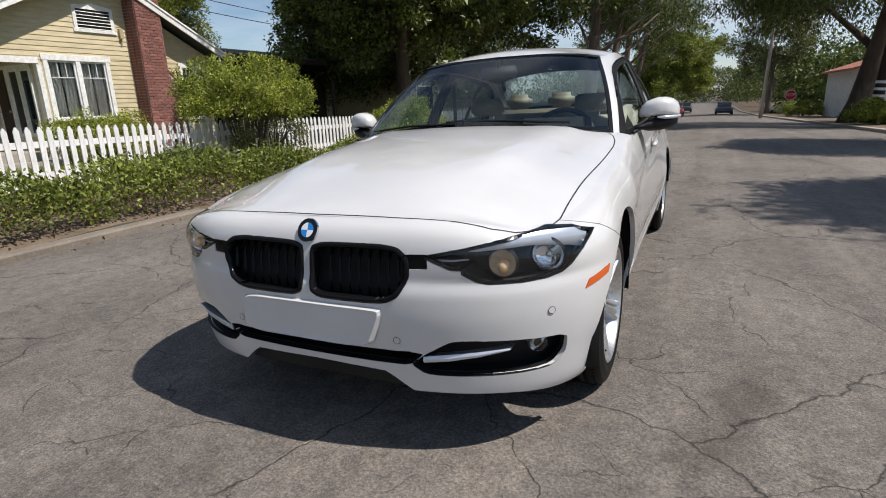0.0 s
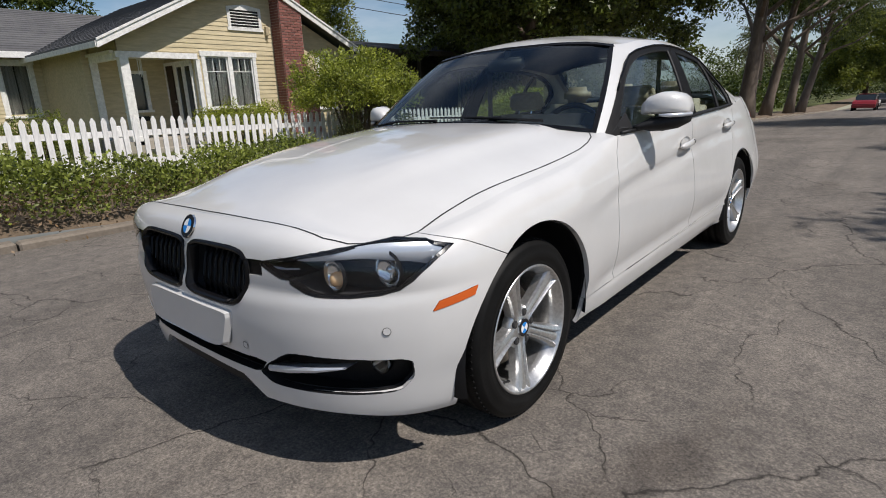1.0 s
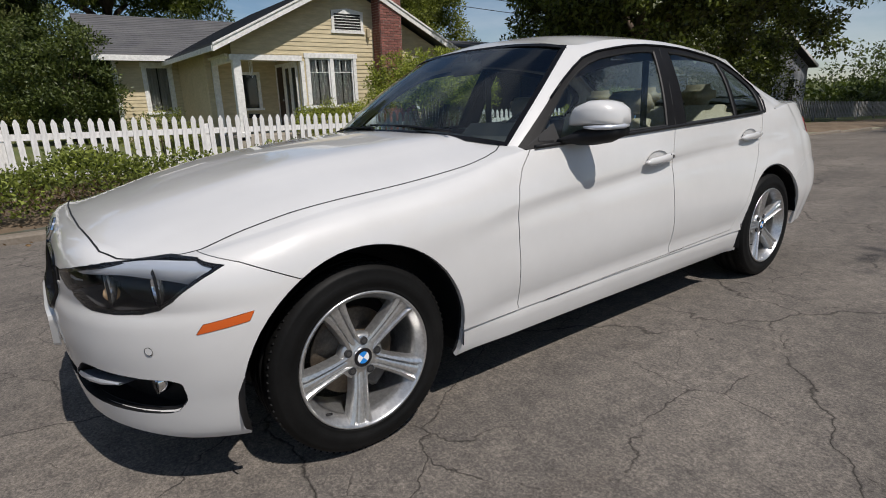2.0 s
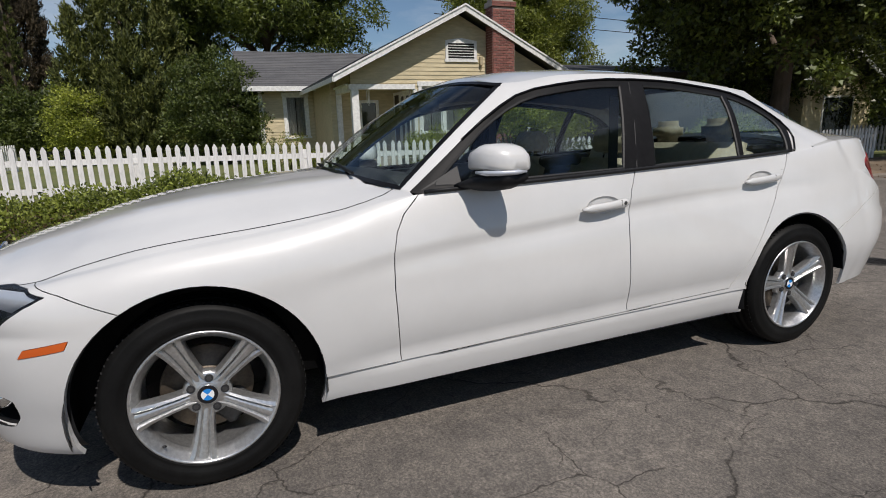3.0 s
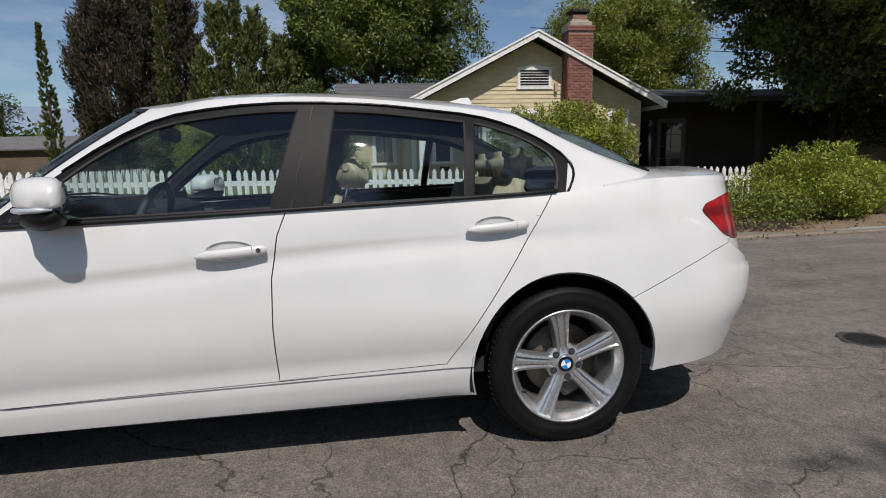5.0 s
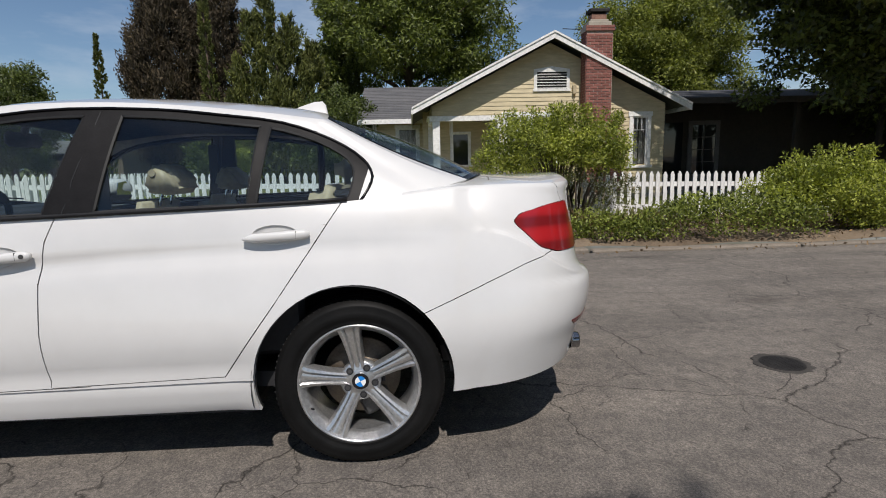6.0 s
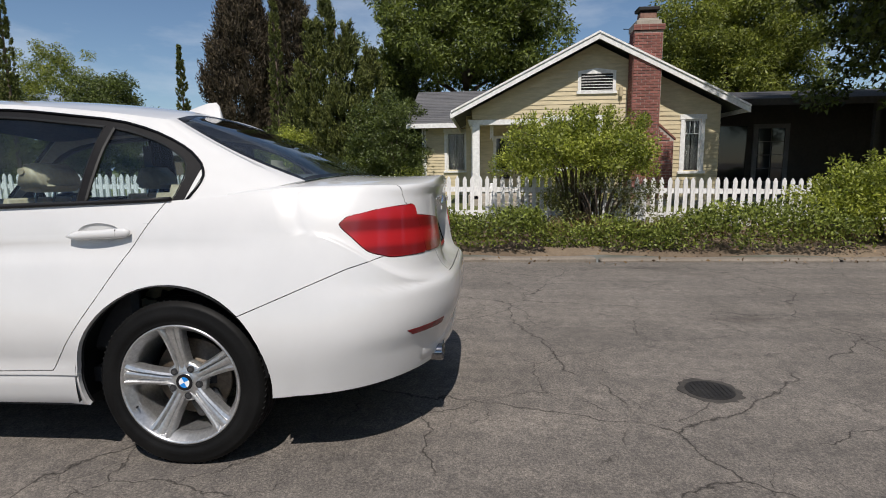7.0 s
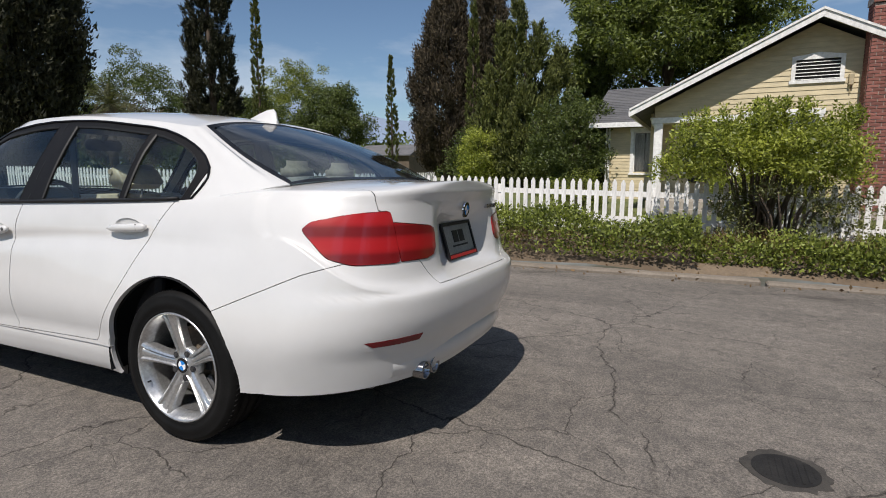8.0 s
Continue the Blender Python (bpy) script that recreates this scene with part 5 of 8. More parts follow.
def pane_material(name, tint, gloss_rough=0.0, f0=0.08):
    """Thin tinted glass: see-through from both sides, with a surface gloss that grows towards grazing views."""
    m, n, l, b = material(name, (1, 1, 1))
    n.remove(b)
    tr, gl, lw, pw, mr, mx = (n.new(k) for k in ("ShaderNodeBsdfTransparent", "ShaderNodeBsdfGlossy", "ShaderNodeLayerWeight", "ShaderNodeMath", "ShaderNodeMapRange", "ShaderNodeMixShader"))
    tr.inputs["Color"].default_value = (*tint, 1)
    gl.inputs["Roughness"].default_value = gloss_rough
    lw.inputs["Blend"].default_value = 0.5
    pw.operation = "POWER"
    pw.inputs[1].default_value = 5.0
    mr.inputs["To Min"].default_value, mr.inputs["To Max"].default_value = f0, 0.95
    l.new(lw.outputs["Facing"], pw.inputs[0])
    l.new(pw.outputs[0], mr.inputs["Value"])
    l.new(mr.outputs[0], mx.inputs[0])
    l.new(tr.outputs[0], mx.inputs[1])
    l.new(gl.outputs[0], mx.inputs[2])
    l.new(mx.outputs[0], n["Material Output"].inputs["Surface"])
    return m


CAR_GLASS = pane_material("tinted_car_glass", (0.80, 0.89, 0.90), 0.012, 0.085)
WIND_GLASS = pane_material("windscreen_glass", (0.80, 0.88, 0.85), 0.008, 0.09)
REAR_GLASS = pane_material("rear_window_glass", (0.62, 0.72, 0.76), 0.008, 0.19)
LENS_CLEAR = pane_material("clear_lens", (0.95, 0.96, 0.97), 0.01, 0.05)
RED_LENS, rn, rl_, rbs = material("red_lamp_lens", (0.42, 0.008, 0.012), 0.3)
rbs.inputs["Coat Weight"].default_value, rbs.inputs["Coat Roughness"].default_value = 0.8, 0.09
rvec = coords(rn, rl_)
wv = rn.new("ShaderNodeTexWave")
wv.bands_direction, wv.inputs["Scale"].default_value = "Z", 3.2
wv.inputs["Distortion"].default_value = 0.6
rl_.new(rvec, wv.inputs["Vector"])
rl_.new(ramp(rn, rl_, wv.outputs["Fac"], [(0.15, (0.16, 0.005, 0.007)), (0.5, (0.30, 0.008, 0.011)), (0.85, (0.37, 0.010, 0.013))]), rbs.inputs["Base Color"])
RED_DARK = material("dark_red_lens", (0.16, 0.006, 0.01), 0.1)[0]


def smoothf(xs, vs):
    """A smooth monotone curve through given stations."""
    xs, vs = np.asarray(xs, float), np.asarray(vs, float)
    h, d = np.diff(xs), np.diff(vs) / np.diff(xs)
    m = np.zeros(len(xs))
    m[0], m[-1] = d[0], d[-1]
    for i in range(1, len(xs) - 1):
        if d[i - 1] * d[i] > 0:
            w1, w2 = 2 * h[i] + h[i - 1], h[i] + 2 * h[i - 1]
            m[i] = (w1 + w2) / (w1 / d[i - 1] + w2 / d[i])

    def f(x):
        x = min(max(x, xs[0]), xs[-1])
        i = min(int(np.searchsorted(xs, x, side="right")) - 1, len(xs) - 2)
        i = max(i, 0)
        t = (x - xs[i]) / h[i]
        return ((2 * t ** 3 - 3 * t ** 2 + 1) * vs[i] + (t ** 3 - 2 * t ** 2 + t) * h[i] * m[i] + (-2 * t ** 3 + 3 * t ** 2) * vs[i + 1] + (t ** 3 - t ** 2) * h[i] * m[i + 1])
    return f


# ---- body shape, half of it, x to the car's own left, y to the rear from the front axle ----
NOSE, TAILC = 0.55, 0.50           # length of the rounded corners
width_y = smoothf([-0.3, 0.0, 0.35, 0.7, 1.4, 2.2, 2.8, 3.1, 3.35], [0.905, 0.904, 0.898, 0.889, 0.884, 0.888, 0.898, 0.892, 0.874])
lean_y = smoothf([0.3, 0.7, 1.2, 1.7, 2.3, 2.65, 3.0, 3.35], [0.0, 0.014, 0.027, 0.042, 0.070, 0.080, 0.080, 0.078])
crease_z = smoothf([-0.3, 0.0, 0.4, 0.7, 0.9, 1.35, 1.74, 2.16, 2.8, 3.35], [0.60, 0.61, 0.69, 0.745, 0.765, 0.797, 0.835, 0.856, 0.868, 0.862])
top_z = smoothf([-0.675, -0.66, -0.62, -0.56, -0.46, -0.3, -0.1, 0.26, 0.48, 0.66, 0.80, 1.06, 1.75, 2.41, 2.77, 3.0, 3.2, 3.45, 3.6, 3.722],
                [0.779, 0.777, 0.764, 0.745, 0.742, 0.768, 0.803, 0.842, 0.873, 0.908, 0.926, 0.932, 0.952, 0.972, 0.985, 1.006, 1.028, 1.032, 1.031, 1.040])
top_x = smoothf([-0.3, 0.30, 0.62, 0.78, 0.95, 1.3, 2.3, 2.7, 2.9, 3.05, 3.2, 3.35], [0.800, 0.792, 0.800, 0.814, 0.822, 0.824, 0.798, 0.776, 0.766, 0.754, 0.736, 0.712])
low_z = smoothf([-0.7, -0.58, -0.42, -0.25, 0.3, 0.5, 2.4, 3.0, 3.2, 3.7], [0.238, 0.228, 0.20, 0.19, 0.2, 0.212, 0.212, 0.240, 0.258, 0.295])
inset_low = smoothf([0.15, 0.19, 0.22, 0.29, 0.325, 0.348, 0.37, 0.41, 0.48, 0.56, 0.6], [0.09, 0.065, 0.046, 0.027, 0.021, 0.030, 0.031, 0.018, 0.005, 0.0, 0.0])
plain_low = smoothf([0.15, 0.19, 0.22, 0.30, 0.345, 0.375, 0.45, 0.56, 0.6], [0.09, 0.065, 0.048, 0.031, 0.023, 0.015, 0.005, 0.0, 0.0])
dip_y = smoothf([0.3, 0.9, 1.6, 2.6, 3.2], [0.0000, 0.0068, 0.0102, 0.0068, 0.0000])
round_y = smoothf([0.3, 0.85, 2.6, 3.0, 3.335], [1.0, 0.0, 0.0, 0.1, 0.2])
nose_low = smoothf([0.16, 0.19, 0.22, 0.30, 0.40, 0.50, 0.56, 0.60], [-0.715, -0.735, -0.750, -0.764, -0.772, -0.781, -0.779, -0.767])
nose_high = smoothf([0, 0.33, 0.55, 0.8, 0.92, 1.0], [-0.765, -0.757, -0.748, -0.728, -0.706, -0.675])
tail_low = smoothf([0.2, 0.25, 0.33, 0.43, 0.462, 0.56, 0.62, 0.645, 0.662], [3.72, 3.742, 3.768, 3.793, 3.808, 3.825, 3.822, 3.815, 3.797])
tail_high = smoothf([0, 0.06, 0.15, 0.4, 0.7, 0.88, 0.96, 1.0], [3.79, 3.772, 3.756, 3.740, 3.726, 3.724, 3.734, 3.732])
plate_dip = smoothf([0, 0.08, 0.25, 0.45, 0.60, 0.72, 0.85, 1.0], [0.0, 0.028, 0.056, 0.068, 0.060, 0.022, 0.0, 0.0])
hood_z = smoothf([-0.68, -0.62, -0.5, -0.3, 0.0, 0.3, 0.55, 0.9], [0.779, 0.80, 0.835, 0.888, 0.944, 0.980, 1.0, 1.01])
trunk_z = smoothf([2.9, 3.1, 3.3, 3.5, 3.62, 3.722], [1.095, 1.084, 1.077, 1.068, 1.065, 1.068])


def wall_x(y, z, h):
    """Half width of the flank; h runs from the crease (0) to the upper edge (1), z below it."""
    w = width_y(y)
    if h <= 0:
        zc = crease_z(y)
        under = 0.08 * max(0.0, 0.452 - z) * min(1.0, max(0.0, (y - 2.95) / 0.2))
        zi = z - 0.0222 * (min(max(y, 0.6), 2.5) - 1.63)
        k = min(1.0, max(0.0, (y - 0.42) / 0.2)) * min(1.0, max(0.0, (2.55 - y) / 0.2))
        up_ = min(1.0, max(0.0, (z - 0.48) / max(0.05, zc - 0.48)))
        return w - lean_y(y) * up_ ** 1.4 - k * inset_low(zi) - (1 - k) * plain_low(z) * (0.6 if y > 2 else 1.0) - under - dip_y(y) * math.exp(-((z - zc + 0.05) / 0.035) ** 2) * (1 - math.exp(-((z - zc) / 0.02) ** 2))
    r = round_y(y)
    f = r * (1 - math.sqrt(max(0, 1 - h ** 2.2))) + (1 - r) * (0.55 * h + 0.45 * h * h)
    w -= lean_y(y)
    return w - (w - top_x(y)) * f


def flank_x(y, z):
    """Half width of the side skin at a station and height."""
    zc, zt = crease_z(y), top_z(y)
    return wall_x(y, z, 0.0 if z <= zc else min(1.0, (z - zc) / (zt - zc)))


LOWS = [0, 0.03, 0.07, 0.12, 0.18, 0.25, 0.32, 0.39, 0.46, 0.53, 0.60, 0.66, 0.72, 0.77, 0.82, 0.86, 0.90, 0.935, 0.96, 0.98, 1.0]
HIGHS = [0.05, 0.12, 0.2, 0.3, 0.4, 0.5, 0.6, 0.69, 0.77, 0.84, 0.9, 0.94, 0.97, 1.0]
NF, NS, NR = 30, 110, 28


def wall_point(kind, k, row):
    if kind == "front":
        a = math.pi / 2 * k / NF
        yt = -0.675 + NOSE * (1 - math.cos(a))
        zb, zc, zt = low_z(yt), 0.60, top_z(yt)
    elif kind == "rear":
        a = math.pi / 2 * (1 - k / NR)
        yt = 3.722 - TAILC * (1 - math.cos(a))
        s = math.sin(a) ** 6
        zb, zc, zt = low_z(yt + 0.1), 0.662 + (crease_z(3.3) - 0.662) * s, top_z(yt)
    else:
        zb = zc = zt = 0
    if kind == "side":
        t = k / NS
        lo, hi = -0.22 + 0 * t, 3.335
        y = lo + (hi - lo) * t
        zb, zc, zt = low_z(y), crease_z(y), top_z(-0.125 + 3.347 * t)
    if row < len(LOWS):
        z, h = zb + (zc - zb) * LOWS[row], 0.0
    else:
        h = HIGHS[row - len(LOWS)]
        z = zc + (zt - zc) * h
    yn = nose_low(z) if h == 0 else nose_high(h)
    yr = tail_low(min(z, 0.662)) if h == 0 else tail_high(h)
    if kind == "front":
        w = wall_x(-0.22, z, h)
        return (w * math.sin(a) ** (2 / (3.2 + 1.8 * h)), yn + NOSE * (1 - math.cos(a)), z)
    if kind == "rear":
        w = flank_x(3.335, z)
        square = 3.0 + 1.6 * min(1.0, max(0.0, (z - 0.42) / 0.33)) ** 1.3
        x = w * math.sin(a) ** (2 / square)
        dish = plate_dip(h) * min(1.0, max(0.0, (0.30 - x) / 0.07)) if h > 0 else 0.0
        return (x, yr - dish - TAILC * (1 - math.cos(a)), z)
    ys, ye = yn + NOSE, yr - TAILC
    y = ys + (ye - ys) * t
    return (wall_x(y, z, h), y, z)


def front_y(x, z):
    """The nose surface at a given breadth and height between bumper line and hood edge."""
    h = min(1.0, max(0.0, (z - 0.60) / 0.145))
    w = wall_x(-0.22, z, h)
    q = min(0.999, (x / w) ** (3.2 + 1.8 * h))
    return (nose_high(h) if h > 0 else nose_low(z)) + NOSE * (1 - math.sqrt(1 - q))


def make_lower():
    bm = bmesh.new()
    cols = [("front", k) for k in range(NF)] + [("side", k) for k in range(NS)] + [("rear", k) for k in range(NR + 1)]
    nrow = len(LOWS) + len(HIGHS)
    grid = [[bm.verts.new(wall_point(kind, k, r)) for r in range(nrow)] for kind, k in cols]
    for a, b in zip(grid, grid[1:]):
        for r in range(nrow - 1):
            bm.faces.new((a[r], b[r], b[r + 1], a[r + 1]))
    # decks: ribs at even y from the upper edge to the middle
    ribs = []
    for i, (kind, k) in enumerate(cols):
        v = grid[i][-1]
        x, y, z = v.co
        zc = hood_z(y) if y < 2 else trunk_z(y)
        if not (y < 0.78 or y > 2.98):
            ribs.append(None)
            continue
        rib = [v]
        for q in range(1, 23):
            u = math.cos(math.pi / 2 * q / 22)
            g = 1 - u ** (2.5 if y < 2 else 3.0)
            ridge = 0.0
            if y < 0.7:
                c = 0.50 + 0.16 * min(1, max(0, (y + 0.6) / 1.2))
                ridge = 0.015 * math.exp(-((u - c) / (0.085 if u > c else 0.2)) ** 2) * min(1, max(0, (y + 0.62) / 0.5))
            elif y > 3.5:
                ridge = 0.004 * min(1, (y - 3.5) / 0.12) * (1 - u ** 6)
            rib.append(bm.verts.new((x * u, y, z + (zc - z) * g + ridge)))
        ribs.append(rib)
    for a, b in zip(ribs, ribs[1:]):
        if a and b:
            for q in range(22):
                bm.faces.new((a[q], b[q], b[q + 1], a[q + 1]))
    bmesh.ops.remove_doubles(bm, verts=bm.verts, dist=0.0004)
    bmesh.ops.dissolve_degenerate(bm, edges=bm.edges, dist=0.0003)
    return bm


def catmull(pts, sub):
    P = [Vector(p) for p in pts]
    out = []
    for i in range(len(P) - 1):
        p0, p1, p2, p3 = P[max(i - 1, 0)], P[i], P[i + 1], P[min(i + 2, len(P) - 1)]
        for k in range(sub):
            t = k / sub
            out.append(0.5 * ((2 * p1) + (p2 - p0) * t + (2 * p0 - 5 * p1 + 4 * p2 - p3) * t * t + (3 * p1 - p0 - 3 * p2 + p3) * t ** 3))
    out.append(P[-1])
    return out


BASE_RING = [(0, 0.57, 0.995), (0.35, 0.592, 0.985), (0.60, 0.65, 0.962), (0.715, 0.715, 0.942), (0.782, 0.80, 0.920), (0.812, 0.95, 0.920), (0.820, 1.3, 0.930), (0.811, 1.75, 0.945),
             (0.794, 2.3, 0.962), (0.772, 2.7, 0.975), (0.758, 2.9, 0.987), (0.742, 3.05, 1.005), (0.675, 3.215, 1.045), (0.48, 3.31, 1.068), (0.2, 3.35, 1.075), (0, 3.355, 1.077)]
ROOF_RING = [(0, 1.15, 1.374), (0.30, 1.160, 1.368), (0.48, 1.19, 1.354), (0.557, 1.245, 1.341), (0.592, 1.345, 1.343), (0.612, 1.5, 1.366), (0.618, 1.7, 1.374), (0.615, 1.9, 1.373),
             (0.607, 2.1, 1.363), (0.598, 2.30, 1.346), (0.588, 2.50, 1.324), (0.582, 2.63, 1.306), (0.562, 2.69, 1.302), (0.43, 2.685, 1.330), (0.22, 2.65, 1.354), (0, 2.635, 1.364)]
SPINE_Y = [1.15, 1.165, 1.19, 1.23, 1.3, 1.45, 1.7, 1.9, 2.08, 2.22, 2.34, 2.43, 2.50, 2.56, 2.61, 2.635]
roof_z = smoothf([1.15, 1.25, 1.45, 1.75, 2.0, 2.2, 2.4, 2.55, 2.635], [1.374, 1.408, 1.434, 1.444, 1.438, 1.424, 1.401, 1.380, 1.364])
SUB, VROWS = 12, 14


def make_upper():
    bm = bmesh.new()
    B, T = catmull(BASE_RING, SUB), catmull(ROOF_RING, SUB)
    S = catmull([(0, y, 0) for y in SPINE_Y], SUB)
    lay = bm.faces.layers.int.new("zone")
    grid = []
    for i, (b, t) in enumerate(zip(B, T)):
        s = i / SUB
        out = Vector((1, 0, 0.25)) if 4 <= s <= 10 else (Vector((0, -0.5, 0.8)) if s < 3 else (Vector((0, 0.5, 0.8)) if s > 12 else Vector((0.6, 0, 0.5))))
        amp = 0.022 if s < 4 or s > 12.5 else (0.016 if s < 9 else 0.016 - 0.034 * min(1.0, (s - 9) / 2.2))
        grid.append([bm.verts.new(b.lerp(t, r / VROWS) + out * amp * math.sin(math.pi * r / VROWS)) for r in range(VROWS + 1)])
    for i in range(len(grid) - 1):
        for r in range(VROWS):
            f = bm.faces.new((grid[i][r], grid[i + 1][r], grid[i + 1][r + 1], grid[i][r + 1]))
            s = (i + 0.5) / SUB
            f[lay] = 1 if (s < 3.25 and 0 <= r < VROWS) else (3 if s > 12.25 else 2)
    ribs = []
    for i, g in enumerate(grid):
        v = g[-1]
        sy = S[i].y
        rib = [v]
        for q in range(1, 15):
            u = math.cos(math.pi / 2 * q / 14)
            y = sy + (v.co.y - sy) * u
            rib.append(bm.verts.new((v.co.x * u, y, v.co.z + (roof_z(sy) - v.co.z) * (1 - u ** 2.3))))
        ribs.append(rib)
    for a, b in zip(ribs, ribs[1:]):
        for q in range(14):
            f = bm.faces.new((a[q], b[q], b[q + 1], a[q + 1]))
            f[lay] = 4
    bmesh.ops.remove_doubles(bm, verts=bm.verts, dist=0.0004)
    bmesh.ops.dissolve_degenerate(bm, edges=bm.edges, dist=0.0003)
    return bm


AX, AY, AZ = Vector((1, 0, 0)), Vector((0, 1, 0)), Vector((0, 0, 1))


def keep_normals(bm):
    bm.normal_update()
    lay = bm.verts.layers.float_vector.new("skin")
    for v in bm.verts:
        v[lay] = v.normal
    return bm


def cut(bm, faces, poly, U, V):
    """Splits the skin exactly along a convex outline seen along U x V; returns the faces inside."""
    region = list(faces)
    cu, cv = sum(p[0] for p in poly) / len(poly), sum(p[1] for p in poly) / len(poly)
    for (au, av), (bu, bv) in zip(poly, poly[1:] + poly[:1]):
        nu, nv = bv - av, au - bu
        ln = math.hypot(nu, nv)
        if ln < 1e-7:
            continue
        nu, nv = nu / ln, nv / ln
        if (cu - au) * nu + (cv - av) * nv > 0:
            nu, nv = -nu, -nv
        co, no = U * au + V * av, U * nu + V * nv
        d0 = co.dot(no)
        cross, inside = [], []
        for f in region:
            ds = [v.co.dot(no) - d0 for v in f.verts]
            if max(ds) <= 1e-6:
                inside.append(f)
            elif min(ds) < -1e-6:
                cross.append(f)
        if cross:
            es = list({e for f in cross for e in f.edges})
            vs = list({v for f in cross for v in f.verts})
            r = bmesh.ops.bisect_plane(bm, geom=vs + es + cross, plane_co=co, plane_no=no, dist=1e-6)
            for f in r["geom"]:
                if isinstance(f, bmesh.types.BMFace) and f.calc_center_median().dot(no) - d0 < 0:
                    inside.append(f)
        region = list(dict.fromkeys(inside))
    return region


class Skin:
    """A piece of the body's skin as plain lists: places, normals, faces."""

    def __init__(self, co, no, fa):
        self.co, self.no, self.fa = co, no, fa

    @classmethod
    def of(cls, bm, faces):
        lay = bm.verts.layers.float_vector["skin"]
        idx, co, no, fa = {}, [], [], []
        for f in faces:
            ids = []
            for v in f.verts:
                if v not in idx:
                    idx[v] = len(co)
                    co.append(v.co.copy())
                    n = Vector(v[lay])
                    no.append(n.normalized() if n.length > 1e-6 else v.normal.copy())
                ids.append(idx[v])
            fa.append(ids)
        return cls(co, no, fa)

    def mirrored(self):
        f = Vector((-1, 1, 1))
        return Skin([c * f for c in self.co], [n * f for n in self.no], [list(reversed(x)) for x in self.fa])

    def plus(self, other):
        """Joins another piece along their common edge."""
        co, no, fa = list(self.co), list(self.no), [list(f) for f in self.fa]
        key = {tuple(round(k, 5) for k in c): i for i, c in enumerate(co)}
        ids = []
        for c, n in zip(other.co, other.no):
            k = tuple(round(q, 5) for q in c)
            if k not in key:
                key[k] = len(co)
                co.append(c)
                no.append(n)
            ids.append(key[k])
        return Skin(co, no, fa + [[ids[i] for i in f] for f in other.fa])

    def doubled(self):
        """Both halves in one, joined in the middle."""
        m = self.mirrored()
        co, no = list(self.co), list(self.no)
        remap = []
        for i, c in enumerate(m.co):
            if abs(c.x) < 6e-4:
                co[i] = Vector((0, c.y, c.z))
                n = Vector((0, no[i].y, no[i].z))
                no[i] = n.normalized() if n.length > 1e-6 else no[i]
                remap.append(i)
            else:
                remap.append(len(co))
                co.append(c)
                no.append(m.no[i])
        return Skin(co, no, self.fa + [[remap[i] for i in f] for f in m.fa])

    def rim(self):
        n = {}
        for f in self.fa:
            for a, b in zip(f, f[1:] + f[:1]):
                n[(a, b)] = n.get((a, b), 0) + 1
        return [(a, b) for (a, b) in n if (b, a) not in n]

    def shrunk(self, gap, skip=None):
        """Draws the rim in by gap."""
        move = {}
        for a, b in self.rim():
            d = self.co[b] - self.co[a]
            if d.length < 1e-7:
                continue
            n = (self.no[a] + self.no[b]).normalized()
            inn = n.cross(d).normalized()
            for k in (a, b):
                move[k] = move.get(k, Vector()) + inn
        co = list(self.co)
        for k, m in move.items():
            if m.length > 1e-6 and not (skip and skip(co[k])):
                co[k] = co[k] + m.normalized() * gap
        return Skin(co, self.no, self.fa)

    def shifted(self, d):
        return Skin([c + n * d for c, n in zip(self.co, self.no)], self.no, self.fa)

    def moved(self, v):
        v = Vector(v)
        return Skin([c + v for c in self.co], self.no, self.fa)

    def mesh(self, name, mat, flange=0.0, push=None):
        co, fa = list(self.co), [list(f) for f in self.fa]
        loops = [self.no[i] for f in fa for i in f]
        if flange:
            start = {}
            for a, b in self.rim():
                ids = []
                for k, deep in ((b, 0), (a, 0), (a, 1), (b, 1)):
                    key = (k, deep)
                    if key not in start:
                        start[key] = len(co)
                        way = Vector(push) if push else -self.no[k]
                        co.append(self.co[k] + way * flange * deep)
                    ids.append(start[key])
                p = [co[i] for i in ids]
                n = (p[1] - p[0]).cross(p[3] - p[0])
                n = n.normalized() if n.length > 1e-9 else self.no[a]
                fa.append(ids)
                loops += [n] * 4
        me = bpy.data.meshes.new(name)
        me.from_pydata([tuple(c) for c in co], [], fa)
        me.polygons.foreach_set("use_smooth", [True] * len(me.polygons))
        if len(me.loops) == len(loops):
            me.normals_split_custom_set([tuple(n) for n in loops])
        me.materials.append(mat)
        return me

    def recess(self, name, mat, way, scale=0.94):
        """A hollow behind the outline: walls and a floor."""
        way = Vector(way)
        mid = sum(self.co, Vector()) / len(self.co)
        bm = bmesh.new()
        deep = [bm.verts.new(mid + (c - mid) * scale + way) for c in self.co]
        for f in self.fa:
            try:
                bm.faces.new([deep[i] for i in f])
            except ValueError:
                pass
        lip = {}
        for a, b in self.rim():
            for k in (a, b):
                if k not in lip:
                    lip[k] = bm.verts.new(self.co[k])
            try:
                bm.faces.new((lip[b], lip[a], deep[a], deep[b]))
            except ValueError:
                pass
        return link_mesh(name, bm, mat)


car = thing("car", "white four-door sedan parked on the asphalt street", "car", pose(0, 0, 0, 0, -1.4, 0))


def add(name, me, parent=car, label=""):
    o = new(name, me)
    o.parent = parent
    if label:
        o["label"] = label
    return o


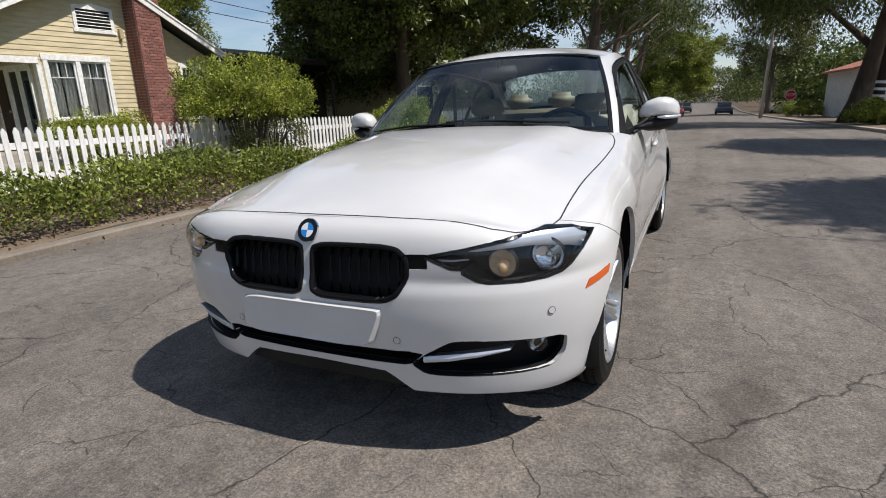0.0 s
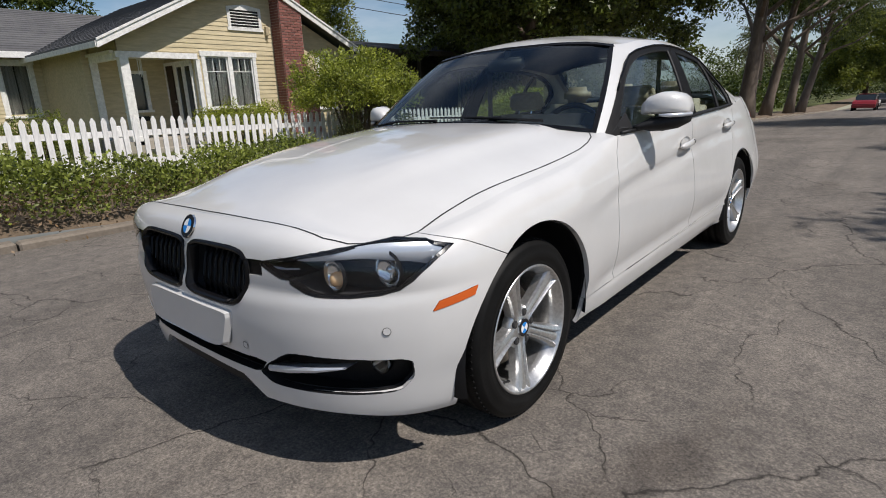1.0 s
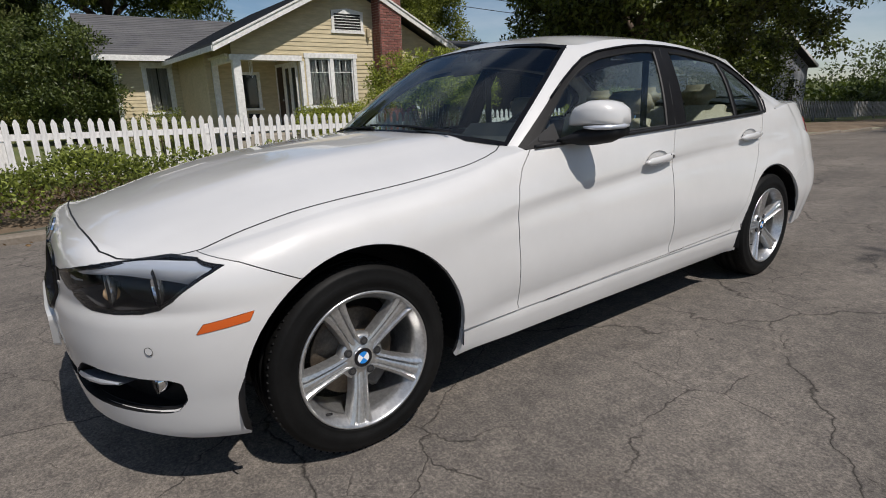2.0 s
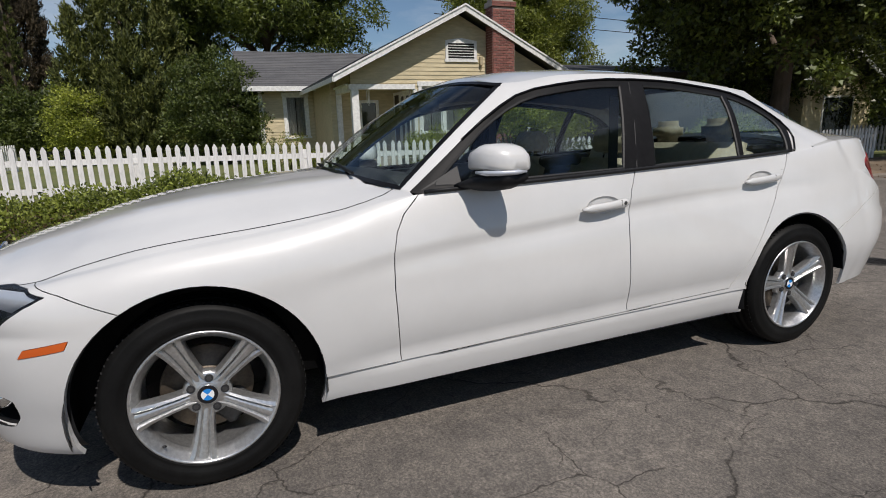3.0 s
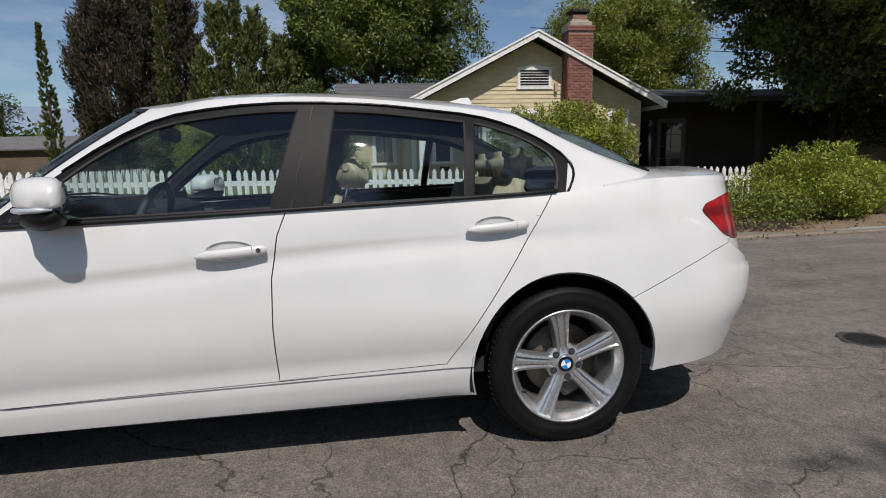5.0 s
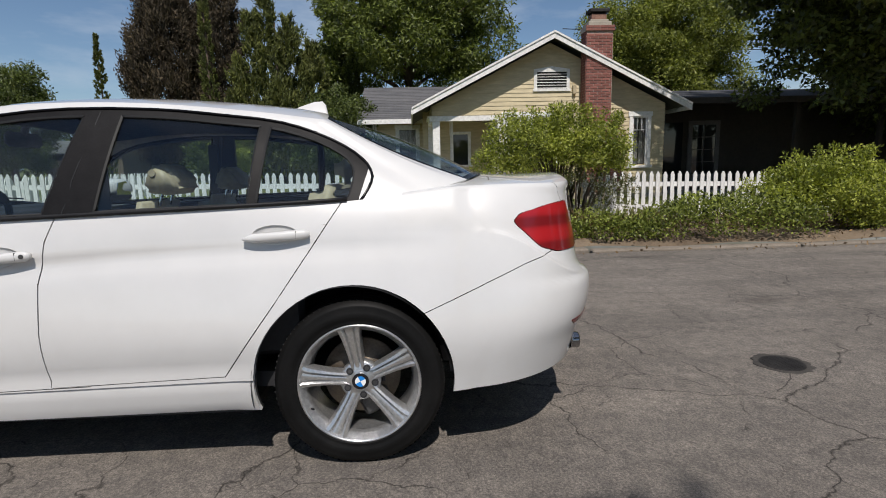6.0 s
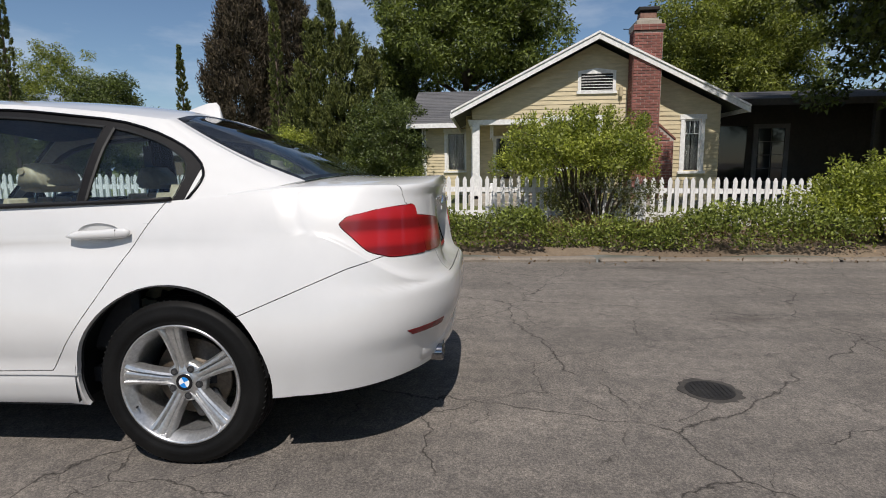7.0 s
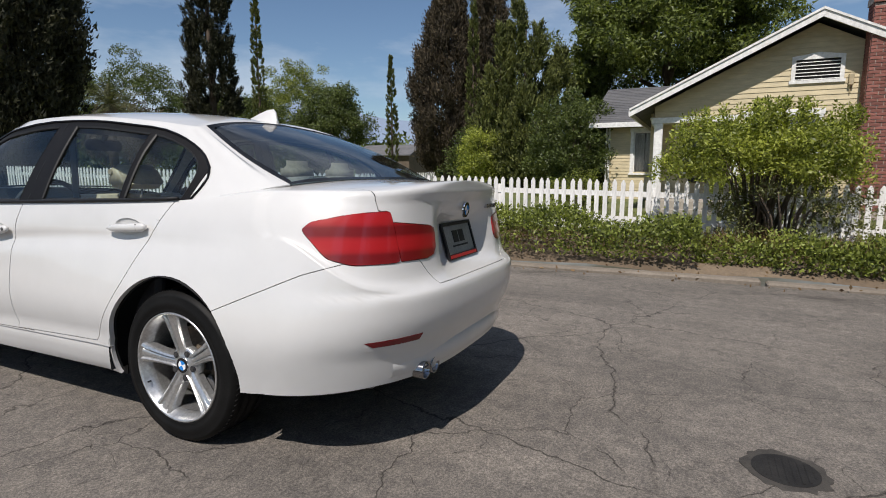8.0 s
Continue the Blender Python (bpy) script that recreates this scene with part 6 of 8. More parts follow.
def both(name, skin, mat, flange=0.012, label="", parent=car):
    """A left and a right one."""
    l = add(name, skin.mesh(name, mat, flange), parent, label)
    r = add(name, skin.mirrored().mesh(name, mat, flange), parent, label)
    return l, r


def ellipse(cu, cv, ru, rv, n=36, a0=0):
    return [(cu + ru * math.cos(2 * math.pi * k / n + a0), cv + rv * math.sin(2 * math.pi * k / n + a0)) for k in range(n)]


def rounded(poly, r=0.35, n=3):
    """Rounds the corners of an outline."""
    out = []
    m = len(poly)
    for i in range(m):
        p0, p1, p2 = Vector(poly[i - 1]), Vector(poly[i]), Vector(poly[(i + 1) % m])
        a, b = p1.lerp(p0, r), p1.lerp(p2, r)
        for k in range(n + 1):
            t = k / n
            q = a * (1 - t) ** 2 + p1 * 2 * t * (1 - t) + b * t * t
            out.append((q.x, q.y))
    return out


low = keep_normals(make_lower())
free = set(low.faces)


def pick(fn):
    return [f for f in low.faces if f in free and fn(f.calc_center_median(), f.normal)]


owned = set()


def carve(fn, poly, U, V):
    global free
    inside = cut(low, pick(fn), poly, U, V)
    owned.update(inside)
    free = {f for f in low.faces if f not in owned}
    return Skin.of(low, inside)


# wheel openings
carve(lambda c, n: n.x > 0.2 and -0.6 < c.y < 0.6 and c.z < 0.8, ellipse(-0.003, 0.318, 0.388, 0.385, 56), AY, AZ)
carve(lambda c, n: n.x > 0.2 and 2.2 < c.y < 3.4 and c.z < 0.8, ellipse(2.795, 0.315, 0.368, 0.370, 56), AY, AZ)

front = lambda c, n: c.y < -0.15
# kidney grilles, lamps, air intakes, slot under the bumper
kidney = carve(front, rounded([(0.013, 0.575), (0.020, 0.548), (0.055, 0.533), (0.285, 0.534), (0.338, 0.558), (0.374, 0.622), (0.372, 0.680), (0.335, 0.708), (0.27, 0.715), (0.06, 0.711), (0.018, 0.698), (0.013, 0.675)], 0.3), AX, AZ)
lamp = carve(lambda c, n: c.y < -0.15 and c.x > 0.3, [(0.53, 0.707), (0.60, 0.722), (0.65, 0.732), (0.72, 0.741), (0.79, 0.735), (0.848, 0.716), (0.845, 0.700), (0.833, 0.670), (0.812, 0.635), (0.788, 0.613), (0.75, 0.602), (0.68, 0.597), (0.60, 0.599), (0.570, 0.606), (0.53, 0.632)], AX, AZ)
lamp = lamp.plus(carve(lambda c, n: c.y < -0.15 and c.x > 0.3, [(0.425, 0.648), (0.425, 0.688), (0.53, 0.707), (0.53, 0.632), (0.50, 0.645)], AX, AZ))
bar = carve(front, [(0.36, 0.645), (0.43, 0.648), (0.43, 0.690), (0.36, 0.688)], AX, AZ)
intake = carve(front, rounded([(0.36, 0.335), (0.41, 0.372), (0.50, 0.425), (0.775, 0.412), (0.797, 0.398), (0.79, 0.345), (0.755, 0.298), (0.41, 0.300)], 0.25), AX, AZ)
slot = carve(front, [(0, 0.33), (0, 0.372), (0.36, 0.378), (0.40, 0.372), (0.37, 0.34), (0.34, 0.332)], AX, AZ)
valance = carve(front, [(0, 0.1), (0, 0.305), (0.265, 0.300), (0.30, 0.278), (0.40, 0.20), (0.42, 0.1)], AX, AZ)
marker = carve(lambda c, n: c.y < -0.1 and c.x > 0.6, [(-0.480, 0.543), (-0.462, 0.568), (-0.340, 0.588), (-0.354, 0.563)], AY, AZ)
# tail lamps
TU = Vector((-0.8, 0.6, 0)).normalized()


def tu(x, y):
    return TU.x * x + TU.y * y


rear = lambda c, n: c.y > 3.2 and c.z > 0.5
tail_outer = carve(lambda c, n: c.y > 3.2 and 0.5 < c.z < 1.0 and c.x > 0.3, rounded([(1.425, 0.890), (1.46, 0.920), (tu(0.70, 3.59), 0.948), (1.728, 0.957), (1.744, 0.948), (1.768, 0.770), (1.75, 0.765), (tu(0.72, 3.585), 0.765), (tu(0.785, 3.535), 0.790)], 0.22), TU, AZ)
tail_inner = carve(lambda c, n: c.y > 3.2 and 0.5 < c.z < 1.0 and c.x > 0.2, [(0.571, 0.915), (0.365, 0.892), (0.342, 0.882), (0.338, 0.86), (0.345, 0.800), (0.365, 0.778), (0.41, 0.766), (0.561, 0.768)], AX, AZ)
reflector = carve(lambda c, n: c.y > 3.2 and c.x > 0.3, [(0.51, 0.490), (0.73, 0.487), (0.70, 0.466), (0.52, 0.465)], AX, AZ)
# trunk lid: upright face, then deck
lid_a = carve(lambda c, n: c.y > 3.3 and n.y > 0.12, [(0, 0.664), (0.45, 0.664), (0.53, 0.76), (0.59, 0.93), (0.605, 0.95), (0.605, 1.2), (0, 1.2)], AX, AZ)
lid_b = carve(lambda c, n: c.y > 3.1 and n.z > 0.25 and c.z > 0.95, [(0, 3.385), (0.50, 3.345), (0.597, 3.305), (0.605, 3.33), (0.605, 3.9), (0, 3.9)], AX, AY)
# cowl, then hood
cowl = carve(lambda c, n: n.z > 0.4 and 0.4 < c.y < 0.9 and c.z > 0.9 and c.x < 0.72, [(0, 0.553), (0.35, 0.575), (0.60, 0.637), (0.675, 0.70), (0.675, 0.9), (0, 0.9)], AX, AY)
hood = carve(lambda c, n: n.z > 0.12 and c.y < 0.75 and c.z > 0.7, [(0, -0.668), (0.3, -0.664), (0.46, -0.654), (0.54, -0.647), (0.60, -0.640), (0.66, -0.608), (0.71, -0.550), (0.738, -0.485), (0.750, -0.40), (0.754, -0.2), (0.762, 0.1), (0.769, 0.35), (0.770, 0.50), (0.762, 0.60), (0.745, 0.665), (0.715, 0.71), (0, 0.75)], AX, AY)
# doors, sill
side = lambda c, n: n.x > 0.15 and 0.5 < c.y < 2.9
sill = carve(lambda c, n: n.x > -0.9 and 0.2 < c.y < 2.7 and c.z < 0.5, [(0.3, 0.05), (0.3, 0.314), (0.66, 0.319), (2.60, 0.362), (2.60, 0.05)], AY, AZ)
door_r = carve(side, [(1.712, 0.343), (1.706, 0.55), (1.710, 0.72), (1.735, 0.87), (1.765, 0.945), (1.81, 1.05), (2.79, 1.05), (2.775, 0.975), (2.64, 0.79), (2.51, 0.61), (2.365, 0.40), (2.335, 0.36)], AY, AZ)
door_f = carve(side, [(0.665, 0.318), (0.655, 0.45), (0.65, 0.60), (0.657, 0.73), (0.675, 0.80), (0.71, 0.86), (0.785, 0.93), (0.93, 1.05), (1.85, 1.05), (1.85, 0.344)], AY, AZ)
# bumpers, from the seams outward
bumper_f = carve(lambda c, n: c.y < -0.1, [(-1.0, 0.1), (-1.0, 0.8), (-0.5, 0.79), (-0.35, 0.718), (-0.12, 0.645), (-0.12, 0.1)], AY, AZ)
bumper_r = carve(lambda c, n: c.y > 2.9 and n.z < 0.97, [(2.95, 0.1), (2.95, 0.588), (3.03, 0.612), (3.36, 0.712), (3.50, 0.760), (3.56, 0.785), (4.0, 0.80), (4.0, 0.1)], AY, AZ)
fender = carve(lambda c, n: c.y < 1.0, [(-1, 0), (-1, 1.2), (0.9, 1.2), (0.9, 0)], AY, AZ)
quarter = carve(lambda c, n: True, [(0.9, 0), (0.9, 1.3), (4.2, 1.3), (4.2, 0)], AY, AZ)

G = 0.0022
add("hood", hood.doubled().shrunk(G).mesh("hood", PAINT, 0.02), label="smooth white hood with two soft ridges")
add("front_bumper", bumper_f.doubled().shrunk(G * 0.7).mesh("front_bumper", PAINT, 0.015), label="white front bumper")
add("rear_bumper", bumper_r.doubled().shrunk(G * 0.7).mesh("rear_bumper", PAINT, 0.015), label="white rear bumper")
both("fender", fender.shrunk(G * 0.8), PAINT, 0.02)
both("rear_quarter", quarter.shrunk(G * 0.8), PAINT, 0.02)
both("sill", sill.shrunk(G * 0.8).shifted(-0.007), PAINT, 0.015)
DOOR_F = both("front_door", door_f.shrunk(G), PAINT, 0.022)
DOOR_R = both("rear_door", door_r.shrunk(G), PAINT, 0.022)
trunk = add("trunk_lid", lid_a.plus(lid_b).doubled().shrunk(G).mesh("trunk_lid", PAINT, 0.015), label="white trunk lid with a crisp rear lip")
add("cowl", cowl.doubled().shifted(-0.012).mesh("cowl", SATIN_BLACK, 0.01))
# Black strip over the hood's shut line stands in for shade in the gap.
hd2 = hood.doubled()
bm, o_ = bmesh.new(), {}
wide_ = hd2.shrunk(-0.003)
thin_ = hd2.shrunk(0.0022)
for a, b in hd2.rim():
    for k in (a, b):
        if k not in o_:
            o_[k] = (bm.verts.new(wide_.co[k] + hd2.no[k] * 0.0006), bm.verts.new(thin_.co[k] + hd2.no[k] * 0.0006))
    bm.faces.new((o_[a][0], o_[b][0], o_[b][1], o_[a][1]))
part("hood_gap_shade", bm, SEAL_AND_GAP, car)
# dark shell under the skin, so that no light comes through the seams
for sk in (fender, quarter, door_f, door_r, sill):
    s2 = sk.shifted(-0.03)
    both("inner_shell", Skin(s2.co, s2.no, s2.fa), INNER_DARK, 0)
add("inner_shell", hood.doubled().shifted(-0.035).mesh("inner_shell", INNER_DARK))
add("inner_shell", bumper_f.doubled().shifted(-0.03).mesh("inner_shell", INNER_DARK))

# kidney grilles with frame and upright slats
for s, sk in ((1, kidney), (-1, kidney.mirrored())):
    g = add("kidney_grille", sk.recess("kidney_grille", SATIN_BLACK, (0, 0.05, 0)), label="gloss black kidney grille with upright slats")
    ring = sk.shrunk(0.016)
    bm = bmesh.new()
    rim = sk.rim()
    o_ = {}
    for a, b in rim:
        for k in (a, b):
            if k not in o_:
                o_[k] = (bm.verts.new(sk.co[k] + sk.no[k] * 0.001), bm.verts.new(sk.co[k].lerp(ring.co[k], 0.45) + sk.no[k] * 0.008), bm.verts.new(ring.co[k] + sk.no[k] * 0.001), bm.verts.new(ring.co[k] + Vector((0, 0.03, 0))))
    for a, b in rim:
        for q in range(3):
            bm.faces.new((o_[a][q], o_[b][q], o_[b][q + 1], o_[a][q + 1]))
    bmesh.ops.recalc_face_normals(bm, faces=bm.faces)
    part("grille_frame", bm, GLOSS_BLACK, g, smooth=True)
    for k in range(8):
        x = 0.075 + 0.0365 * k
        top = 0.694 if x < 0.31 else 0.68
        foot = 0.542 if x < 0.28 else 0.542 + (x - 0.28) * 0.9
        bm = tube(bmesh.new(), [(s * x, -0.738, foot), (s * x, -0.742, (foot + top) / 2 - 0.03), (s * x, -0.730, (foot + top) / 2 + 0.03), (s * x, -0.705, top)], [0.006] * 4, 6)
        part("slat", bm, GLOSS_BLACK, g, smooth=True)
    add("grille_bar", (bar if s > 0 else bar.mirrored()).shifted(-0.004).mesh("grille_bar", GLOSS_BLACK, 0.01))


def facing(p, n, spin=0):
    """A pose at p whose z axis looks along n."""
    return Matrix.Translation(p) @ Vector(n).to_track_quat("Z", "Y").to_matrix().to_4x4() @ Matrix.Rotation(radians(spin), 4, "Z")


# headlamps
def bowl(bm, c, r, depth, seg=24, rings=6):
    """An open reflector bowl whose mouth faces the front."""
    prev = None
    for i in range(rings + 1):
        a = math.pi / 2 * i / rings
        rr, dy = r * math.cos(a), depth * math.sin(a)
        cur = [bm.verts.new((c[0] + rr * math.cos(2 * math.pi * k / seg), c[1] + dy, c[2] + rr * math.sin(2 * math.pi * k / seg))) for k in range(seg)]
        if prev:
            for k in range(seg):
                bm.faces.new((prev[k], prev[(k + 1) % seg], cur[(k + 1) % seg], cur[k]))
        prev = cur
    bmesh.ops.remove_doubles(bm, verts=bm.verts, dist=0.0005)
    return bm


def ringy(bm, c, r0, r1, y0, y1, seg=28):
    """A short round sleeve facing the front."""
    A = [bm.verts.new((c[0] + r0 * math.cos(2 * math.pi * k / seg), y0, c[2] + r0 * math.sin(2 * math.pi * k / seg))) for k in range(seg)]
    B = [bm.verts.new((c[0] + r1 * math.cos(2 * math.pi * k / seg), y1, c[2] + r1 * math.sin(2 * math.pi * k / seg))) for k in range(seg)]
    for k in range(seg):
        bm.faces.new((A[k], A[(k + 1) % seg], B[(k + 1) % seg], B[k]))
    return bm


for s in (1, -1):
    sk = lamp if s > 0 else lamp.mirrored()
    hl = add("headlight", sk.recess("headlight", INNER_DARK, (0, 0.11, 0), 0.97), label="swept clear headlight with two round reflectors")
    add("lens", sk.shrunk(0.001).shifted(0.0005).mesh("lens", LENS_CLEAR, 0.0), hl, "clear outer lens")
    # dark edge round the lens
    ring = sk.shrunk(0.009)
    bm = bmesh.new()
    o_ = {}
    rim = sk.rim()
    for a, b in rim:
        for k in (a, b):
            if k not in o_:
                o_[k] = (bm.verts.new(sk.co[k] - sk.no[k] * 0.001), bm.verts.new(ring.co[k] - sk.no[k] * 0.003), bm.verts.new(ring.co[k] - sk.no[k] * 0.02))
    for a, b in rim:
        for q in range(2):
            bm.faces.new((o_[a][q], o_[b][q], o_[b][q + 1], o_[a][q + 1]))
    part("bezel", bm, GLOSS_BLACK, hl)
    # bright brow under the upper edge, deeper towards the outer corner
    bm = bmesh.new()
    A, B, C = [], [], []
    brow_z = smoothf([0.53, 0.60, 0.65, 0.72, 0.79, 0.848], [0.707, 0.722, 0.732, 0.741, 0.735, 0.716])
    for k in range(17):
        t = k / 16
        x = 0.545 + 0.285 * t
        zt_ = brow_z(x) - 0.006
        hgt = 0.006 + 0.036 * t ** 0.7
        A.append(bm.verts.new((s * x, front_y(x, zt_) + 0.004, zt_)))
        B.append(bm.verts.new((s * x, front_y(x, zt_ - hgt) + 0.009, zt_ - hgt)))
        C.append(bm.verts.new((s * x, front_y(x, zt_ - hgt) + 0.04, zt_ - hgt - 0.004)))
    for k in range(16):
        bm.faces.new((A[k], A[k + 1], B[k + 1], B[k]))
        bm.faces.new((B[k], B[k + 1], C[k + 1], C[k]))
    part("brow", bm, SILVER_PLASTIC, hl, "silver brow strip", smooth=True)
    for (cx, cy, cz, r, warm) in ((0.632, front_y(0.632, 0.655) + 0.036, 0.656, 0.043, True), (0.742, front_y(0.742, 0.658) + 0.058, 0.662, 0.048, False)):
        rf = part("reflector", bowl(bmesh.new(), (s * cx, cy, cz), r, 0.026), REFLECT, hl, "round chrome reflector", smooth=True)
        part("ring", ringy(bmesh.new(), (s * cx, cy, cz), r + 0.007, r, cy + 0.004, cy - 0.003), SATIN_BLACK, rf, smooth=True)
        bm = bmesh.new()
        bmesh.ops.create_uvsphere(bm, u_segments=16, v_segments=10, radius=0.021 if warm else 0.012, matrix=Matrix.Translation((s * cx, cy + 0.010, cz - (0.014 if warm else 0))))
        part("bulb", bm, BULB_WARM_LIGHT if warm else CHROME, rf, smooth=True)
    part("side_reflector", boxes((min(s * 0.80, s * 0.835), max(s * 0.80, s * 0.835), -0.46, -0.425, 0.635, 0.69), bev=0.006), SILVER_PLASTIC, hl)
    bm = tube(bmesh.new(), [(s * 0.45, -0.712, 0.668), (s * 0.50, -0.703, 0.668), (s * 0.545, -0.69, 0.672)], [0.004, 0.003, 0.002], 6)
    part("inner_strip", bm, SILVER_PLASTIC, hl)
    add("side_marker", (marker if s > 0 else marker.mirrored()).shifted(0.002).mesh("side_marker", ORANGE, 0.006), label="amber side marker")
    # lower air intake with blade and fog lamp
    sk = intake if s > 0 else intake.mirrored()
    it = add("air_intake", sk.recess("air_intake", SATIN_BLACK, (0, 0.09, 0), 0.95), label="black lower air intake with silver blade")
    bm = bmesh.new()
    st = [(0.40, -0.742, 0.352, 0.020), (0.48, -0.725, 0.362, 0.022), (0.57, -0.70, 0.376, 0.016), (0.655, -0.66, 0.389, 0.006)]
    prev = None
    for x, y, z, h in st:
        cur = [bm.verts.new((s * x, y + a, z + b)) for a, b in ((0, h / 2), (-0.004, 0), (0, -h / 2), (0.05, 0))]
        if prev:
            for q in range(4):
                bm.faces.new((prev[q], prev[(q + 1) % 4], cur[(q + 1) % 4], cur[q]))
        prev = cur
    bmesh.ops.recalc_face_normals(bm, faces=bm.faces)
    part("blade", bm, SILVER_PLASTIC, it, "silver trim blade")
    fog = part("fog_lamp", bowl(bmesh.new(), (s * 0.712, -0.578, 0.392), 0.036, 0.05), CHROME, it, "round fog lamp", smooth=True)
    bm = bmesh.new()
    bmesh.ops.create_uvsphere(bm, u_segments=20, v_segments=10, radius=1, matrix=Matrix.Translation((s * 0.712, -0.578, 0.392)) @ Matrix.Diagonal((0.037, 0.012, 0.037, 1)))
    part("fog_lens", bm, LENS_CLEAR, fog, smooth=True).visible_shadow = False
    # parking sensors
    for x, z in ((0.763, 0.502), (0.322, 0.415)):
        y = front_y(x, z)
        nrm_ = Vector((front_y(x + 0.01, z) - front_y(x - 0.01, z), -0.02, front_y(x, z + 0.01) - front_y(x, z - 0.01))).normalized()
        at_ = Vector((x, y, z)) + nrm_ * 0.0025
        bm = bmesh.new()
        bmesh.ops.create_circle(bm, cap_ends=True, segments=20, radius=0.0105)
        o = part("parking_sensor", bm, PAINT, car)
        o.matrix_basis = facing((s * at_.x, at_.y, at_.z), (s * nrm_.x, nrm_.y, nrm_.z))
        bm = bmesh.new()
        for a, b in ((0.0105, 0.0122),):
            A = [bm.verts.new((a * math.cos(k * 0.3142), a * math.sin(k * 0.3142), 0.0)) for k in range(20)]
            B = [bm.verts.new((b * math.cos(k * 0.3142), b * math.sin(k * 0.3142), 0.0)) for k in range(20)]
            for k in range(20):
                bm.faces.new((A[k], A[(k + 1) % 20], B[(k + 1) % 20], B[k]))
        part("sensor_ring", bm, SATIN_BLACK, o)
sl = slot.doubled()
add("lower_grille", sl.recess("lower_grille", SATIN_BLACK, (0, 0.08, 0)), label="black slot grille under the bumper")
add("lower_valance", valance.doubled().moved((0, 0.03, 0)).mesh("lower_valance", SATIN_BLACK, 0.03))
# raised plinth where a number plate would be bolted, left empty
bm = bmesh.new()
out = rounded([(-0.285, 0.385), (0.235, 0.385), (0.285, 0.50), (0.285, 0.522), (-0.285, 0.522)], 0.2, 5)
A = [bm.verts.new((x, -0.780 + 0.09 * x * x, z)) for x, z in out]
B = [bm.verts.new((0.0 + (x) * 0.965, -0.800 + 0.09 * x * x, 0.455 + (z - 0.455) * 0.93)) for x, z in out]
for k in range(len(out)):
    bm.faces.new((A[k], A[(k + 1) % len(out)], B[(k + 1) % len(out)], B[k]))
bm.faces.new(B)
bmesh.ops.recalc_face_normals(bm, faces=bm.faces)
part("plate_plinth", bm, PAINT, car, "blank white plate holder")


# round badge: black ring, blue and white quarters, no lettering
def roundel(m, r, parent):
    b = part("badge", bmesh.new(), CHROME, parent, "round badge with blue and white quarters")
    bm = bmesh.new()
    bmesh.ops.create_cone(bm, cap_ends=True, segments=40, radius1=r, radius2=r * 0.96, depth=0.006)
    b.data = link_mesh("badge", bm, CHROME, False)
    b.matrix_basis = m
    bm = bmesh.new()
    bmesh.ops.create_circle(bm, cap_ends=True, segments=40, radius=r * 0.93, matrix=Matrix.Translation((0, 0, 0.0035)))
    part("badge_ring", bm, BADGE_BLACK, b)
    bm = bmesh.new()
    for q in range(4):
        vs = [bm.verts.new((0, 0, 0.0042))] + [bm.verts.new((r * 0.60 * math.cos(math.pi / 2 * q + math.pi / 20 * k), r * 0.60 * math.sin(math.pi / 2 * q + math.pi / 20 * k), 0.0042)) for k in range(11)]
        f = bm.faces.new(vs)
        f.material_index = q % 2
    part("quarters", bm, (BADGE_BLUE, BADGE_WHITE), b)
    return b


roundel(facing((0, -0.734, 0.744), (0, -0.90, 0.44)), 0.041, car)
roundel(facing((0, 3.726, 0.938), (0, 1, -0.12)), 0.037, trunk)


# ---- greenhouse: windscreen, roof, side glass, pillars, rear window ----
up = keep_normals(make_upper())
zone = up.faces.layers.int["zone"]
u_owned = set()


def ucarve(fn, poly, U, V):
    cand = [f for f in up.faces if f not in u_owned and fn(f)]
    ins = cut(up, cand, poly, U, V) if poly else cand
    u_owned.update(ins)
    return Skin.of(up, ins)


DLO = [(0.745, 0.90), (0.745, 0.915), (1.005, 1.11), (1.105, 1.18), (1.20, 1.238), (1.285, 1.280), (1.375, 1.307), (1.49, 1.325), (1.61, 1.339), (1.75, 1.347), (1.90, 1.347), (2.05, 1.342), (2.15, 1.335), (2.25, 1.324), (2.34, 1.313), (2.44, 1.302), (2.53, 1.286), (2.60, 1.266), (2.66, 1.244), (2.72, 1.217), (2.77, 1.190), (2.808, 1.165), (2.838, 1.140), (2.858, 1.118), (2.872, 1.095), (2.878, 1.072), (2.874, 1.050), (2.862, 1.024), (2.845, 0.997), (2.820, 0.965), (2.80, 0.90)]


windscreen = ucarve(lambda f: f[zone] == 1, None, None, None)
rear_window = ucarve(lambda f: f[zone] == 3, None, None, None)
is_side = lambda f: f[zone] == 2 and f.normal.x > 0.3
zlow = lambda y: 0.931 + 0.022 * (y - 0.8)


top_line = sorted([p for p in DLO[2:24]], key=lambda p: p[0])
tf = smoothf([p[0] for p in top_line], [p[1] - 0.026 for p in top_line])


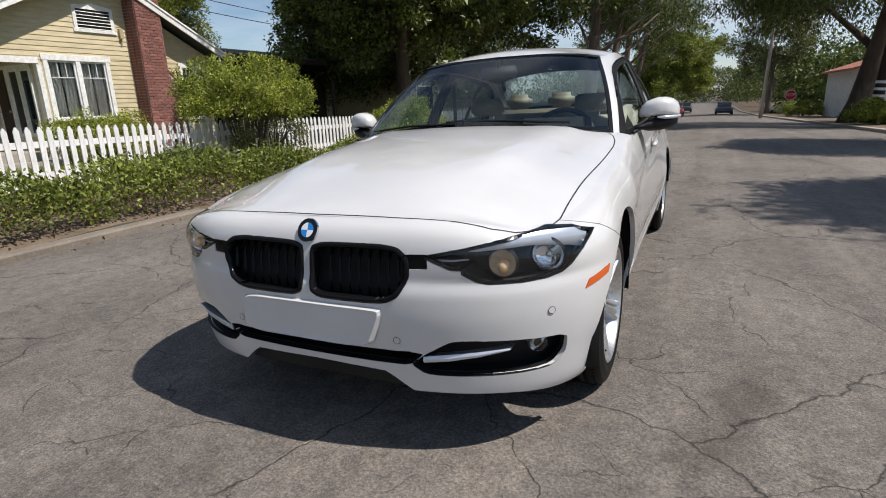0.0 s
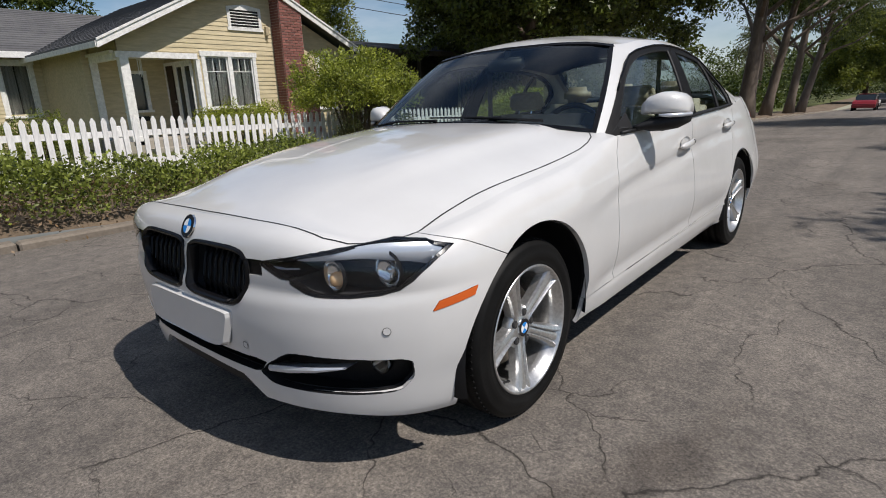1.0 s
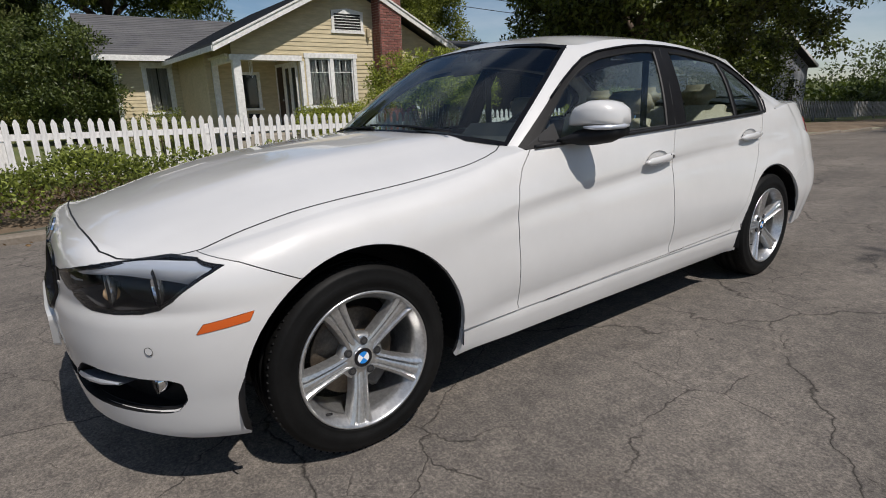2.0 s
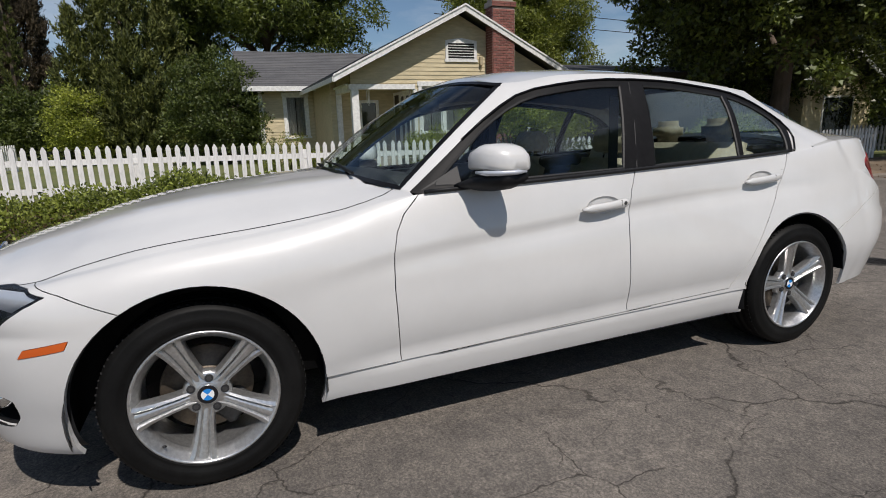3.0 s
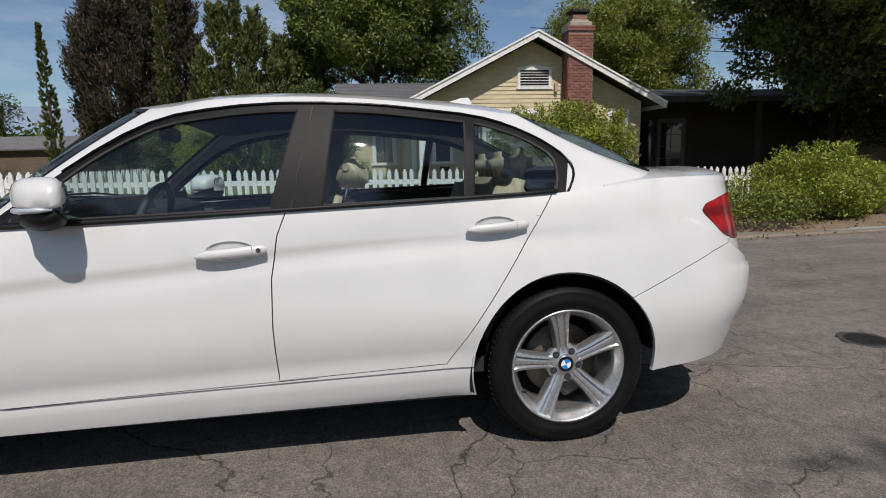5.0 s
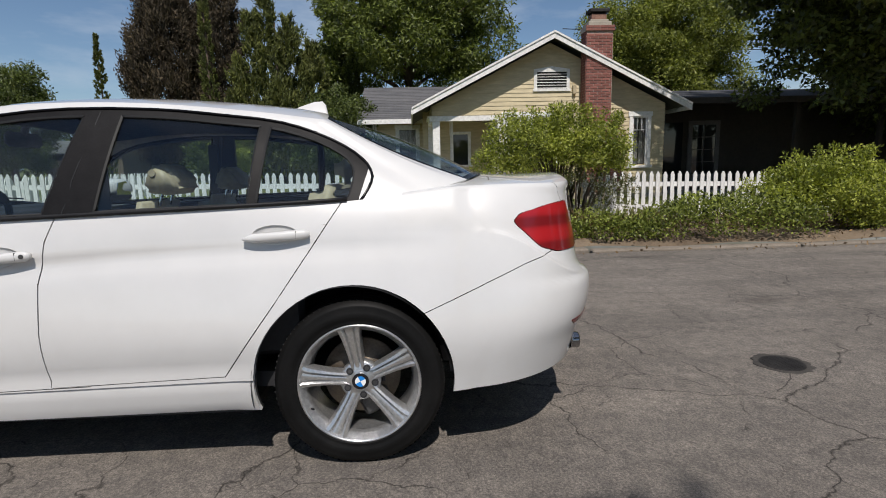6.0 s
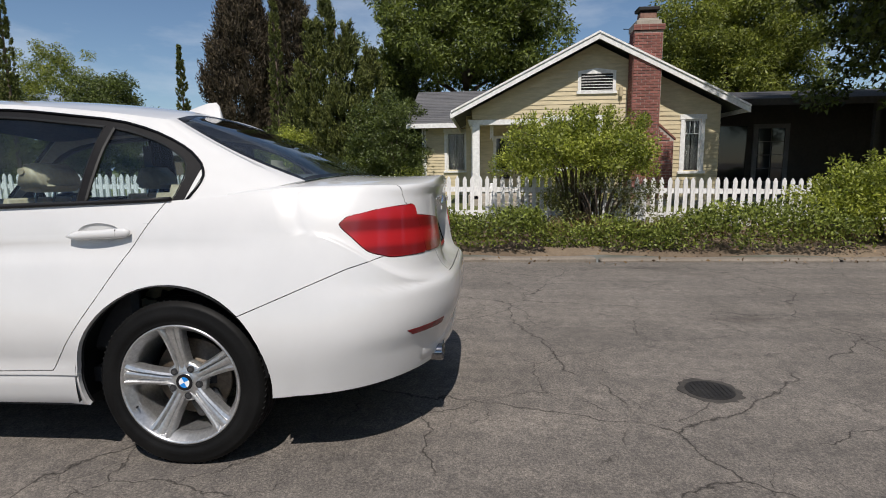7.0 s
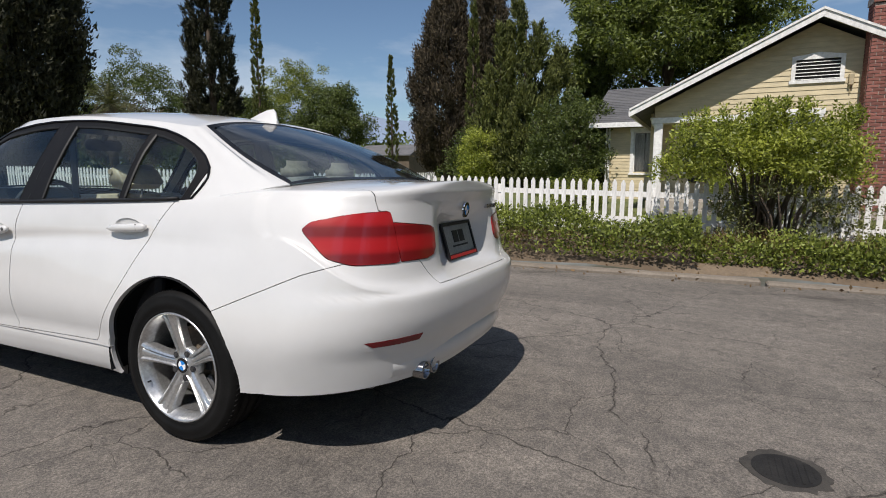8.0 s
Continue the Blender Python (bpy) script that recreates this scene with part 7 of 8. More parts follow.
gf = ucarve(is_side, [(0.868, 0.968), (0.95, 1.033)] + [(y, tf(y)) for y in (1.03, 1.08, 1.15, 1.22, 1.30, 1.38, 1.48, 1.58, 1.68, 1.75, 1.815)] + [(1.718, zlow(1.718) + 0.012), (0.855, zlow(0.855) + 0.012)], AY, AZ)
gr = ucarve(is_side, [(1.945, tf(1.945)), (2.05, tf(2.05)), (2.15, tf(2.15)), (2.25, tf(2.25)), (2.34, tf(2.34)), (2.455, tf(2.455)), (2.425, zlow(2.425) + 0.012), (1.890, zlow(1.890) + 0.012)], AY, AZ)
gq = ucarve(is_side, [(2.487, tf(2.487)), (2.54, tf(2.54)), (2.60, tf(2.60)), (2.66, tf(2.66)), (2.715, tf(2.715) - 0.002), (2.76, tf(2.76) - 0.006), (2.788, 1.142), (2.804, 1.118), (2.811, 1.093), (2.810, 1.065), (2.804, 1.035), (2.793, 1.0), (2.784, zlow(2.784) + 0.014), (2.452, zlow(2.452) + 0.012)], AY, AZ)
trim = ucarve(is_side, DLO, AY, AZ)
pillars = ucarve(lambda f: f[zone] == 2, None, None, None)
roof_skin = ucarve(lambda f: True, None, None, None)

roof = add("roof", Skin(roof_skin.co, roof_skin.no, roof_skin.fa).doubled().mesh("roof", PAINT, 0.0), label="white steel roof")
both("pillar", pillars, PAINT, 0.006)
hd = roof_skin.doubled().shifted(-0.028)
add("headliner", Skin(hd.co, hd.no, [f[::-1] for f in hd.fa]).mesh("headliner", HEADLINE))
both("pillar_lining", pillars.shifted(-0.02), HEADLINE, 0)
both("window_trim", trim.shifted(0.003), PILLAR_BLACK, 0.014, "black window surround and pillar trim")
for nm, sk, par in (("front_window", gf, DOOR_F), ("rear_door_window", gr, DOOR_R), ("quarter_window", gq, (car, car))):
    for s, pa in ((1, par[0]), (-1, par[1])):
        s_ = sk if s > 0 else sk.mirrored()
        g = add(nm, s_.shifted(-0.006).mesh(nm, CAR_GLASS), pa, "tinted side glass")
        # rubber seal and thin bright inner lip
        bm = bmesh.new()
        rim = s_.rim()
        r2 = s_.shrunk(0.007)
        o_ = {}
        for a, b in rim:
            for k in (a, b):
                if k not in o_:
                    o_[k] = (bm.verts.new(s_.co[k] + s_.no[k] * 0.004), bm.verts.new(r2.co[k] + s_.no[k] * 0.0005), bm.verts.new(r2.co[k] - s_.no[k] * 0.006))
        for a, b in rim:
            for q in range(2):
                bm.faces.new((o_[a][q], o_[b][q], o_[b][q + 1], o_[a][q + 1]))
        part("window_seal", bm, SEAL_AND_GAP, g)


def side_x(y, z):
    """Half width of the window band at a station and height."""
    near = sorted(((c.y - y) ** 2 + (c.z - z) ** 2, c.x) for sk in (trim, gf, gr) for c in sk.co)[:3]
    return sum(q[1] for q in near) / 3


# raised moulding along the top of the surround
for s in (1, -1):
    pts = []
    for y, z in DLO[2:-1]:
        pts.append((s * (side_x(y, z) + 0.005), y, z + 0.002))
    part("roof_moulding", tube(bmesh.new(), pts, [0.0055] * len(pts), 6), GLOSS_BLACK, car, smooth=True)
    belt = []
    for k in range(21):
        y = 0.80 + 1.985 * k / 20
        z = top_z(y) + 0.006
        belt.append((s * (top_x(y) + 0.006), y, z))
    part("belt_moulding", tube(bmesh.new(), belt, [0.008] * 21, 6), SATIN_BLACK, car, smooth=True)
    # split line in the B-pillar
    split = [(1.785, 0.960), (1.80, 1.02), (1.81, 1.08), (1.825, 1.14), (1.84, 1.2), (1.855, 1.27), (1.87, 1.335)]
    part("pillar_split", tube(bmesh.new(), [(s * (side_x(y, z) + 0.002), y, z) for y, z in split], [0.0035] * 7, 5), SEAL_AND_GAP, car)

ws = windscreen.doubled()
g = add("windscreen", ws.shifted(-0.004).mesh("windscreen", WIND_GLASS), label="clear windscreen reflecting trees")
rwd = rear_window.doubled()
rwg = add("rear_window", rwd.shifted(-0.004).mesh("rear_window", REAR_GLASS), label="tinted rear window")


def border(sk, wide, name, parent):
    bm = bmesh.new()
    r2 = sk.shrunk(wide)
    o_ = {}
    rim = sk.rim()
    for a, b in rim:
        for k in (a, b):
            if k not in o_:
                o_[k] = (bm.verts.new(sk.co[k] + sk.no[k] * 0.001), bm.verts.new(r2.co[k] - sk.no[k] * 0.0025), bm.verts.new(r2.co[k] - sk.no[k] * 0.008))
    for a, b in rim:
        for q in range(2):
            bm.faces.new((o_[a][q], o_[b][q], o_[b][q + 1], o_[a][q + 1]))
    return part(name, bm, GLOSS_BLACK, parent)


border(ws, 0.022, "black_band", g)
border(rwd, 0.028, "black_band", rwg)
# aerial fin
bm = bmesh.new()
prof = [(2.38, 1.388, 0.012), (2.44, 1.404, 0.022), (2.50, 1.426, 0.021), (2.555, 1.443, 0.015), (2.595, 1.446, 0.010), (2.61, 1.428, 0.012), (2.622, 1.372, 0.020)]
prev = None
for y, z, w in prof:
    cur = [bm.verts.new(c) for c in ((-w - 0.018, y, 1.352), (-w, y, 1.372), (-w * 0.35, y, z), (w * 0.35, y, z), (w, y, 1.372), (w + 0.018, y, 1.352))]
    if prev:
        for q in range(5):
            bm.faces.new((prev[q], cur[q], cur[q + 1], prev[q + 1]))
    else:
        bm.faces.new(cur)
    prev = cur
bm.faces.new(prev[::-1])
bmesh.ops.recalc_face_normals(bm, faces=bm.faces)
part("aerial_fin", bm, PAINT, car, "white shark-fin aerial", smooth=True)
# wipers
for pts in ([(0.55, 0.60, 1.0), (0.2, 0.62, 1.02), (-0.12, 0.62, 1.025)], [(-0.05, 0.59, 1.012), (-0.35, 0.62, 1.01), (-0.62, 0.68, 0.985)]):
    part("wiper", tube(bmesh.new(), pts, [0.007, 0.006, 0.004], 6), SATIN_BLACK, car)


# door handles: cup and pull bar
def handle(y0, y1, z0, z1, parent, lock, s):
    xs_ = flank_x((y0 + y1) / 2, (z0 + z1) / 2) - 0.006
    turn = (flank_x(y1, z1) - flank_x(y0, z0)) / (y1 - y0)
    h = part("door_handle", bmesh.new(), PAINT, parent, "white pull handle over a shallow cup")
    bm = bmesh.new()
    n = 12
    prev = None
    for k in range(n + 1):
        t = k / n
        y, z = y0 + (y1 - y0) * t, z0 + (z1 - z0) * t
        taper = min(1, 5 * t + 0.25, 6 * (1 - t) + 0.55)
        hh = 0.017 * taper * (1.0 if t < 0.65 else 1.08)
        lift = 0.034 + 0.010 * math.sin(math.pi * min(1, t * 1.1))
        cur = [bm.verts.new((s * (xs_ + a), y, z + b)) for a, b in ((0.008 + lift * 0.3, hh * 0.8), (lift * 0.8, hh), (lift, hh * 0.5), (lift, -hh * 0.5), (lift * 0.8, -hh), (0.008 + lift * 0.3, -hh * 0.8))]
        if prev:
            for q in range(6):
                bm.faces.new((prev[q], prev[(q + 1) % 6], cur[(q + 1) % 6], cur[q]))
        else:
            bm.faces.new(cur)
        prev = cur
    bm.faces.new(prev[::-1])
    bmesh.ops.recalc_face_normals(bm, faces=bm.faces)
    h.data = link_mesh("door_handle", bm, PAINT, True)
    # cup: a dished oval sunk behind the bar
    bm = bmesh.new()
    cy, cz = y0 + (y1 - y0) * 0.48, z0 + (z1 - z0) * 0.48
    rings = []
    for r, d in ((1.0, 0.0095), (0.9, 0.004), (0.65, 0.0025), (0.0, 0.0022)):
        rings.append([bm.verts.new((s * (xs_ + d - 0.0 + 0.004), cy + 0.083 * r * math.cos(k * math.pi / 14), cz + 0.005 + 0.036 * r * math.sin(k * math.pi / 14))) for k in range(28)])
    for a, b in zip(rings, rings[1:]):
        for k in range(28):
            bm.faces.new((a[k], a[(k + 1) % 28], b[(k + 1) % 28], b[k]))
    bmesh.ops.remove_doubles(bm, verts=bm.verts, dist=0.0002)
    bmesh.ops.recalc_face_normals(bm, faces=bm.faces)
    part("handle_cup", bm, PAINT, h, smooth=True)
    part("handle_split", boxes((min(s * (xs_ + 0.03), s * (xs_ + 0.0375)), max(s * (xs_ + 0.03), s * (xs_ + 0.0375)), y1 - 0.047, y1 - 0.0453, z1 - 0.013, z1 + 0.013)), SEAL_AND_GAP, h)
    swing = Matrix.Translation((s * xs_, (y0 + y1) / 2, 0)) @ Matrix.Rotation(-s * math.atan(turn), 4, "Z") @ Matrix.Translation((-s * xs_, -(y0 + y1) / 2, 0))
    h.matrix_basis = swing
    if lock:
        bm = bmesh.new()
        bmesh.ops.create_cone(bm, cap_ends=True, segments=20, radius1=0.0085, radius2=0.008, depth=0.004, matrix=Matrix.Translation((s * (xs_ + 0.0345), y1 - 0.026, z1 - 0.0005)) @ Matrix.Rotation(math.pi / 2, 4, "Y"))
        part("lock", bm, DARK_ALLOY, h)


for s, i in ((1, 0), (-1, 1)):
    handle(1.462, 1.70, 0.812, 0.826, DOOR_F[i], s > 0, s)
    handle(2.416, 2.652, 0.860, 0.872, DOOR_R[i], False, s)


# door mirrors
def mirror(s):
    d = DOOR_F[0 if s > 0 else 1]
    m = part("door_mirror", bmesh.new(), PAINT, d, "white door mirror with black foot")
    bm = bmesh.new()
    # the shell: rounded box, blunt to the rear, drawn along x
    secs = [(0.848, 0.985, 0.022, 0.024, 1.012), (0.858, 0.987, 0.036, 0.042, 1.016), (0.885, 0.993, 0.050, 0.060, 1.024), (0.935, 1.006, 0.058, 0.070, 1.030), (0.975, 1.020, 0.060, 0.070, 1.029), (1.008, 1.034, 0.055, 0.064, 1.025), (1.030, 1.045, 0.044, 0.050, 1.020), (1.040, 1.050, 0.024, 0.028, 1.016)]
    prev = None
    for x, yc_, ry, rz, zc_ in secs:
        cur = []
        for k in range(20):
            a = 2 * math.pi * k / 20
            cy = math.cos(a)
            yy = yc_ + ry * 1.08 * (abs(cy) ** 0.6) * (1 if cy > 0 else -1.4)
            zz = zc_ + rz * (abs(math.sin(a)) ** 0.62) * (1 if math.sin(a) > 0 else -0.36)
            cur.append(bm.verts.new((s * x, yy, zz)))
        if prev:
            for k in range(20):
                bm.faces.new((prev[k], prev[(k + 1) % 20], cur[(k + 1) % 20], cur[k]))
        else:
            bm.faces.new(cur)
        prev = cur
    bm.faces.new(prev[::-1])
    bmesh.ops.recalc_face_normals(bm, faces=bm.faces)
    m.data = link_mesh("door_mirror", bm, PAINT, True)
    m.matrix_basis = Matrix.Translation((-0.022 * s, 0.040, -0.004))
    # black lower shell and foot
    bm = bmesh.new()
    prev = None
    for x, y, z, ry, rz in ((0.845, 0.93, 0.950, 0.055, 0.014), (0.865, 0.945, 0.955, 0.055, 0.017), (0.895, 0.970, 0.960, 0.064, 0.032), (0.94, 0.996, 0.964, 0.072, 0.036), (0.99, 1.020, 0.970, 0.066, 0.033), (1.031, 1.043, 0.982, 0.042, 0.022)):
        cur = [bm.verts.new((s * x, y + ry * math.cos(2 * math.pi * k / 14), z + rz * math.sin(2 * math.pi * k / 14))) for k in range(14)]
        if prev:
            for k in range(14):
                bm.faces.new((prev[k], prev[(k + 1) % 14], cur[(k + 1) % 14], cur[k]))
        else:
            bm.faces.new(cur)
        prev = cur
    bm.faces.new(prev[::-1])
    bmesh.ops.recalc_face_normals(bm, faces=bm.faces)
    part("mirror_foot", bm, SATIN_BLACK, m, smooth=True)
    bm = tube(bmesh.new(), [(s * 0.94, 0.922, 1.000), (s * 0.98, 0.938, 0.998), (s * 1.018, 0.973, 0.998), (s * 1.040, 1.035, 0.999), (s * 1.034, 1.075, 1.0)], [0.005, 0.009, 0.010, 0.009, 0.004], 8)
    part("turn_signal", bm, SILVER_PLASTIC, m, "clear turn signal strip", smooth=True)
    bm = prism(bmesh.new(), [(s * 0.893, 0.995), (s * 1.005, 0.99), (s * 1.012, 1.045), (s * 0.97, 1.082), (s * 0.91, 1.07)], "y", 1.074, 1.078)
    for v in bm.verts:
        v.co.y += 0.3 * (abs(v.co.x) - 0.965)
    part("mirror_glass", bm, CHROME, m)
    # black corner triangle at the foot of the window
    bm = bmesh.new()
    tri = [(0.80, 0.934), (0.955, 0.943), (0.955, 1.015)]
    vs = [bm.verts.new((s * (side_x(y, z) + 0.007), y, z)) for y, z in tri]
    bm.faces.new(vs)
    part("corner_cover", bm, SATIN_BLACK, d)


mirror(1)
mirror(-1)

# ---- tail: lamps, plate, exhaust ----
for s in (1, -1):
    m_ = (lambda k: k) if s > 0 else (lambda k: k.mirrored())
    t = add("tail_light", m_(tail_outer).shrunk(0.001).shifted(0.004).mesh("tail_light", RED_LENS, 0.012), label="red tail light in two pieces")
    add("tail_light_inner", m_(tail_inner).shrunk(0.001).shifted(0.004).mesh("tail_light_inner", RED_LENS, 0.01), trunk, "red inner tail light")
    add("rear_reflector", m_(reflector).shifted(0.001).mesh("rear_reflector", RED_DARK, 0.006), label="narrow red reflector")
    bm = bmesh.new()
    bmesh.ops.create_circle(bm, cap_ends=True, segments=20, radius=0.0115)
    o = part("parking_sensor", bm, SATIN_BLACK, car)
    o.matrix_basis = look((s * 0.632, 3.7295, 0.545), (s * 0.3, 3.0, 0.545))
    bm = bmesh.new()
    bmesh.ops.create_circle(bm, cap_ends=True, segments=20, radius=0.010, matrix=Matrix.Translation((0, 0, 0.001)))
    part("sensor_face", bm, PAINT, o)
# lower apron line and twin pipes
bm = bmesh.new()
prev = None
for k in range(25):
    x = -0.60 + 1.20 * k / 24
    y = tail_low(0.36) - TAILC * (1 - math.sqrt(max(0, 1 - abs(x / 0.885) ** 2.6)))
    cur = [bm.verts.new((x, y + 0.002, 0.415)), bm.verts.new((x, y + 0.014, 0.408)), bm.verts.new((x, y + 0.008, 0.33)), bm.verts.new((x, y - 0.03, 0.30))]
    if prev:
        for q in range(3):
            bm.faces.new((prev[q], cur[q], cur[q + 1], prev[q + 1]))
    prev = cur
part("rear_apron", bm, PAINT, car, smooth=True)
for x in (0.455, 0.375):
    bm = bmesh.new()
    seg = 24
    rings = [(3.56, 0.036), (3.752, 0.036), (3.757, 0.034), (3.752, 0.030), (3.62, 0.029)]
    prev = None
    for y, r in rings:
        cur = [bm.verts.new((x + r * math.cos(2 * math.pi * k / seg), y, 0.318 + r * math.sin(2 * math.pi * k / seg))) for k in range(seg)]
        if prev:
            for k in range(seg):
                bm.faces.new((prev[k], prev[(k + 1) % seg], cur[(k + 1) % seg], cur[k]))
        prev = cur
    bm.faces.new(prev)
    bmesh.ops.recalc_face_normals(bm, faces=bm.faces)
    part("exhaust_pipe", bm, DARK_CHROME, car, "chrome exhaust tip", smooth=True)
part("silencer", boxes((0.2, 0.62, 3.25, 3.62, 0.25, 0.40), bev=0.05), DARK_ALLOY, car)
# dealer plate in its frame, lettering as plain bars
PLATE_AT = pose(0, 3.690, 0.800, 17)
pl = part("number_plate", boxes((-0.155, 0.155, -0.003, 0.003, -0.075, 0.075), bev=0.002), varied("grey_plate", (0.20, 0.21, 0.20), (0.26, 0.27, 0.26), 9, 0.4), trunk, "grey dealer plate in a black frame")
pl.matrix_basis = PLATE_AT
part("plate_frame", boxes((-0.165, 0.165, -0.003, 0.009, 0.068, 0.083), (-0.165, 0.165, -0.003, 0.009, -0.085, -0.062), (-0.165, -0.150, -0.003, 0.009, -0.062, 0.068), (0.150, 0.165, -0.003, 0.009, -0.062, 0.068)), SATIN_BLACK, pl)
part("plate_bars", boxes((0.004, 0.062, 0.003, 0.0045, -0.012, 0.044), (-0.062, -0.006, 0.003, 0.0045, -0.012, 0.044), (-0.085, 0.085, 0.003, 0.0045, -0.032, -0.024)), SATIN_BLACK, pl)
part("plate_strip", boxes((-0.148, 0.148, 0.009, 0.0105, -0.081, -0.067)), material("red_strip", (0.35, 0.02, 0.02), 0.4)[0], pl)
part("model_letters", boxes(*[(-0.40 + 0.035 * k, -0.376 + 0.035 * k, 3.712, 3.728, 0.935, 0.955) for k in range(4)]), CHROME, trunk)


# ---- wheels ----
def lathe(bm, prof, seg=56):
    """Turns a profile of (radius, across) round the axle, which lies along x."""
    prev = first = None
    for k in range(seg):
        a = 2 * math.pi * k / seg
        cur = [bm.verts.new((x, r * math.cos(a), r * math.sin(a))) for r, x in prof]
        if prev:
            for q in range(len(prof) - 1):
                bm.faces.new((prev[q], cur[q], cur[q + 1], prev[q + 1]))
        else:
            first = cur
        prev = cur
    for q in range(len(prof) - 1):
        bm.faces.new((prev[q], first[q], first[q + 1], prev[q + 1]))
    bmesh.ops.recalc_face_normals(bm, faces=bm.faces)
    return bm


def build_wheel():
    """A wheel whose outer face looks along +x, centred on its hub."""
    w = new("wheel")
    w["label"] = "silver five-spoke alloy wheel with black tyre"
    R = 0.320
    prof = [(0.222, -0.095), (0.232, -0.105), (0.262, -0.113), (0.295, -0.108), (R - 0.008, -0.095), (R - 0.001, -0.075), (R, -0.055), (R - 0.007, -0.052), (R - 0.007, -0.046), (R, -0.043), (R, -0.012), (R - 0.007, -0.009), (R - 0.007, 0.0), (R, 0.003), (R, 0.033), (R - 0.007, 0.036), (R - 0.007, 0.042), (R, 0.045),
            (R - 0.001, 0.072), (R - 0.006, 0.088), (0.302, 0.100), (0.297, 0.103), (0.294, 0.1025), (0.275, 0.109), (0.258, 0.111), (0.255, 0.1095), (0.245, 0.108), (0.238, 0.105), (0.2345, 0.1075), (0.2315, 0.1035), (0.226, 0.095)]
    t = part("tyre", lathe(bmesh.new(), prof, 72), RUBBER, w, "black road tyre", smooth=True)
    bm = bmesh.new()
    for k in range(84):
        a = 2 * math.pi * k / 84
        for x0 in (0.058, -0.070):
            m = Matrix.Rotation(a, 4, "X") @ Matrix.Translation((x0 + 0.012, 0, R - 0.0036)) @ Matrix.Rotation(0.5, 4, "Z")
            bmesh.ops.create_cube(bm, size=1.0, matrix=m @ Matrix.Diagonal((0.034, 0.006, 0.006, 1)))
    part("tread_block", bm, RUBBER, t)["kind"] = "stuff"
    rim = part("rim", lathe(bmesh.new(), [(0.2315, 0.100), (0.2300, 0.106), (0.2260, 0.108), (0.2215, 0.105), (0.2190, 0.098), (0.205, 0.080), (0.198, 0.060), (0.196, -0.02), (0.205, -0.08), (0.222, -0.1)], 72), ALLOY, w, "silver alloy rim", smooth=True)
    part("rim_inner", lathe(bmesh.new(), [(0.1955, 0.058), (0.1935, -0.02), (0.2, -0.09)], 48), ALLOY, rim, smooth=True)
    for k in range(5):
        a = 2 * math.pi * k / 5
        bm = bmesh.new()
        # a wide spoke with a groove down its middle: ridge, valley, ridge
        stations = [(0.040, 0.030, 0.066), (0.065, 0.026, 0.071), (0.10, 0.027, 0.078), (0.14, 0.0305, 0.085), (0.18, 0.036, 0.092), (0.205, 0.042, 0.097), (0.221, 0.050, 0.100)]
        prev = None
        for r, hw, x in stations:
            cs = [(-hw - 0.004, -0.040), (-hw - 0.001, -0.012), (-hw * 0.92, -0.002), (-hw * 0.62, 0.002), (-hw * 0.50, -0.003), (-hw * 0.40, -0.011), (-hw * 0.30, -0.005), (-hw * 0.12, -0.003), (hw * 0.12, -0.003), (hw * 0.30, -0.005), (hw * 0.40, -0.011), (hw * 0.50, -0.003), (hw * 0.62, 0.002), (hw * 0.92, -0.002), (hw + 0.001, -0.012), (hw + 0.004, -0.040)]
            cur = [bm.verts.new((x + dx, u, r)) for u, dx in cs]
            if prev:
                for q in range(len(cs) - 1):
                    bm.faces.new((prev[q], cur[q], cur[q + 1], prev[q + 1]))
            prev = cur
        bmesh.ops.recalc_face_normals(bm, faces=bm.faces)
        bmesh.ops.rotate(bm, verts=bm.verts, cent=(0, 0, 0), matrix=Matrix.Rotation(a, 3, "X"))
        part("spoke", bm, ALLOY, w)
        m = Matrix.Rotation(a + math.pi / 5, 4, "X")
        bm = bmesh.new()
        bmesh.ops.create_cone(bm, cap_ends=True, segments=16, radius1=0.0135, radius2=0.0135, depth=0.012, matrix=m @ Matrix.Translation((0.0645, 0, 0.055)) @ Matrix.Rotation(math.pi / 2, 4, "Y"))
        ln = part("lug_hole", bm, INNER_DARK, w)
        bm = bmesh.new()
        bmesh.ops.create_cone(bm, cap_ends=True, segments=6, radius1=0.008, radius2=0.008, depth=0.012, matrix=m @ Matrix.Translation((0.0665, 0, 0.055)) @ Matrix.Rotation(math.pi / 2, 4, "Y"))
        part("lug_bolt", bm, DARK_ALLOY, ln)
    part("hub", lathe(bmesh.new(), [(0.0005, 0.068), (0.034, 0.068), (0.037, 0.070), (0.040, 0.068), (0.046, 0.066), (0.069, 0.064), (0.078, 0.058), (0.078, 0.03)], 40), ALLOY, w, smooth=True)
    roundel(Matrix.Translation((0.071, 0, 0)) @ Matrix.Rotation(math.pi / 2, 4, "Y"), 0.034, w)
    part("brake_disc", lathe(bmesh.new(), [(0.05, 0.02), (0.06, 0.022), (0.075, 0.0), (0.148, 0.0), (0.150, -0.012), (0.075, -0.014)], 48), BRAKE, w, "iron brake disc", smooth=True)
    part("caliper", boxes((-0.03, 0.024, 0.075, 0.155, -0.06, 0.06), bev=0.012), DARK_ALLOY, w)
    bm = tube(bmesh.new(), [(0.085, 0.0, -0.208), (0.105, 0.0, -0.195)], [0.004, 0.004], 6)
    part("valve", bm, SATIN_BLACK, w)
    return w


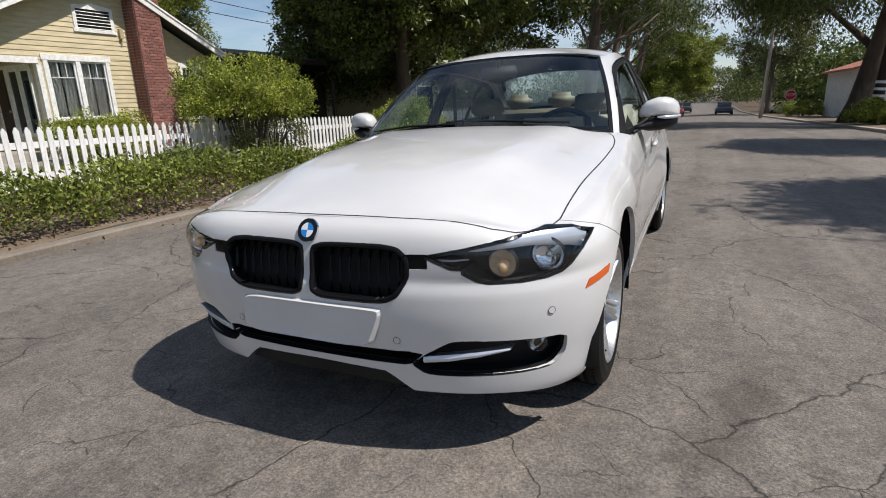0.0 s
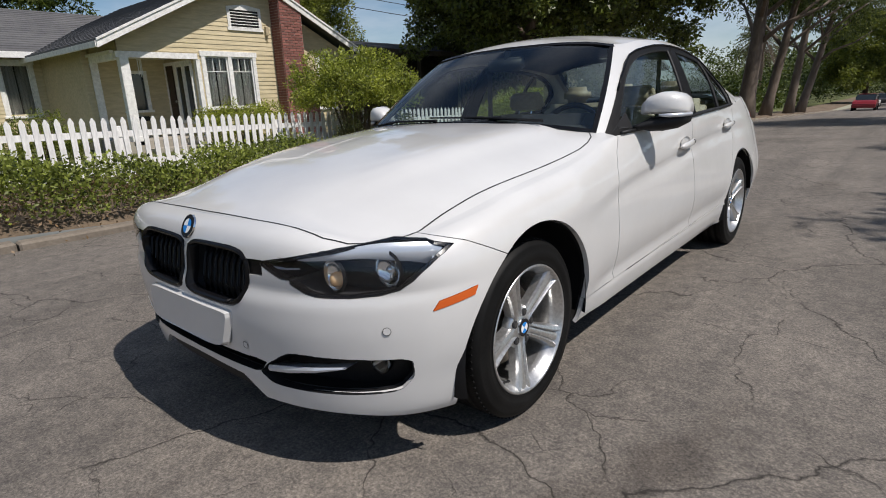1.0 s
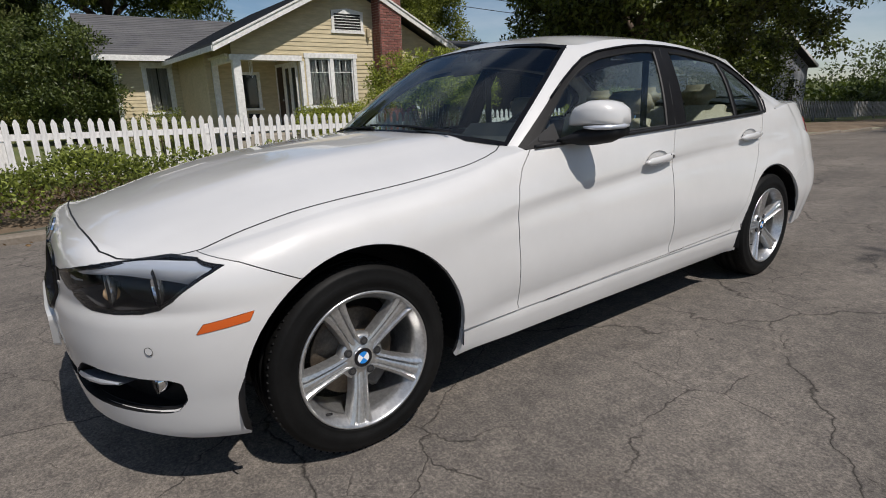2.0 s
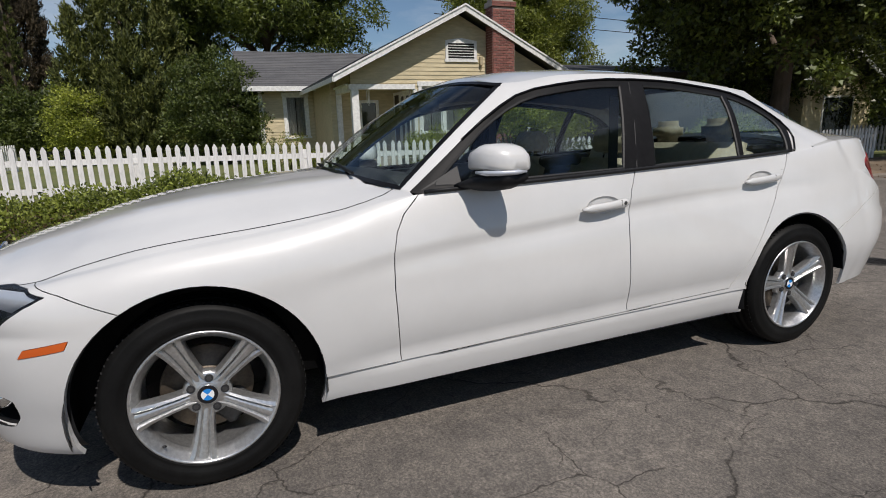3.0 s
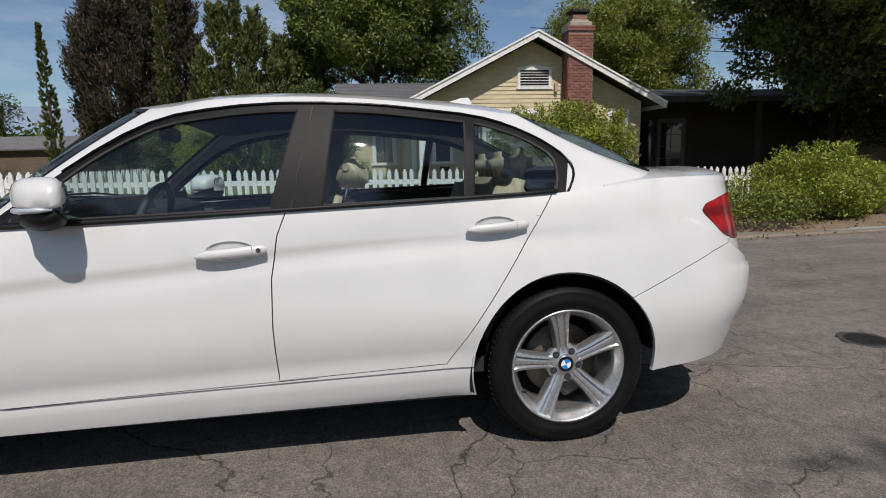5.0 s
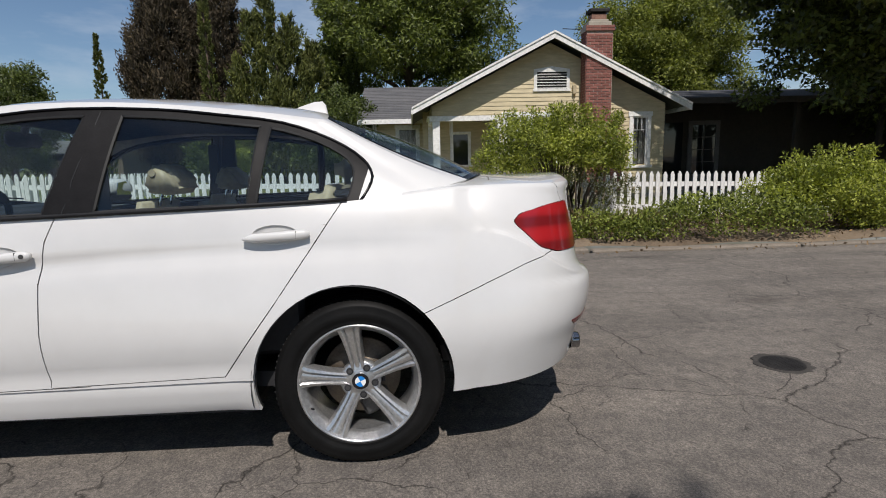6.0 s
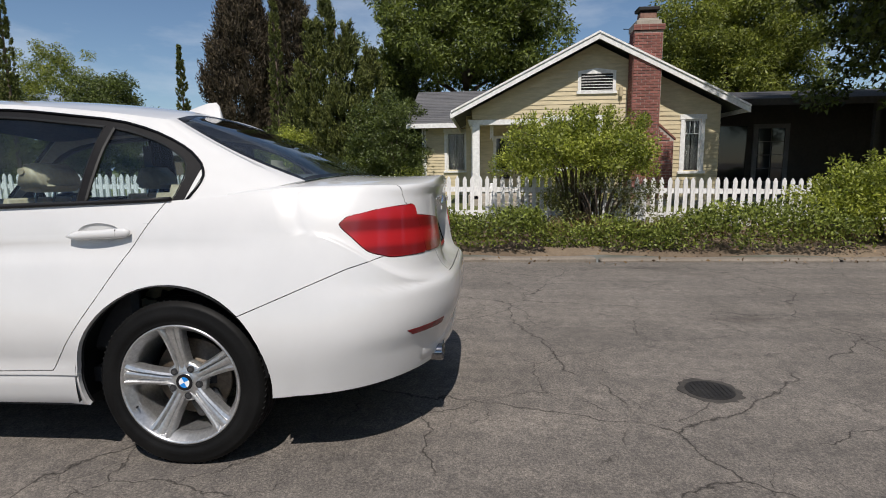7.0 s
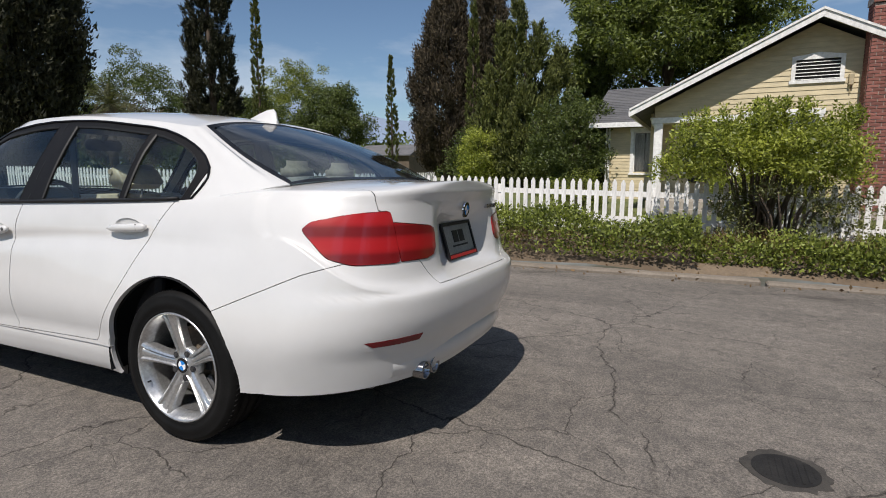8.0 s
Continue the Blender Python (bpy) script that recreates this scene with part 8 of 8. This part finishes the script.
first = build_wheel()
first.parent = car
first.matrix_basis = pose(0.753, 0, 0.318, -46)
for x, y, a, rz in ((0.748, 2.81, 27 - 90, 0), (-0.753, 0, 40, 180), (-0.748, 2.81, 10, 180)):
    c = copy_thing(first, pose(x, y, 0.318 if y < 1 else 0.306, 0, 0, rz) @ pose(0, 0, 0, a))
    c.parent = car

# wheel housings and underside
for s in (1, -1):
    for cy, r, a0 in ((-0.003, 0.388, -9), (2.785, 0.366, 5)):
        bm = bmesh.new()
        prev = None
        for k in range(29):
            a = math.radians(a0 + (192 - a0) * k / 28)
            cur = [bm.verts.new((s * x, cy + (r + dr) * math.cos(a), 0.316 + (r + dr) * math.sin(a))) for x, dr in ((0.872, 0.0), (0.85, 0.012), (0.55, 0.012), (0.52, -0.3))]
            if prev:
                for q in range(3):
                    bm.faces.new((prev[q], cur[q], cur[q + 1], prev[q + 1]))
            prev = cur
        part("wheel_housing", bm, SATIN_BLACK, car, smooth=True)
part("underbody", boxes((-0.78, 0.78, 0.42, 2.4, 0.19, 0.24), (-0.5, 0.5, -0.6, 0.42, 0.2, 0.26), (-0.5, 0.5, 2.4, 3.6, 0.26, 0.32), (-0.52, 0.52, -0.55, 0.5, 0.26, 0.7), (-0.5, 0.5, 2.45, 3.55, 0.32, 0.75)), INNER_DARK, car)

# ---- cabin ----
part("cabin_floor", boxes((-0.76, 0.76, 0.5, 2.9, 0.28, 0.34), (-0.64, 0.64, 0.45, 0.5, 0.28, 0.80)), INNER_DARK, car)
bm = bmesh.new()
prism(bm, [(0.70, 0.93), (0.86, 0.965), (1.02, 0.955), (1.10, 0.90), (1.08, 0.70), (0.9, 0.55), (0.70, 0.55)], "x", -0.68, 0.68)
bmesh.ops.bevel(bm, geom=[e for e in bm.edges if abs(e.verts[0].co.x - e.verts[1].co.x) > 0.5], offset=0.03, segments=3, affect="EDGES")
dash = part("dashboard", bm, INNER_DARK, car, "dark dashboard", smooth=True)
part("binnacle", prism(bmesh.new(), [(0.93, 0.96), (1.0, 1.015), (1.1, 1.01), (1.12, 0.95)], "x", 0.2, 0.56), INNER_DARK, dash)
bm = bmesh.new()
bmesh.ops.create_uvsphere(bm, u_segments=8, v_segments=6, radius=0.0001)
ring_pts = [(0.38 + 0.185 * math.cos(2 * math.pi * k / 32), 1.16 + 0.06 * math.sin(2 * math.pi * k / 32), 0.875 + 0.175 * math.sin(2 * math.pi * k / 32)) for k in range(33)]
wheel_ = part("steering_wheel", tube(bmesh.new(), ring_pts, [0.015] * 33, 8), INNER_DARK, car, "dark leather steering wheel", smooth=True)
part("wheel_boss", boxes((0.30, 0.46, 1.10, 1.15, 0.82, 0.92), (0.21, 0.55, 1.135, 1.15, 0.865, 0.885), bev=0.01), INNER_DARK, wheel_)


def soft_box(name, x0, x1, y0, y1, z0, z1, mat, parent, r=0.05, m=None, label=""):
    bm = boxes((x0, x1, y0, y1, z0, z1))
    bmesh.ops.bevel(bm, geom=list(bm.edges), offset=r, segments=3, affect="EDGES")
    if m:
        bmesh.ops.transform(bm, matrix=m, verts=bm.verts)
    return part(name, bm, mat, parent, label, smooth=True)


def lean(y, z, deg):
    return Matrix.Translation((0, y, z)) @ Matrix.Rotation(radians(deg), 4, "X") @ Matrix.Translation((0, -y, -z))


for x in (0.40, -0.40):
    st = soft_box("front_seat", x - 0.25, x + 0.25, 1.28, 1.84, 0.42, 0.60, BEIGE, car, 0.06, label="beige leather front seat")
    soft_box("seat_back", x - 0.23, x + 0.22, 1.74, 1.88, 0.55, 1.005, BEIGE, st, 0.055, lean(1.82, 0.55, -17))
    bm = prism(bmesh.new(), [(1.925, 1.035), (1.955, 1.125), (1.985, 1.150), (2.035, 1.128), (2.080, 1.060), (2.070, 1.022), (1.99, 1.012)], "x", x - 0.12, x + 0.115)
    bmesh.ops.bevel(bm, geom=list(bm.edges), offset=0.02, segments=3, affect="EDGES")
    hr = part("headrest", bm, BEIGE, st, "cream leather headrest", smooth=True)
    bm = bmesh.new()
    sx_ = x + (0.117 if x > 0 else -0.122)
    bmesh.ops.create_cone(bm, cap_ends=True, segments=20, radius1=0.016, radius2=0.014, depth=0.008, matrix=Matrix.Translation((sx_, 1.975, 1.105)) @ Matrix.Rotation(math.pi / 2, 4, "Y"))
    part("button", bm, BEIGE, hr)
    for dx in (-0.05, 0.05):
        part("headrest_rod", tube(bmesh.new(), [(x + dx, 1.965, 0.97), (x + dx, 1.99, 1.05)], [0.006, 0.006], 6), CHROME, st)
bench = soft_box("rear_bench", -0.66, 0.66, 2.1, 2.55, 0.42, 0.62, BEIGE, car, 0.06, label="beige leather rear bench")
soft_box("bench_back", -0.64, 0.64, 2.48, 2.62, 0.58, 1.06, BEIGE, bench, 0.05, lean(2.55, 0.58, -18))
for x in (0.38, 0.0, -0.38):
    soft_box("headrest", x - 0.12, x + 0.12, 2.70, 2.79, 1.04, 1.17, BEIGE, bench, 0.04)
part("parcel_shelf", boxes((-0.62, 0.62, 2.72, 3.16, 1.0, 1.02)), INNER_DARK, car)
for s in (1, -1):
    d = part("door_lining", boxes((min(s * 0.70, s * 0.755), max(s * 0.70, s * 0.755), 0.80, 2.6, 0.40, 0.89), bev=0.02), INNER_DARK, car)
    part("arm_rest", boxes((min(s * 0.63, s * 0.72), max(s * 0.63, s * 0.72), 1.1, 1.65, 0.62, 0.70), (min(s * 0.63, s * 0.72), max(s * 0.63, s * 0.72), 1.95, 2.35, 0.64, 0.72), bev=0.02), BEIGE, d)
    part("belt_strap", boxes((min(s * 0.60, s * 0.605), max(s * 0.60, s * 0.605), 1.80, 1.85, 0.6, 1.28)), INNER_DARK, car)
part("console", boxes((-0.11, 0.11, 1.0, 1.75, 0.34, 0.62), bev=0.03), INNER_DARK, car)
soft_box("cabin_mirror", -0.12, 0.12, 1.13, 1.16, 1.25, 1.32, INNER_DARK, car, 0.012)
part("mirror_stalk", tube(bmesh.new(), [(0, 1.145, 1.31), (0, 1.165, 1.355)], [0.012, 0.02], 8), INNER_DARK, car)
low.free()
up.free()
